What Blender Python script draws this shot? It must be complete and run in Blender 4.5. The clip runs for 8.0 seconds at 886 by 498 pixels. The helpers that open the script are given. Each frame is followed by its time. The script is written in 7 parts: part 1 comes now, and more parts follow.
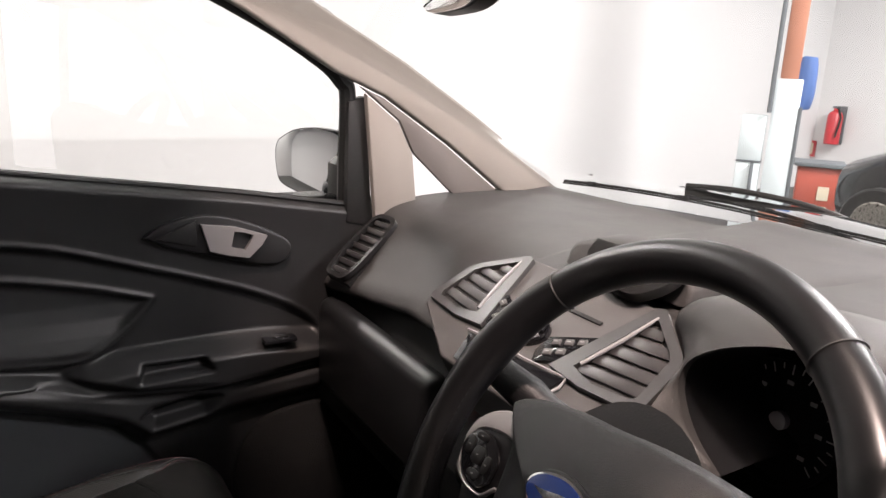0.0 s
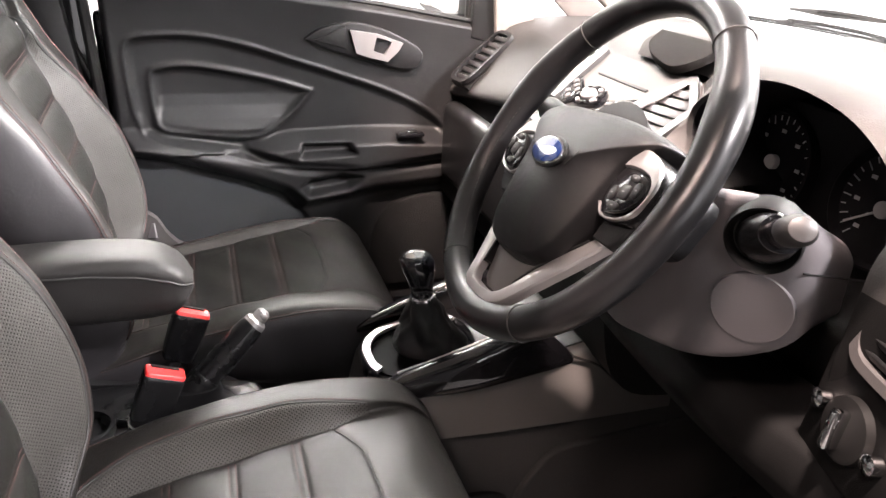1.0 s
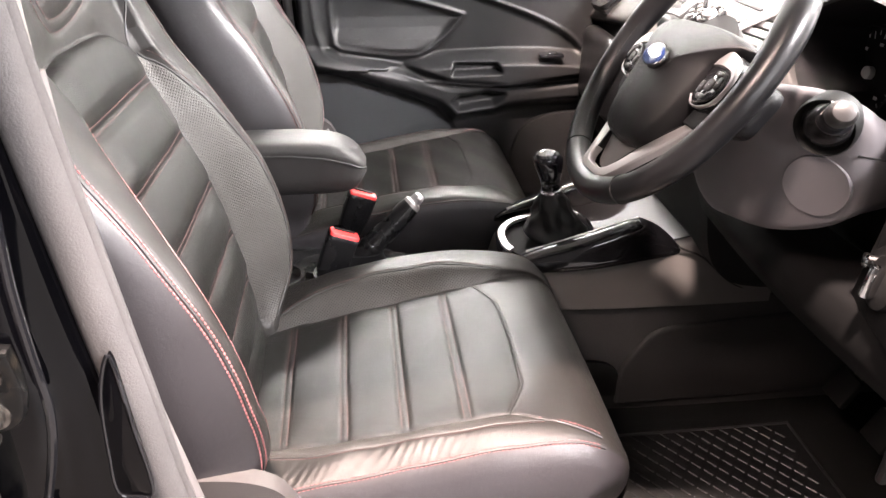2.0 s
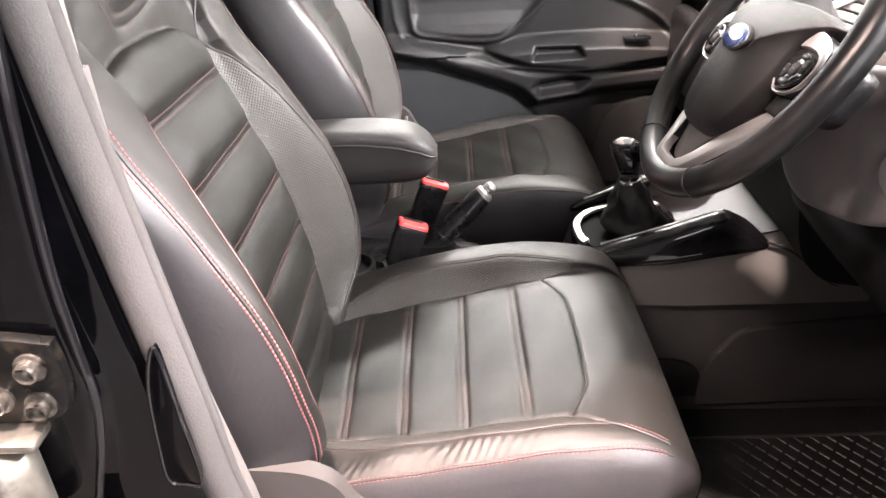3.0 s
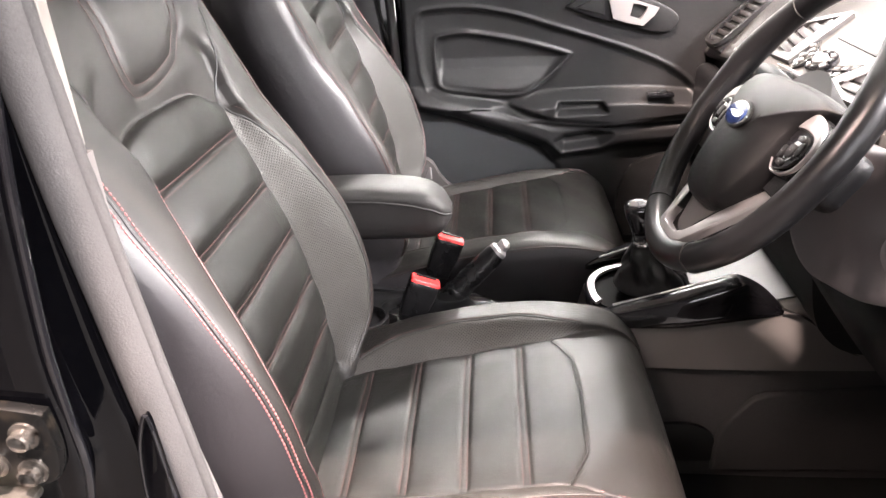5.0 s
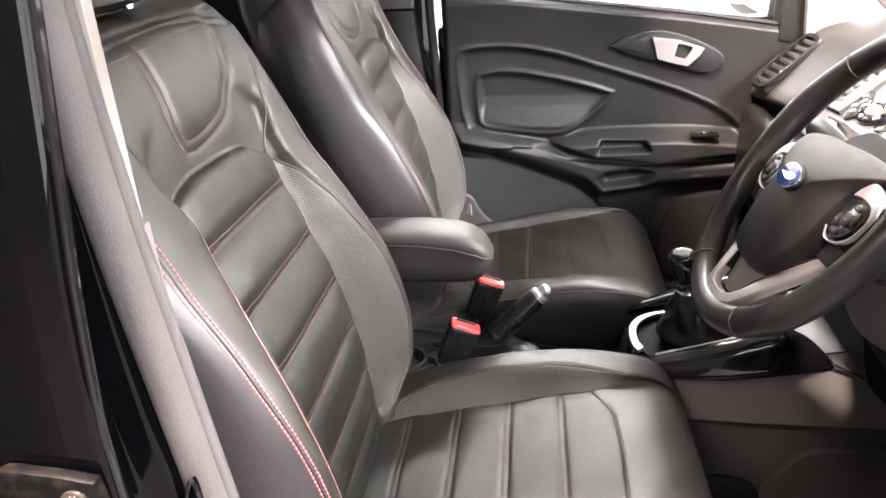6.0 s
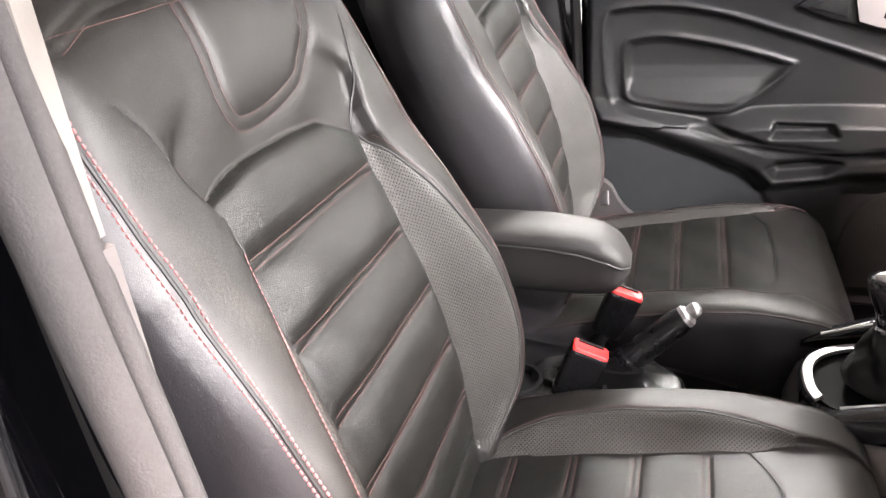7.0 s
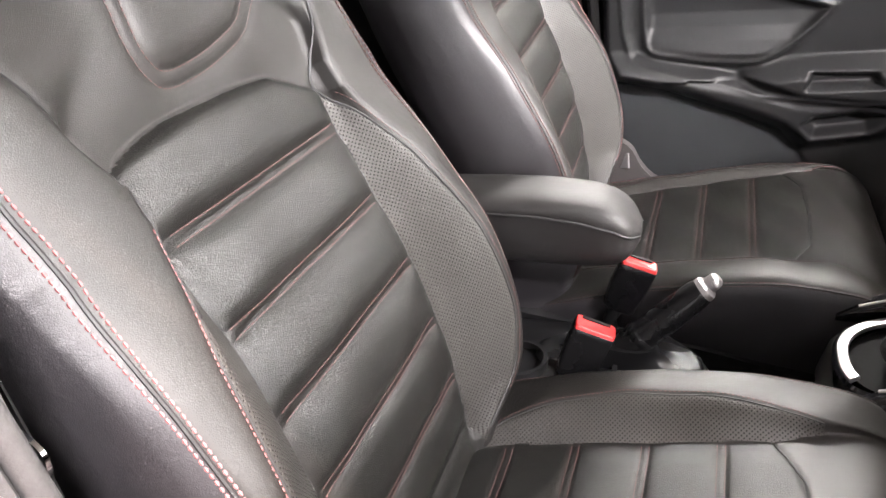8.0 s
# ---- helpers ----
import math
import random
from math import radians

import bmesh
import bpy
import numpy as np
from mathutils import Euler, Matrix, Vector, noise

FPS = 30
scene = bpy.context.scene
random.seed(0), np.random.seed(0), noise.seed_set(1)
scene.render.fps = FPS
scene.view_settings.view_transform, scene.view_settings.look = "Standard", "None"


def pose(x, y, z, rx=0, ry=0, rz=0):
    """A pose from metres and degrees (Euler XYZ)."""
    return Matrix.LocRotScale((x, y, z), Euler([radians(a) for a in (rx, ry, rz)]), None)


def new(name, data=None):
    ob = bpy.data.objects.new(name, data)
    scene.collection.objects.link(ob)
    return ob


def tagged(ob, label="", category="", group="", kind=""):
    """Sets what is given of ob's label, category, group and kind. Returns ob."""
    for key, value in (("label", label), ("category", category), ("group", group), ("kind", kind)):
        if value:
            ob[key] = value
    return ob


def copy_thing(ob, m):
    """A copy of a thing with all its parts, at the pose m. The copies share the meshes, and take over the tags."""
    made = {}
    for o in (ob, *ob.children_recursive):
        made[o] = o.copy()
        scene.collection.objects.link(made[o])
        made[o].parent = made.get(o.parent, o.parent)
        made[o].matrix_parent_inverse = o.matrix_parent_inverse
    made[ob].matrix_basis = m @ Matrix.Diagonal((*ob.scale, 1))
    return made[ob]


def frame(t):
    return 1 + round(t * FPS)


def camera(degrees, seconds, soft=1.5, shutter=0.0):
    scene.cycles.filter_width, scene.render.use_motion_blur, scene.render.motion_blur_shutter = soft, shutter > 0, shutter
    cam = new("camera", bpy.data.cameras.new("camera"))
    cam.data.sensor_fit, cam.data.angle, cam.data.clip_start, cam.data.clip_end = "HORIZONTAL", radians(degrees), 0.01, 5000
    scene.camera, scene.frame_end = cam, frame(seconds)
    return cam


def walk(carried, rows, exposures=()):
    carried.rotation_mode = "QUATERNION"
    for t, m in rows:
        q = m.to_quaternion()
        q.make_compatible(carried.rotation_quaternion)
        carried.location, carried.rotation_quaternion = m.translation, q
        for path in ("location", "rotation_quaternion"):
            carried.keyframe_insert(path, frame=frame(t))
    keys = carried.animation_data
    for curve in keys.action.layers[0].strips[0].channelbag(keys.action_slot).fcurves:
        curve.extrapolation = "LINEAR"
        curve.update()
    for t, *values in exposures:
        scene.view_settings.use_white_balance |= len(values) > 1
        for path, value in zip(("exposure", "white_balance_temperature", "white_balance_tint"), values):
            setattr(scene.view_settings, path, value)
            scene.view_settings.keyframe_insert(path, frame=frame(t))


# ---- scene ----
cam = camera(61.94, 8.0)
PATH = [
    (0, 0.6637, 0.2384, 1.3756, 76.06, -2.78, 59.66),
    (0.5, 0.8086, 0.2560, 1.3325, 70.40, -2.86, 66.17),
    (1, 0.9664, 0.2080, 1.3077, 66.01, -2.75, 72.28),
    (1.5, 1.1072, 0.1695, 1.3152, 62.43, -1.98, 78.19),
    (2, 1.1913, 0.1652, 1.3348, 60.84, -0.58, 83.22),
    (3.5, 1.1588, 0.2291, 1.3292, 60.10, 2.87, 91.43),
    (4, 1.1633, 0.2385, 1.3351, 60.79, 2.85, 92.15),
    (5.5, 1.1578, 0.2502, 1.3901, 63.73, 2.38, 93.98),
    (6, 1.1423, 0.2380, 1.4066, 64.24, 2.63, 95.98),
    (6.5, 1.0760, 0.2162, 1.4050, 63.76, 2.68, 99.75),
    (7, 0.9273, 0.2241, 1.3520, 62.46, 4.30, 106.74),
    (7.5, 0.8359, 0.2468, 1.3146, 61.24, 4.56, 111.25),
    (8, 0.8322, 0.2606, 1.3035, 60.41, 6.68, 109.08),
]
walk(cam, [(t, pose(x, y, z, rx, ry, rz)) for t, x, y, z, rx, ry, rz in PATH], [(t, s) for t, s in ((0, -1.6), (0.5, -0.8), (1, 0.2), (1.5, 0.53), (2, 0.55), (4, 0.5), (6.5, 0.5), (7.0, 0.48), (7.5, 0.33), (8, 0.37))])

# ---- light ----
world = bpy.data.worlds.new("world")
scene.world = world
world.use_nodes = True
world.node_tree.nodes["Background"].inputs[0].default_value = (0.9, 0.95, 1.0, 1)
world.node_tree.nodes["Background"].inputs[1].default_value = 0.3

CEIL = 4.6
# unseen lamps, placed, tinted and powered to match how light falls inside
# x, y, watts, length, width, colour
WARM, ROSE, COOL, PALE = (1.0, 0.95, 0.91), (1.0, 0.77, 0.69), (1.0, 0.93, 0.95), (0.98, 0.93, 0.925)
LAMPS = [(1.40, 0.0, 860, 0.40, 0.05, ROSE), (2.2, -2.0, 250, 1.5, 0.3, ROSE), (3.6, 3.3, 1100, 1.5, 0.4, COOL), (-4.3, 0.4, 900, 1.5, 0.3, WARM), (-4.4, 4.6, 320, 1.5, 0.3, WARM), (-0.7, 7.0, 2400, 1.5, 0.4, PALE), (0.8, 7.0, 800, 1.5, 0.4, PALE), (-0.3, 4.0, 450, 1.2, 0.25, PALE), (-4.4, -4.6, 420, 1.5, 0.3, WARM)]
SIDE_FILL_WATTS = 250


def tube_lamp(x, y, watts, length, width, colour):
    data = bpy.data.lights.new("bulb", "AREA")
    data.shape, data.size, data.size_y, data.energy, data.color = "RECTANGLE", width, length, watts, colour
    ob = new("bulb", data)
    ob.matrix_world = pose(x, y, CEIL - 0.375)
    return ob


# ---- materials ----
def rgb(r, g, b):
    return (r, g, b, 1.0)


def material(name, colour, rough=0.5, metal=0.0, spec=0.5, grain=0.0, grain_scale=400.0, vary=0.15, vary_scale=14.0,
             bump=0.0, bump_scale=900.0, cells=False, wrinkle=0.0, coat=0.0, rough_vary=0.08, dirt=None, dirt_amount=0.0, dirt_scale=8.0):
    """A surface with slow and fine variation of colour and gloss, and a fine relief."""
    m = bpy.data.materials.new(name)
    m.use_nodes = True
    nt = m.node_tree
    n, l = nt.nodes, nt.links
    b = n["Principled BSDF"]
    b.inputs["Metallic"].default_value = metal
    b.inputs["Specular IOR Level"].default_value = spec
    b.inputs["Coat Weight"].default_value = coat
    b.inputs["Coat Roughness"].default_value = 0.05
    co = n.new("ShaderNodeTexCoord")
    slow = n.new("ShaderNodeTexNoise")
    slow.inputs["Scale"].default_value, slow.inputs["Detail"].default_value = vary_scale, 4
    fine = n.new("ShaderNodeTexNoise")
    fine.inputs["Scale"].default_value, fine.inputs["Detail"].default_value = grain_scale, 2
    l.new(co.outputs["Object"], slow.inputs["Vector"])
    l.new(co.outputs["Object"], fine.inputs["Vector"])
    mix = n.new("ShaderNodeMix")
    mix.data_type = "RGBA"
    mix.inputs["A"].default_value = [c * (1 - vary) for c in colour[:3]] + [1]
    mix.inputs["B"].default_value = [min(1, c * (1 + vary)) for c in colour[:3]] + [1]
    l.new(slow.outputs["Fac"], mix.inputs["Factor"])
    col = mix.outputs["Result"]
    if grain:
        g = n.new("ShaderNodeMix")
        g.data_type = "RGBA"
        g.blend_type = "MULTIPLY"
        g.inputs["Factor"].default_value = 1
        ramp = n.new("ShaderNodeMapRange")
        ramp.inputs["To Min"].default_value, ramp.inputs["To Max"].default_value = 1 - grain, 1 + grain
        l.new(fine.outputs["Fac"], ramp.inputs["Value"])
        l.new(col, g.inputs["A"])
        l.new(ramp.outputs["Result"], g.inputs["B"])
        col = g.outputs["Result"]
    if dirt:
        spots = n.new("ShaderNodeTexNoise")
        spots.inputs["Scale"].default_value, spots.inputs["Detail"].default_value = dirt_scale, 8
        l.new(co.outputs["Object"], spots.inputs["Vector"])
        r = n.new("ShaderNodeMapRange")
        r.inputs["From Min"].default_value, r.inputs["From Max"].default_value = 0.52, 0.7
        r.inputs["To Max"].default_value = dirt_amount
        l.new(spots.outputs["Fac"], r.inputs["Value"])
        d = n.new("ShaderNodeMix")
        d.data_type = "RGBA"
        d.inputs["B"].default_value = dirt
        l.new(r.outputs["Result"], d.inputs["Factor"])
        l.new(col, d.inputs["A"])
        col = d.outputs["Result"]
    l.new(col, b.inputs["Base Color"])
    rr = n.new("ShaderNodeMapRange")
    rr.inputs["To Min"].default_value, rr.inputs["To Max"].default_value = max(0.02, rough - rough_vary), min(1, rough + rough_vary)
    l.new(slow.outputs["Fac"], rr.inputs["Value"])
    l.new(rr.outputs["Result"], b.inputs["Roughness"])
    if bump:
        bp = n.new("ShaderNodeBump")
        bp.inputs["Strength"].default_value, bp.inputs["Distance"].default_value = bump, 0.001
        if cells:
            v = n.new("ShaderNodeTexVoronoi")
            v.feature = "DISTANCE_TO_EDGE"
            v.inputs["Scale"].default_value = bump_scale
            l.new(co.outputs["Object"], v.inputs["Vector"])
            s = n.new("ShaderNodeMapRange")
            s.inputs["From Max"].default_value = 0.25
            l.new(v.outputs["Distance"], s.inputs["Value"])
            l.new(s.outputs["Result"], bp.inputs["Height"])
        else:
            f2 = n.new("ShaderNodeTexNoise")
            f2.inputs["Scale"].default_value, f2.inputs["Detail"].default_value = bump_scale, 3
            l.new(co.outputs["Object"], f2.inputs["Vector"])
            l.new(f2.outputs["Fac"], bp.inputs["Height"])
        if wrinkle:
            wn = n.new("ShaderNodeTexNoise")
            wn.inputs["Scale"].default_value, wn.inputs["Detail"].default_value, wn.inputs["Distortion"].default_value = 70, 5, 1.2
            l.new(co.outputs["Object"], wn.inputs["Vector"])
            wb = n.new("ShaderNodeBump")
            wb.inputs["Strength"].default_value, wb.inputs["Distance"].default_value = wrinkle, 0.003
            l.new(wn.outputs["Fac"], wb.inputs["Height"])
            l.new(wb.outputs["Normal"], bp.inputs["Normal"])
        l.new(bp.outputs["Normal"], b.inputs["Normal"])
    return m


def perforated(name, colour, rough, pitch=0.0052):
    """Leather with rows of small punched holes, laid on the surface's own uv in metres."""
    m = material(name, colour, rough, bump=0.15, bump_scale=900, cells=True)
    nt = m.node_tree
    n, l = nt.nodes, nt.links
    b = n["Principled BSDF"]
    uv = n.new("ShaderNodeUVMap")
    turn = n.new("ShaderNodeMapping")
    turn.inputs["Rotation"].default_value = (0, 0, radians(45))
    turn.inputs["Scale"].default_value = (1 / pitch, 1 / pitch, 1)
    l.new(uv.outputs["UV"], turn.inputs["Vector"])
    fr = n.new("ShaderNodeVectorMath")
    fr.operation = "FRACTION"
    l.new(turn.outputs["Vector"], fr.inputs[0])
    sub = n.new("ShaderNodeVectorMath")
    sub.operation = "SUBTRACT"
    sub.inputs[1].default_value = (0.5, 0.5, 0)
    l.new(fr.outputs["Vector"], sub.inputs[0])
    ln = n.new("ShaderNodeVectorMath")
    ln.operation = "LENGTH"
    l.new(sub.outputs["Vector"], ln.inputs[0])
    hole = n.new("ShaderNodeMapRange")
    hole.inputs["From Min"].default_value, hole.inputs["From Max"].default_value = 0.14, 0.30
    l.new(ln.outputs["Value"], hole.inputs["Value"])
    old = b.inputs["Base Color"].links[0].from_socket
    mix = n.new("ShaderNodeMix")
    mix.data_type = "RGBA"
    mix.inputs["A"].default_value = rgb(0.010, 0.009, 0.009)
    l.new(hole.outputs["Result"], mix.inputs["Factor"])
    l.new(old, mix.inputs["B"])
    l.new(mix.outputs["Result"], b.inputs["Base Color"])
    bp = n.new("ShaderNodeBump")
    bp.inputs["Strength"].default_value, bp.inputs["Distance"].default_value = 0.8, 0.0008
    l.new(hole.outputs["Result"], bp.inputs["Height"])
    l.new(b.inputs["Normal"].links[0].from_socket, bp.inputs["Normal"])
    l.new(bp.outputs["Normal"], b.inputs["Normal"])
    sp = n.new("ShaderNodeMath")
    sp.operation = "MULTIPLY"
    sp.inputs[1].default_value = 0.35
    l.new(hole.outputs["Result"], sp.inputs[0])
    l.new(sp.outputs["Value"], b.inputs["Specular IOR Level"])
    return m


def glass(name, ior=1.45):
    m = bpy.data.materials.new(name)
    m.use_nodes = True
    b = m.node_tree.nodes["Principled BSDF"]
    b.inputs["Transmission Weight"].default_value, b.inputs["Roughness"].default_value, b.inputs["IOR"].default_value = 1.0, 0.0, ior
    b.inputs["Base Color"].default_value = rgb(0.95, 0.98, 0.97)
    return m


LEATHER = material("black leather", rgb(0.0128, 0.0120, 0.0110), 0.415, spec=0.4, vary=0.25, vary_scale=9, bump=0.15, bump_scale=600, cells=True, grain=0.15, rough_vary=0.08, wrinkle=0.05)
LEATHER_INSERT = material("deep black leather", rgb(0.0085, 0.0084, 0.0076), 0.345, spec=0.46, vary=0.25, vary_scale=10, bump=0.29, bump_scale=480, cells=True, grain=0.1, rough_vary=0.08, wrinkle=0.05)
# lighter and lavender-tinted to stand for light falling on the seat sides
LEATHER_SIDE = material("light-lifted side leather", rgb(0.0200, 0.0186, 0.0205), 0.38, spec=0.55, vary=0.2, vary_scale=7, bump=0.14, bump_scale=650, cells=True, rough_vary=0.08, wrinkle=0.14)
PERF = perforated("perforated leather", rgb(0.032, 0.0305, 0.028), 0.42, 0.0038)
THREAD = material("red thread", rgb(0.30, 0.128, 0.130), 0.9, spec=0.05, vary=0.3, vary_scale=60)
THREAD_DARK = material("dull red thread", rgb(0.105, 0.058, 0.055), 0.85, spec=0.2, vary=0.2)
PIPING = material("piping cord", rgb(0.014, 0.014, 0.014), 0.5)
PLASTIC = material("black grained plastic", rgb(0.0070, 0.0070, 0.0075), 0.42, spec=0.3, vary=0.15, bump=0.25, bump_scale=700, grain=0.12)
PLASTIC_SOFT = material("charcoal door plastic", rgb(0.0120, 0.0121, 0.0126), 0.36, spec=0.32, vary=0.15, bump=0.18, bump_scale=650, grain=0.1)
DASH = material("grey dash pad", rgb(0.0255, 0.0249, 0.0244), 0.55, spec=0.31, vary=0.10, bump=0.3, bump_scale=600, grain=0.12)
SCUTTLE = material("matt black scuttle", rgb(0.006, 0.006, 0.006), 0.9, spec=0.08, vary=0.2, bump=0.3, bump_scale=300)
DASH_GREY = material("grey trim plastic", rgb(0.060, 0.057, 0.0575), 0.5, spec=0.4, vary=0.08, bump=0.2, bump_scale=700)
KEY_SILVER = material("silver grey key plastic", rgb(0.20, 0.197, 0.20), 0.4, vary=0.05)
GLOSS = material("piano black", rgb(0.006, 0.006, 0.007), 0.08, coat=0.6, rough_vary=0.03)
RIM = material("worn wheel leather", rgb(0.0055, 0.0055, 0.006), 0.3, spec=0.5, vary=0.3, vary_scale=20, bump=0.05, bump_scale=900, rough_vary=0.03)
SILVER = material("satin silver", rgb(0.46, 0.445, 0.445), 0.33, metal=0.8, vary=0.06, rough_vary=0.05)
CHROME = material("chrome", rgb(0.85, 0.85, 0.86), 0.08, metal=1.0, vary=0.03, rough_vary=0.03)
RED = material("red release button", rgb(0.62, 0.035, 0.035), 0.35, vary=0.08)
CREAM = material("cream pillar trim", rgb(0.185, 0.172, 0.156), 0.6, spec=0.25, vary=0.05, bump=0.2, bump_scale=800)
GREY_SEAL = material("grey rubber seal", rgb(0.053, 0.050, 0.0495), 0.7, spec=0.3, vary=0.18, vary_scale=20, bump=0.35, bump_scale=500, grain=0.2)
RUBBER = material("black rubber", rgb(0.006, 0.006, 0.006), 0.5, spec=0.3, vary=0.2)
PAINT = material("black car paint", rgb(0.0012, 0.0012, 0.0016), 0.05, spec=0.16, coat=0.3, vary=0.2, rough_vary=0.025, dirt=rgb(0.10, 0.085, 0.075), dirt_amount=0.006, dirt_scale=150)
CARPET = material("black carpet", rgb(0.007, 0.007, 0.007), 0.95, spec=0.1, vary=0.3, bump=1.0, bump_scale=900, grain=0.4, grain_scale=700)
MAT_RUBBER = material("rubber mat", rgb(0.0085, 0.0085, 0.0084), 0.38, vary=0.3, bump=0.2, bump_scale=400)
BADGE_BLUE = material("blue enamel", rgb(0.012, 0.03, 0.13), 0.2, coat=0.5)
DIAL = material("dial face", rgb(0.003, 0.003, 0.0035), 0.7, spec=0.1)
WHITE_MARK = material("white print", rgb(0.7, 0.7, 0.7), 0.6, vary=0.03)
STEEL = material("zinc steel", rgb(0.24, 0.225, 0.20), 0.38, metal=0.9, vary=0.5, vary_scale=70, dirt=rgb(0.02, 0.014, 0.010), dirt_amount=0.95, dirt_scale=40)
WALL = material("white painted wall", rgb(0.62, 0.612, 0.616), 0.85, vary=0.03, vary_scale=1.5, bump=0.1, bump_scale=60)
CONCRETE = material("grey painted concrete floor", rgb(0.040, 0.039, 0.038), 0.6, vary=0.15, vary_scale=2, grain=0.1, bump=0.1, bump_scale=80)
DULL_WALL = material("dark unseen surround", rgb(0.025, 0.026, 0.028), 0.8, spec=0.2, vary=0.1, vary_scale=1.5, bump=0.1, bump_scale=60)
CEILING = material("grey steel ceiling", rgb(0.22, 0.22, 0.22), 0.7, vary=0.08, vary_scale=1.5)
GLASS = glass("clear glass")
SCREEN_GLASS = glass("coated windscreen glass", 1.14)
HEADLINER = material("pale headliner cloth", rgb(0.80, 0.77, 0.72), 0.95, spec=0.1, vary=0.04, bump=0.4, bump_scale=900)

LEATHER_CUSHION = material("black cushion leather", rgb(0.0130, 0.0122, 0.0112), 0.37, spec=0.46, vary=0.25, vary_scale=9, bump=0.22, bump_scale=600, cells=True, grain=0.15, rough_vary=0.08, wrinkle=0.05)
ARM_LEATHER = material("matt armrest leather", rgb(0.0165, 0.0155, 0.0152), 0.47, spec=0.36, vary=0.2, vary_scale=8, bump=0.2, bump_scale=560, cells=True, grain=0.15)
SEAT_TRIM = material("grey seat plastic", rgb(0.048, 0.044, 0.043), 0.5, vary=0.08, bump=0.2, bump_scale=700)
SATIN_BLACK = material("satin black plastic", rgb(0.005, 0.005, 0.0055), 0.27, spec=0.40, vary=0.15, bump=0.08, bump_scale=700)
KEY_PRINT = material("grey key print", rgb(0.16, 0.16, 0.16), 0.6, vary=0.03)
DARK_STEEL = material("oily dark steel", rgb(0.16, 0.145, 0.13), 0.2, metal=0.8, vary=0.5, vary_scale=80, dirt=rgb(0.006, 0.004, 0.003), dirt_amount=0.95, dirt_scale=70)
SHROUD = material("lavender grey column plastic", rgb(0.122, 0.115, 0.121), 0.55, spec=0.4, vary=0.08, bump=0.2, bump_scale=700)
VENT_GREY = material("satin grey vent plastic", rgb(0.028, 0.0275, 0.028), 0.36, spec=0.5, vary=0.08, bump=0.1, bump_scale=700)
RADIO = material("dark grey radio plastic", rgb(0.056, 0.0548, 0.0544), 0.6, spec=0.25, vary=0.08, bump=0.15, bump_scale=700)


# ---- building tools ----
def thing(name, at, label, category, group="", kind=""):
    ob = new(name)
    ob.empty_display_size = 0.05
    ob.matrix_basis = Matrix.Translation(at)
    return tagged(ob, label, category, group, kind)


def root_inverse(ob):
    return ob.matrix_basis.inverted() if ob.parent is None else Matrix.Identity(4)


def part(name, shape, mat, parent=None, label="", sharp=35, uv=None, kind=""):
    """Links a shape, a bmesh or (verts, faces) in world metres, as one mesh under a thing or a part."""
    me = bpy.data.meshes.new(name)
    if isinstance(shape, bmesh.types.BMesh):
        shape.to_mesh(me)
        shape.free()
    else:
        me.from_pydata([tuple(v) for v in shape[0]], [], [tuple(int(i) for i in f) for f in shape[1]])
    me.validate()
    me.update()
    me.polygons.foreach_set("use_smooth", [True] * len(me.polygons))
    if sharp < 180:
        me.set_sharp_from_angle(angle=radians(sharp))
    if uv is not None:
        layer = me.uv_layers.new(name="UVMap")
        idx = np.empty(len(me.loops), dtype=int)
        me.loops.foreach_get("vertex_index", idx)
        layer.data.foreach_set("uv", np.asarray(uv, dtype=float)[idx].ravel())
    me.materials.append(mat)
    ob = new(name, me)
    if parent is not None:
        ob.parent = parent
        ob.matrix_parent_inverse = root_inverse(parent)
    return tagged(ob, label, kind=kind)


def turned(shape, m):
    return [tuple(m @ Vector(v)) for v in shape[0]], shape[1]


def joined(*shapes):
    verts, faces = [], []
    for v, f in shapes:
        k = len(verts)
        verts += list(v)
        faces += [tuple(i + k for i in q) for q in f]
    return verts, faces


def raw(bm):
    bm.verts.index_update()
    out = [tuple(v.co) for v in bm.verts], [tuple(v.index for v in f.verts) for f in bm.faces]
    bm.free()
    return out


def box(cx, cy, cz, sx, sy, sz, bevel=0.003, seg=2, m=None):
    """A box with rounded edges about a centre."""
    bm = bmesh.new()
    bmesh.ops.create_cube(bm, size=1)
    for v in bm.verts:
        v.co = Vector((v.co.x * sx, v.co.y * sy, v.co.z * sz))
    if bevel:
        bmesh.ops.bevel(bm, geom=list(bm.edges), offset=min(bevel, 0.49 * min(sx, sy, sz)), segments=seg, profile=0.5, affect="EDGES")
    s = raw(bm)
    s = turned(s, m) if m else s
    return turned(s, Matrix.Translation((cx, cy, cz)))


def loft(rings, caps=True, closed=True):
    """A skin over rings of the same number of points."""
    n = len(rings[0])
    verts = [tuple(p) for r in rings for p in r]
    faces = []
    for i in range(len(rings) - 1):
        for j in range(n if closed else n - 1):
            k = (j + 1) % n
            faces.append((i * n + j, i * n + k, (i + 1) * n + k, (i + 1) * n + j))
    if caps and closed:
        faces.append(tuple(reversed(range(n))))
        faces.append(tuple((len(rings) - 1) * n + j for j in range(n)))
    return verts, faces


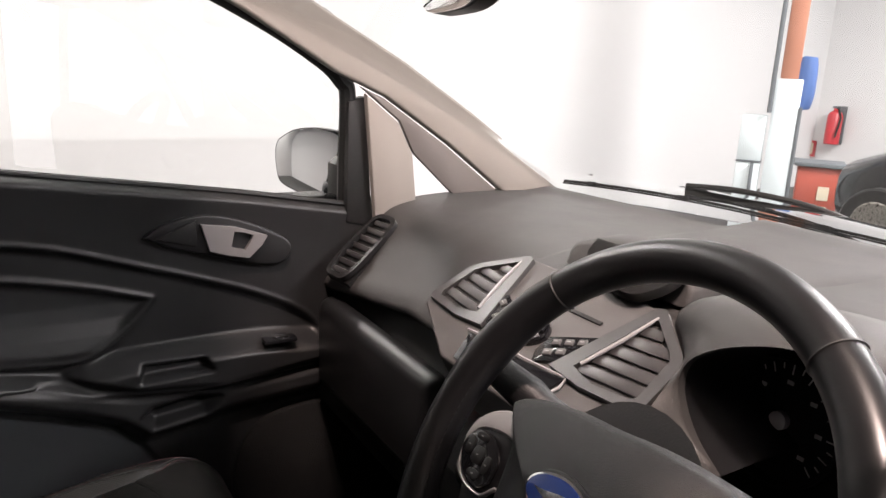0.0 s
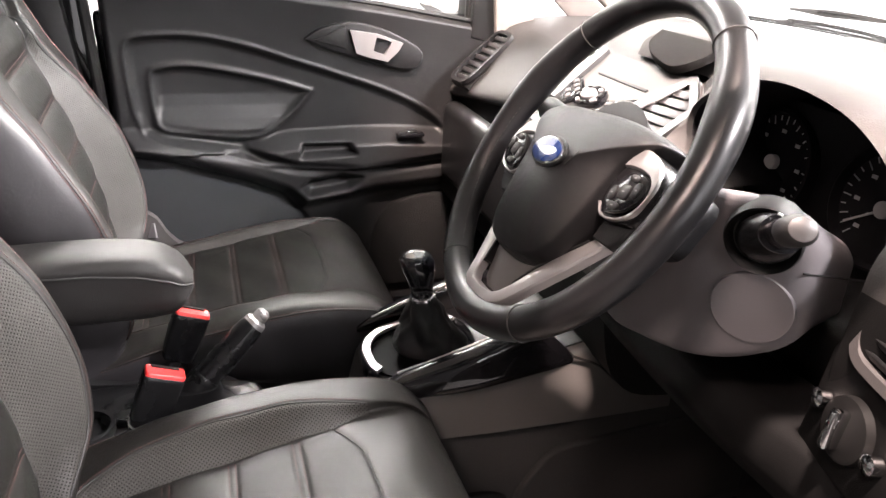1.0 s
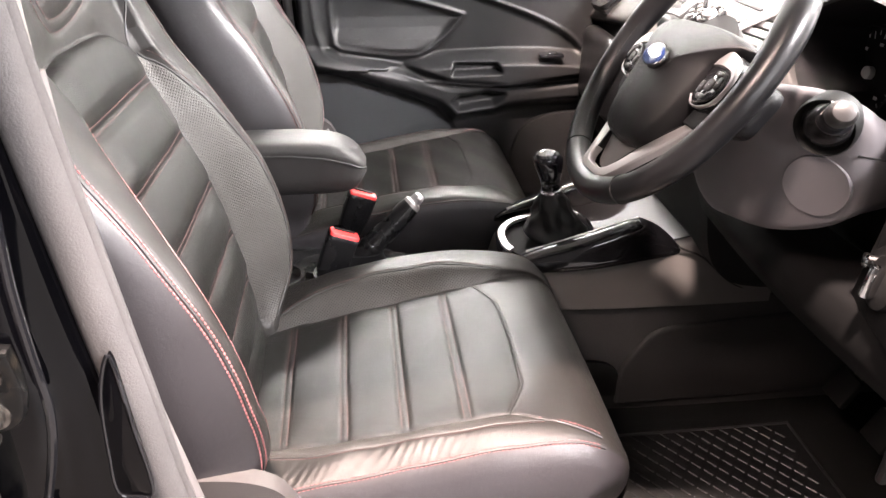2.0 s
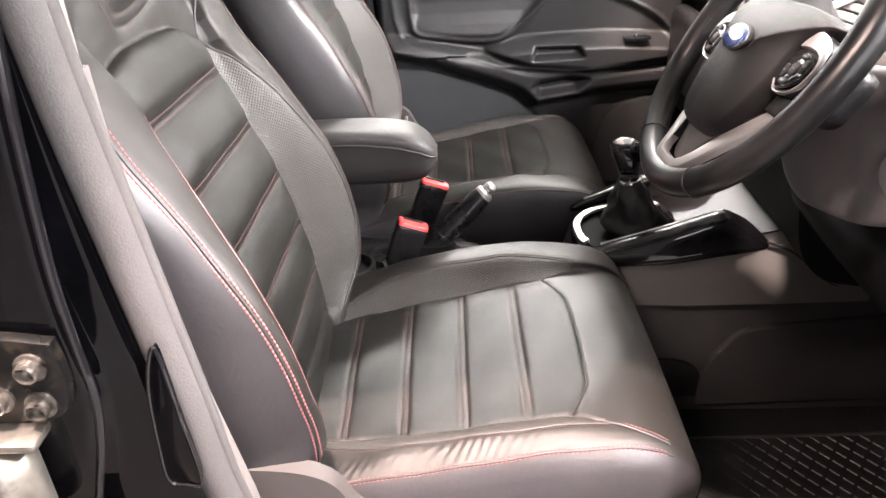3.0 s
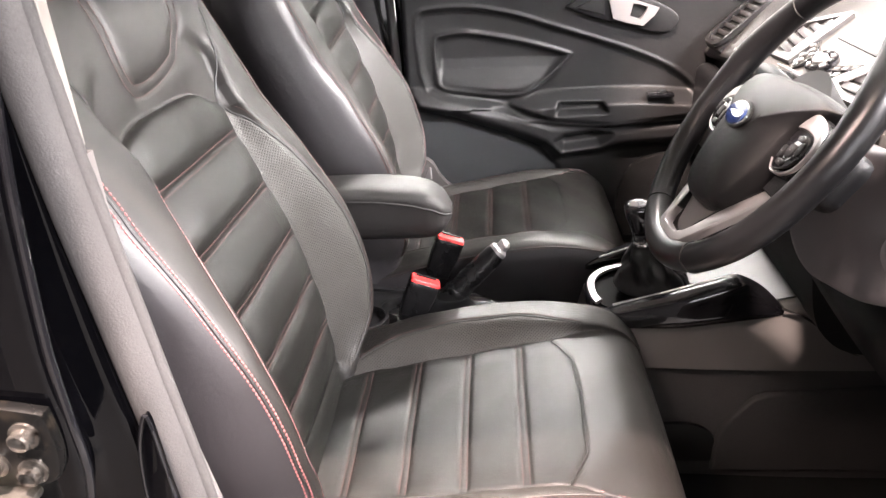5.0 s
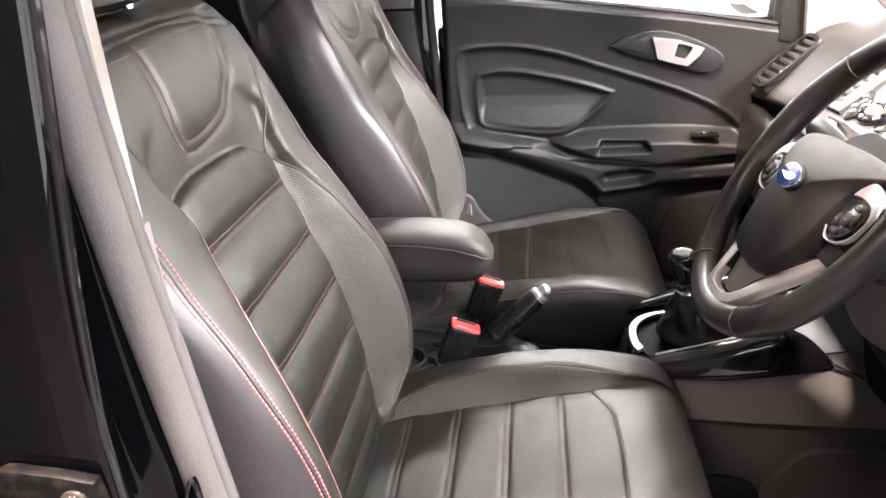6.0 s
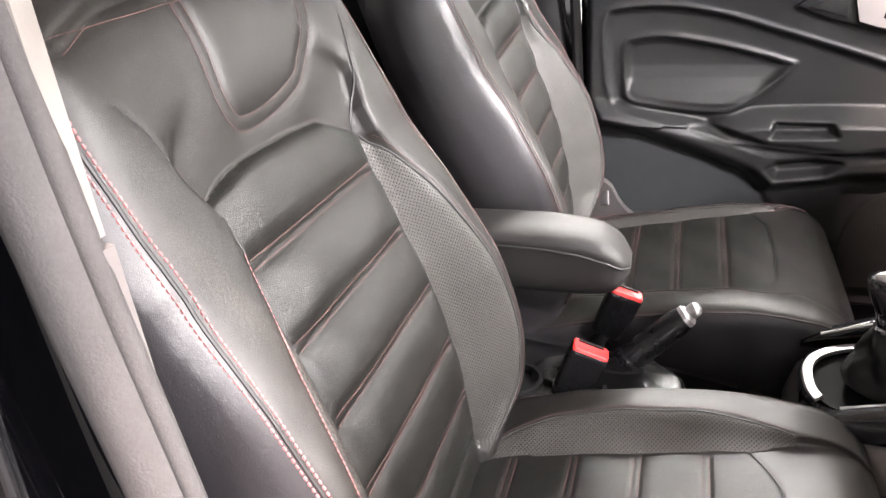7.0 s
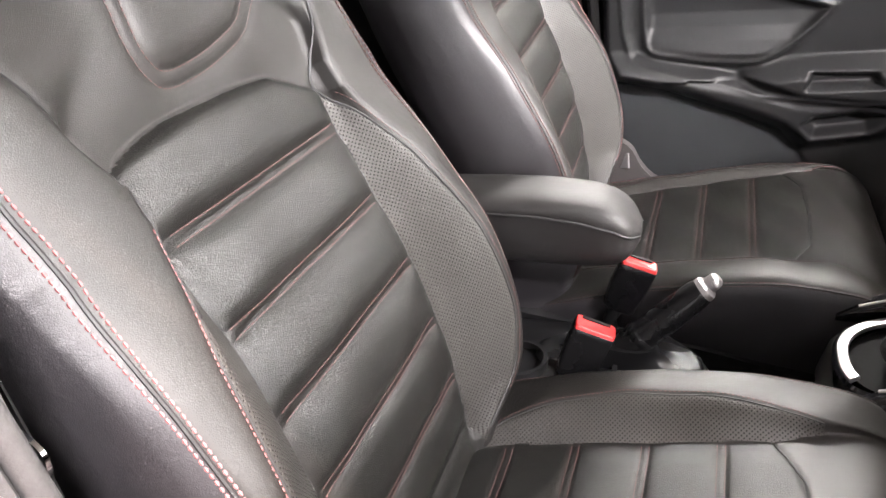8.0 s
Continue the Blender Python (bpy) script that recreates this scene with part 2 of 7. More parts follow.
def spline(points, n):
    """n points of a smooth line through the given ones."""
    p = [Vector(q) for q in points]
    p = [2 * p[0] - p[1]] + p + [2 * p[-1] - p[-2]]
    out = []
    segs = len(p) - 3
    for k in range(n):
        u = k / (n - 1) * segs
        i = min(int(u), segs - 1)
        t = u - i
        a, b, c, d = p[i:i + 4]
        out.append(0.5 * (2 * b + (c - a) * t + (2 * a - 5 * b + 4 * c - d) * t * t + (3 * b - a - 3 * c + d) * t ** 3))
    return out


def tube(points, r, n=8, closed=False, flat=1.0):
    """A round bar along a line; r may be a list."""
    p = [Vector(q) for q in points]
    rings = []
    up = Vector((0.13, 0.21, 0.97))
    for i, q in enumerate(p):
        a = p[(i + 1) % len(p)] if closed or i < len(p) - 1 else q
        b = p[i - 1] if closed or i > 0 else q
        d = (a - b).normalized()
        u = (up - d * up.dot(d))
        u = u.normalized() if u.length > 1e-4 else d.orthogonal().normalized()
        w = d.cross(u)
        up = u
        rr = r[i] if isinstance(r, (list, tuple)) else r
        rings.append([q + (u * math.cos(t) * rr * flat + w * math.sin(t) * rr) for t in (2 * math.pi * k / n for k in range(n))])
    v, f = loft(rings, caps=not closed)
    if closed:
        k = (len(rings) - 1) * n
        f += [(k + j, k + (j + 1) % n, (j + 1) % n, j) for j in range(n)]
    return v, f


def plate(outline, depth, m, bevel=0.0015, seg=2):
    """A flat piece cut to an outline of (x, y), as thick as depth, laid by m."""
    bm = bmesh.new()
    f = bm.faces.new([bm.verts.new((x, y, 0)) for x, y in outline])
    got = bmesh.ops.extrude_face_region(bm, geom=[f])
    for v in got["geom"]:
        if isinstance(v, bmesh.types.BMVert):
            v.co.z += depth
    bmesh.ops.recalc_face_normals(bm, faces=bm.faces)
    if bevel:
        top = [e for e in bm.edges if all(v.co.z > depth * 0.5 for v in e.verts)]
        bmesh.ops.bevel(bm, geom=top, offset=bevel, segments=seg, profile=0.5, affect="EDGES")
    return turned(raw(bm), m)


def ring_plate(outer, inner, depth, m):
    """A flat frame between two outlines of the same number of points."""
    n = len(outer)
    v = [(x, y, z) for z in (0, depth) for loop in (outer, inner) for x, y in loop]
    f = []
    for j in range(n):
        k = (j + 1) % n
        o0, i0, o1, i1 = 0, n, 2 * n, 3 * n
        f += [(o1 + j, o1 + k, i1 + k, i1 + j), (o0 + k, o0 + j, i0 + j, i0 + k), (o0 + j, o0 + k, o1 + k, o1 + j), (i0 + k, i0 + j, i1 + j, i1 + k)]
    return turned((v, f), m)


def oval(rx, ry, n=32, cx=0.0, cy=0.0, p=2.0):
    out = []
    for k in range(n):
        a = 2 * math.pi * k / n
        c, s = math.cos(a), math.sin(a)
        out.append((cx + rx * math.copysign(abs(c) ** (2 / p), c), cy + ry * math.copysign(abs(s) ** (2 / p), s)))
    return out


def basis(origin, xdir, ydir):
    """A pose with its x and y along the given directions."""
    x = Vector(xdir).normalized()
    z = x.cross(Vector(ydir)).normalized()
    y = z.cross(x)
    m = Matrix((x, y, z)).transposed().to_4x4()
    m.translation = origin
    return m


def eased(xs, ys, h=0.012):
    xs, ys = np.array(xs, float), np.array(ys, float)

    def at(v):
        v = np.asarray(v, float)
        return sum(w * np.interp(v + k * h, xs, ys) for k, w in ((-2, 0.1), (-1, 0.2), (0, 0.4), (1, 0.2), (2, 0.1)))
    return at


def ditch(d, half, soft):
    """1 within half of a line, falling to 0 over soft."""
    return 1 / (1 + np.exp((np.abs(d) - half) / soft))


def grid_faces(nu, nv):
    i, j = np.meshgrid(np.arange(nu - 1), np.arange(nv - 1), indexing="ij")
    a = (i * nv + j).ravel()
    return np.c_[a, a + nv, a + nv + 1, a + 1]


def only(verts, faces, keep, uv=None):
    """The kept faces alone, with their own verts."""
    f = faces[keep]
    used, inv = np.unique(f.ravel(), return_inverse=True)
    out = verts[used], inv.reshape(f.shape)
    return out if uv is None else (*out, uv[used])


def seg_distance(px, py, line):
    """The distance from arrays of points to a line of segments."""
    best = np.full(np.shape(px), 1e9)
    for (x0, y0), (x1, y1) in zip(line[:-1], line[1:]):
        dx, dy = x1 - x0, y1 - y0
        t = np.clip(((px - x0) * dx + (py - y0) * dy) / (dx * dx + dy * dy), 0, 1)
        best = np.minimum(best, np.hypot(px - x0 - t * dx, py - y0 - t * dy))
    return best


def inside(px, py, poly):
    """Which points lie in an outline."""
    hit = np.zeros(np.shape(px), bool)
    for (x0, y0), (x1, y1) in zip(poly, poly[1:] + poly[:1]):
        cross = ((y0 > py) != (y1 > py)) & (px < (x1 - x0) * (py - y0) / (y1 - y0 + 1e-12) + x0)
        hit ^= cross
    return hit


def signed(px, py, poly):
    d = seg_distance(px, py, poly + poly[:1])
    return np.where(inside(px, py, poly), d, -d)


def step(d, w):
    """0 outside, 1 inside, over a width w about the edge."""
    t = np.clip(d / w * 0.5 + 0.5, 0, 1)
    return t * t * (3 - 2 * t)


def smooth_line(points, n=40):
    return [(v.x, v.y) for v in spline([(x, y, 0) for x, y in points], n)]


# ---- seats ----
SEAT_X = 0.345


class Sheet:
    """A padded seat surface: rows along its length, columns across."""

    def __init__(self, base, half, lift, n_len, n_wide, count):
        """base: (y, z) points along the middle; half(a, s), lift(a, s): place across and height at a in -1..1."""
        p = np.array(base, float)
        fine = np.array([(v.x, v.y) for v in spline([(y, z, 0) for y, z in base], 400)])
        arc = np.r_[0, np.cumsum(np.hypot(*np.diff(fine, axis=0).T))]
        s = np.linspace(0, arc[-1], n_len)
        self.y, self.z = np.interp(s, arc, fine[:, 0]), np.interp(s, arc, fine[:, 1])
        ty, tz = np.gradient(self.y, s), np.gradient(self.z, s)
        k = np.hypot(ty, tz)
        self.ny, self.nz = -tz / k, ty / k
        if count < 0:
            self.ny, self.nz = -self.ny, -self.nz
        self.s = s
        self.a = np.linspace(-1, 1, n_wide)
        self.A, self.S = np.meshgrid(self.a, s)
        self.Y0, self.Z0 = np.repeat(self.y[:, None], n_wide, 1), np.repeat(self.z[:, None], n_wide, 1)
        self.X = half(self)
        self.h = lift(self)

    def points(self):
        return np.stack([self.X + SEAT_X, self.Y0 + self.ny[:, None] * self.h, self.Z0 + self.nz[:, None] * self.h], -1)

    def at(self, x, key, out=0.0):
        """The place on the surface at x across and, along it, the row where the row's key reaches the value."""
        keys, value = key
        r = np.interp(value, keys, np.arange(len(keys)))
        i = int(min(r, len(keys) - 2))
        t = r - i
        P = self.points_cache
        rows = []
        for q in (i, i + 1):
            rows.append([np.interp(x + SEAT_X, P[q, :, 0], P[q, :, m]) for m in range(3)])
        p = np.array(rows[0]) * (1 - t) + np.array(rows[1]) * t
        return Vector(p) + Vector((0, self.ny[i], self.nz[i])) * out


def stitches(line, length=0.0040, gap=0.0014, r=0.00062):
    """Short thread dashes along a line of points."""
    pts = [Vector(p) for p in line]
    arc = [0.0]
    for a, b in zip(pts, pts[1:]):
        arc.append(arc[-1] + (b - a).length)
    xyz = np.array(pts)
    shapes_v, shapes_f = [], []
    s = gap
    while s + length < arc[-1]:
        ends = [Vector([np.interp(q, arc, xyz[:, m]) for m in range(3)]) for q in (s, s + length)]
        d = (ends[1] - ends[0]).normalized()
        u = d.orthogonal().normalized()
        w = d.cross(u)
        k = len(shapes_v)
        for e, sc in ((ends[0], 0.55), ((ends[0] + ends[1]) / 2, 1.0), (ends[1], 0.55)):
            shapes_v += [tuple(e + (u * c + w * q) * r * sc) for c, q in ((1, 0), (0, 1), (-1, 0), (0, -1))]
        for ring in (0, 4):
            shapes_f += [(k + ring + j, k + ring + (j + 1) % 4, k + ring + 4 + (j + 1) % 4, k + ring + 4 + j) for j in range(4)]
        s += length + gap
    return shapes_v, shapes_f


CUSH_SEAMS = (0.052, 0.130, 0.208, 0.287)
BACK_SEAMS = (0.690, 0.757, 0.835, 0.912, 0.988, 1.065)
SEAM_SLOPE = 0.04
edge_c = eased([-0.06, 0.0, 0.10, 0.20, 0.34, 0.386, 0.45], [0.122, 0.128, 0.140, 0.146, 0.152, 0.172, 0.19])
crest_c = eased([-0.06, 0.0, 0.04, 0.10, 0.18, 0.28, 0.34, 0.386, 0.45], [0.125, 0.130, 0.160, 0.180, 0.188, 0.188, 0.184, 0.174, 0.19], 0.006)
crest_o = eased([-0.06, 0.0, 0.04, 0.10, 0.28, 0.34, 0.386, 0.45], [0.125, 0.130, 0.152, 0.168, 0.176, 0.175, 0.174, 0.18], 0.006)
rise_c = eased([-0.06, 0.0, 0.06, 0.13, 0.20, 0.28, 0.36, 0.43, 0.50], [0.0, 0.006, 0.024, 0.036, 0.040, 0.036, 0.022, 0.010, 0.0])
HOOK = [(-0.152, 0.338), (-0.128, 0.352), (-0.100, 0.366), (0.0, 0.370), (0.100, 0.366), (0.128, 0.352), (0.152, 0.338)]


def across(sheet, nodes_x, nodes_h):
    """Columns laid over a half profile of (x, h) node arrays that change along the length."""
    a = np.abs(sheet.A)
    n = len(nodes_x)
    X, H = np.zeros_like(a), np.zeros_like(a)
    at = np.linspace(0, 1, n)
    for i in range(a.shape[0]):
        for k, w in ((-2, 0.12), (-1, 0.2), (0, 0.36), (1, 0.2), (2, 0.12)):
            q = np.clip(np.abs(a[i] + k * 0.022), 0, 1)
            X[i] += w * np.interp(q, at, [v[i] for v in nodes_x])
            H[i] += w * np.interp(q, at, [v[i] for v in nodes_h])
        X[i] *= np.abs(a[i]) > 1e-9
    return np.sign(sheet.A) * X, H


def cushion_sheet():
    base = [(-0.07, 0.640), (-0.03, 0.643), (0.0, 0.647), (0.05, 0.654), (0.13, 0.667), (0.21, 0.680), (0.29, 0.695), (0.34, 0.701), (0.385, 0.703),
            (0.43, 0.697), (0.465, 0.678), (0.488, 0.645), (0.496, 0.60), (0.492, 0.55), (0.485, 0.51)]
    keep = {}

    def half(s):
        y = s.y
        front = np.clip((s.s - s.s[-1] + 0.20) / 0.16, 0, 1) ** 2
        back = np.clip((0.03 - y) / 0.09, 0, 1)
        e, c, r = edge_c(y), crest_c(y), rise_c(y)
        f = 1 - 0.13 * front - 0.04 * back
        one = np.ones_like(y)
        nx = [0 * one, e * 0.34, e * 0.67, e * f ** 0.3, (e + c) / 2 * f ** 0.3, c * f ** 0.4, (c * 0.35 + 0.236 * 0.65) * f, 0.2395 * f, 0.2485 * f, 0.252 * f, 0.250 * f, 0.244 * f]
        nh = [0.002 * one, 0.002 * one, 0.001 * one, 0 * one, r * 0.62, r, r * 0.96, r * 0.84, r * 0.25 - 0.006, -0.050 * one, -0.11 * one, -0.165 * one]
        xl, hl = across(s, nx, nh)
        o = crest_o(y)
        g = f ** 0.6 * (1 - 0.10 * front)
        nx = [0 * one, e * 0.34, e * 0.67, e * f ** 0.3, (e + o) / 2 * f ** 0.3, o * f ** 0.4, (o + 0.203) / 2 * g, 0.204 * g, 0.222 * g, 0.236 * g, 0.242 * g, 0.240 * g]
        nh = [0.002 * one, 0.002 * one, 0.001 * one, 0 * one, r * 0.22, r * 0.34, r * 0.26, -0.002 + r * 0.05, -0.020 * one, -0.055 * one, -0.11 * one, -0.165 * one]
        xr, hr = across(s, nx, nh)
        keep["x"], keep["h"] = np.where(s.A > 0, xr, xl), np.where(s.A > 0, hr, hl)
        return keep["x"]

    def lift(s):
        h = keep["h"].copy()
        ax = np.abs(s.X)
        e, c = edge_c(s.Y0), np.where(s.X > 0, crest_o(s.Y0), crest_c(s.Y0))
        top = (s.S < s.s[-1] - 0.16)
        mid = ditch(ax - 0, e - 0.004, 0.0022) * top
        puff = np.zeros_like(h)
        lines = (-0.02,) + CUSH_SEAMS + (0.36,)
        for y0, y1 in zip(lines, lines[1:]):
            t = np.clip((s.Y0 - y0) / (y1 - y0), 0, 1)
            puff += 0.0022 * np.sin(math.pi * t) ** 0.7 * (s.Y0 >= y0) * (s.Y0 < y1)
        h += puff * mid * ditch(ax, e - 0.02, 0.006)
        for y0 in CUSH_SEAMS:
            h -= 0.0022 * (ditch(s.Y0 - y0 - 0.0046, 0.0008, 0.0009) + ditch(s.Y0 - y0 + 0.0046, 0.0008, 0.0009)) * mid + 0.0008 * ditch(s.Y0 - y0, 0.0075, 0.0015) * mid
        d = seg_distance(s.X, s.Y0, HOOK)
        h -= 0.0034 * ditch(d, 0.0008, 0.0011) * top
        on = (s.Y0 > -0.03) & (s.Y0 < 0.388) & top
        h -= 0.0036 * ditch(ax - e, 0.0010, 0.0014) * on
        h -= 0.0024 * ditch(ax - c, 0.0010, 0.0016) * on
        fold = np.sin(2 * math.pi * (s.Y0 + 0.75 * s.X) / 0.0125 + 5 * np.sin(19 * s.Y0) + 2 * np.sin(57 * s.Y0))
        h += 0.00055 * fold * (0.65 + 0.35 * np.sin(31 * s.Y0 + 1)) * ditch(s.X - 0.194, 0.014, 0.004) * on * np.clip((0.40 - s.Y0) / 0.08, 0.25, 1)
        h += 0.0016 * np.sin(37 * s.X + 11 * s.Y0 * 3) * np.sin(29 * s.Y0 + 9 * s.X) * top
        return h

    return Sheet(base, half, lift, 330, 220, 1)


edge_b = eased([0.60, 0.666, 0.715, 0.786, 0.878, 0.956, 1.03, 1.104, 1.2, 1.3], [0.128, 0.131, 0.136, 0.140, 0.137, 0.133, 0.131, 0.130, 0.19, 0.2])
crest_b = eased([0.60, 0.666, 0.72, 0.79, 0.90, 1.01, 1.06, 1.104, 1.13, 1.15, 1.17, 1.215, 1.3], [0.128, 0.134, 0.196, 0.218, 0.210, 0.176, 0.152, 0.128, 0.142, 0.150, 0.158, 0.182, 0.21], 0.006)
rise_b = eased([0.60, 0.666, 0.71, 0.77, 0.83, 0.90, 1.00, 1.08, 1.14, 1.22, 1.32], [0.018, 0.030, 0.058, 0.068, 0.068, 0.062, 0.044, 0.025, 0.021, 0.017, 0.004])
wide_b = eased([0.60, 0.70, 0.80, 1.00, 1.12, 1.20, 1.25, 1.29, 1.33], [0.222, 0.245, 0.252, 0.252, 0.256, 0.243, 0.222, 0.190, 0.16])
YOKE = [(-0.130, 1.100), (-0.094, 1.119), (-0.072, 1.130), (-0.03, 1.135), (0.0, 1.137), (0.060, 1.140), (0.090, 1.138), (0.115, 1.134), (0.132, 1.129), (0.152, 1.116)]
UBAND = [(-0.158, 1.284), (-0.140, 1.244), (-0.114, 1.204), (-0.090, 1.185), (-0.068, 1.173), (-0.020, 1.164), (0.020, 1.162), (0.041, 1.166), (0.052, 1.180), (0.055, 1.198), (0.050, 1.230), (0.044, 1.287)]
TOPBAND = [(-0.19, 1.262), (-0.13, 1.280), (-0.06, 1.286), (0.06, 1.286), (0.13, 1.280), (0.19, 1.262)]


def crest_at(z, x):
    """The bolster seam's distance from the middle, a little wider inboard above the yoke."""
    k = outboard(z, x)
    zz = np.asarray(z) - 0.016 * k
    gap = np.maximum(0, crest_b(zz) - edge_b(zz)) * (zz < 1.104)
    return crest_b(zz) + 0.012 * k - 0.75 * gap * k - 0.008 * np.sign(x) * np.clip((np.asarray(z) - 1.104) / 0.05, 0, 1)


def outboard(z, x):
    """How far the cover is pulled towards the door, high up on the outer side."""
    return (np.asarray(x) > 0) * np.clip((np.asarray(z) - 1.0) / 0.1, 0, 1)


def edge_at(z, x):
    """The insert's edge, a little wider on the outer side under the yoke."""
    k = outboard(z, x)
    return edge_b(np.asarray(z) - 0.016 * k) + 0.012 * k


def back_sheet():
    base = [(0.018, 0.600), (0.008, 0.635), (0.0, 0.666), (-0.011, 0.75), (-0.025, 0.83), (-0.043, 0.905), (-0.069, 0.981), (-0.098, 1.058), (-0.114, 1.104),
            (-0.127, 1.14), (-0.148, 1.20), (-0.168, 1.25), (-0.186, 1.284), (-0.207, 1.299), (-0.240, 1.300), (-0.28, 1.285)]
    keep = {}

    def half(s):
        z = s.Z0[:, 0]
        pull = 0.008 * np.clip((z - 1.0) / 0.08, 0, 1)
        e, c, r, w = edge_b(z) + pull, crest_b(z) + pull, rise_b(z), wide_b(z)
        roll = np.clip((s.s - s.s[-1] + 0.13) / 0.13, 0, 1) ** 1.5
        w = w * (1 - 0.12 * roll)
        c = np.minimum(c, w * 0.93)
        e = np.minimum(np.minimum(e, w * 0.82), 9)
        f = np.clip((z - 1.150) / 0.070, 0, 1)
        f = f * f * (3 - 2 * f)
        c = np.where(z > 1.0, np.maximum(c, 0.1435), c)
        e = np.minimum(e, np.where(z > 1.0, c * 0.96, c * 0.92))
        e = e * (1 - f) + np.minimum(e, c * 0.45) * f
        one = np.ones_like(z)
        nx = [0 * one, e * 0.34, e * 0.67, e, (e + c) / 2, c, c * 0.35 + w * 0.65 - 0.004, w - 0.006, w + 0.009, w + 0.015, w + 0.008, w - 0.012]
        upper = np.clip((z - 1.10) / 0.1, 0, 1)
        nh = [0.0 * one, 0.0 * one, 0 * one, 0 * one, r * 0.55, r, r * 0.98 - 0.004 * upper, r * 0.72 - 0.014 * upper - 0.004, r * 0.30 - 0.032, r * 0.1 - 0.065, -0.09 * one, -0.115 * one]
        keep["x"], keep["h"] = across(s, nx, nh)
        return keep["x"]

    def lift(s):
        h = keep["h"].copy()
        ax = np.abs(s.X)
        z = s.Z0
        zs = z - SEAM_SLOPE * s.X
        e, c = edge_at(z, s.X), crest_at(z, s.X)
        pinch = 1.104 + 0.016 * (s.X > 0)
        first = (s.S < s.s[-1] - 0.10)
        yoke = np.interp(s.X, [p[0] for p in YOKE], [p[1] for p in YOKE])
        mid = ditch(ax, e - 0.004, 0.0022) * ditch(z, yoke - 0.003, 0.002) * first
        lines = (0.60,) + BACK_SEAMS
        puff = np.zeros_like(h)
        for z0, z1 in zip(lines, lines[1:] + (1.24,)):
            t = np.clip((zs - z0) / (z1 - z0), 0, 1)
            puff += (0.0065 + 0.0050 * np.clip((z - 0.72) / 0.3, 0, 1)) * np.sin(math.pi * t ** 0.62) ** 0.85 * (zs >= z0) * (zs < z1)
        near = np.clip((z - yoke + 0.030) / 0.030, 0, 1)
        puff = puff * (1 - 0.65 * near ** 2)
        h += puff * mid * (1 - 0.96 * np.clip((ax - e + 0.07) / 0.07, 0, 1) ** 2)
        h += 0.003 * mid * np.clip((yoke - z) / 0.03, 0, 1) * np.clip((pinch - z) / 0.03, 0, 1)
        for z0 in BACK_SEAMS:
            h -= 0.0024 * (ditch(zs - z0 - 0.0050, 0.0009, 0.0010) + ditch(zs - z0 + 0.0050, 0.0009, 0.0010)) * mid + 0.0030 * ditch(zs - z0, 0.012, 0.003) * mid
        dy = seg_distance(s.X, z, YOKE)
        h -= 0.0035 * ditch(dy, 0.0010, 0.0014) * first + 0.0078 * np.exp(-(dy / 0.030) ** 1.4) * step(z - yoke, 0.004) * ditch(s.X - 0.010, 0.118, 0.014) * first
        low = (z > 0.62) & (z < pinch) & first
        h -= 0.0035 * ditch(ax - e, 0.0012, 0.0018) * low * np.clip((pinch - z) / 0.02, 0, 1)
        h -= 0.0036 * ditch(ax - c, 0.0010, 0.0016) * (z > 0.64) * (z < 1.22) * first
        h += 0.010 * ditch(ax, 0.085, 0.022) * ditch(z - 1.235, 0.055, 0.016) * first
        du = seg_distance(s.X, z, UBAND)
        h -= 0.0026 * ditch(du - 0.0062, 0.0009, 0.0011) * first + 0.0030 * ditch(du, 0.011, 0.004) * first
        dt = seg_distance(s.X, z, TOPBAND)
        h -= (0.0026 * ditch(dt - 0.0048, 0.0009, 0.0011) + 0.0030 * ditch(dt, 0.011, 0.004)) * (s.S < s.s[-1] - 0.06)
        h += 0.0010 * np.sin(31 * s.X + 17 * z) * np.sin(25 * z + 9 * s.X + 1) * first
        return h

    return Sheet(base, half, lift, 420, 230, -1)


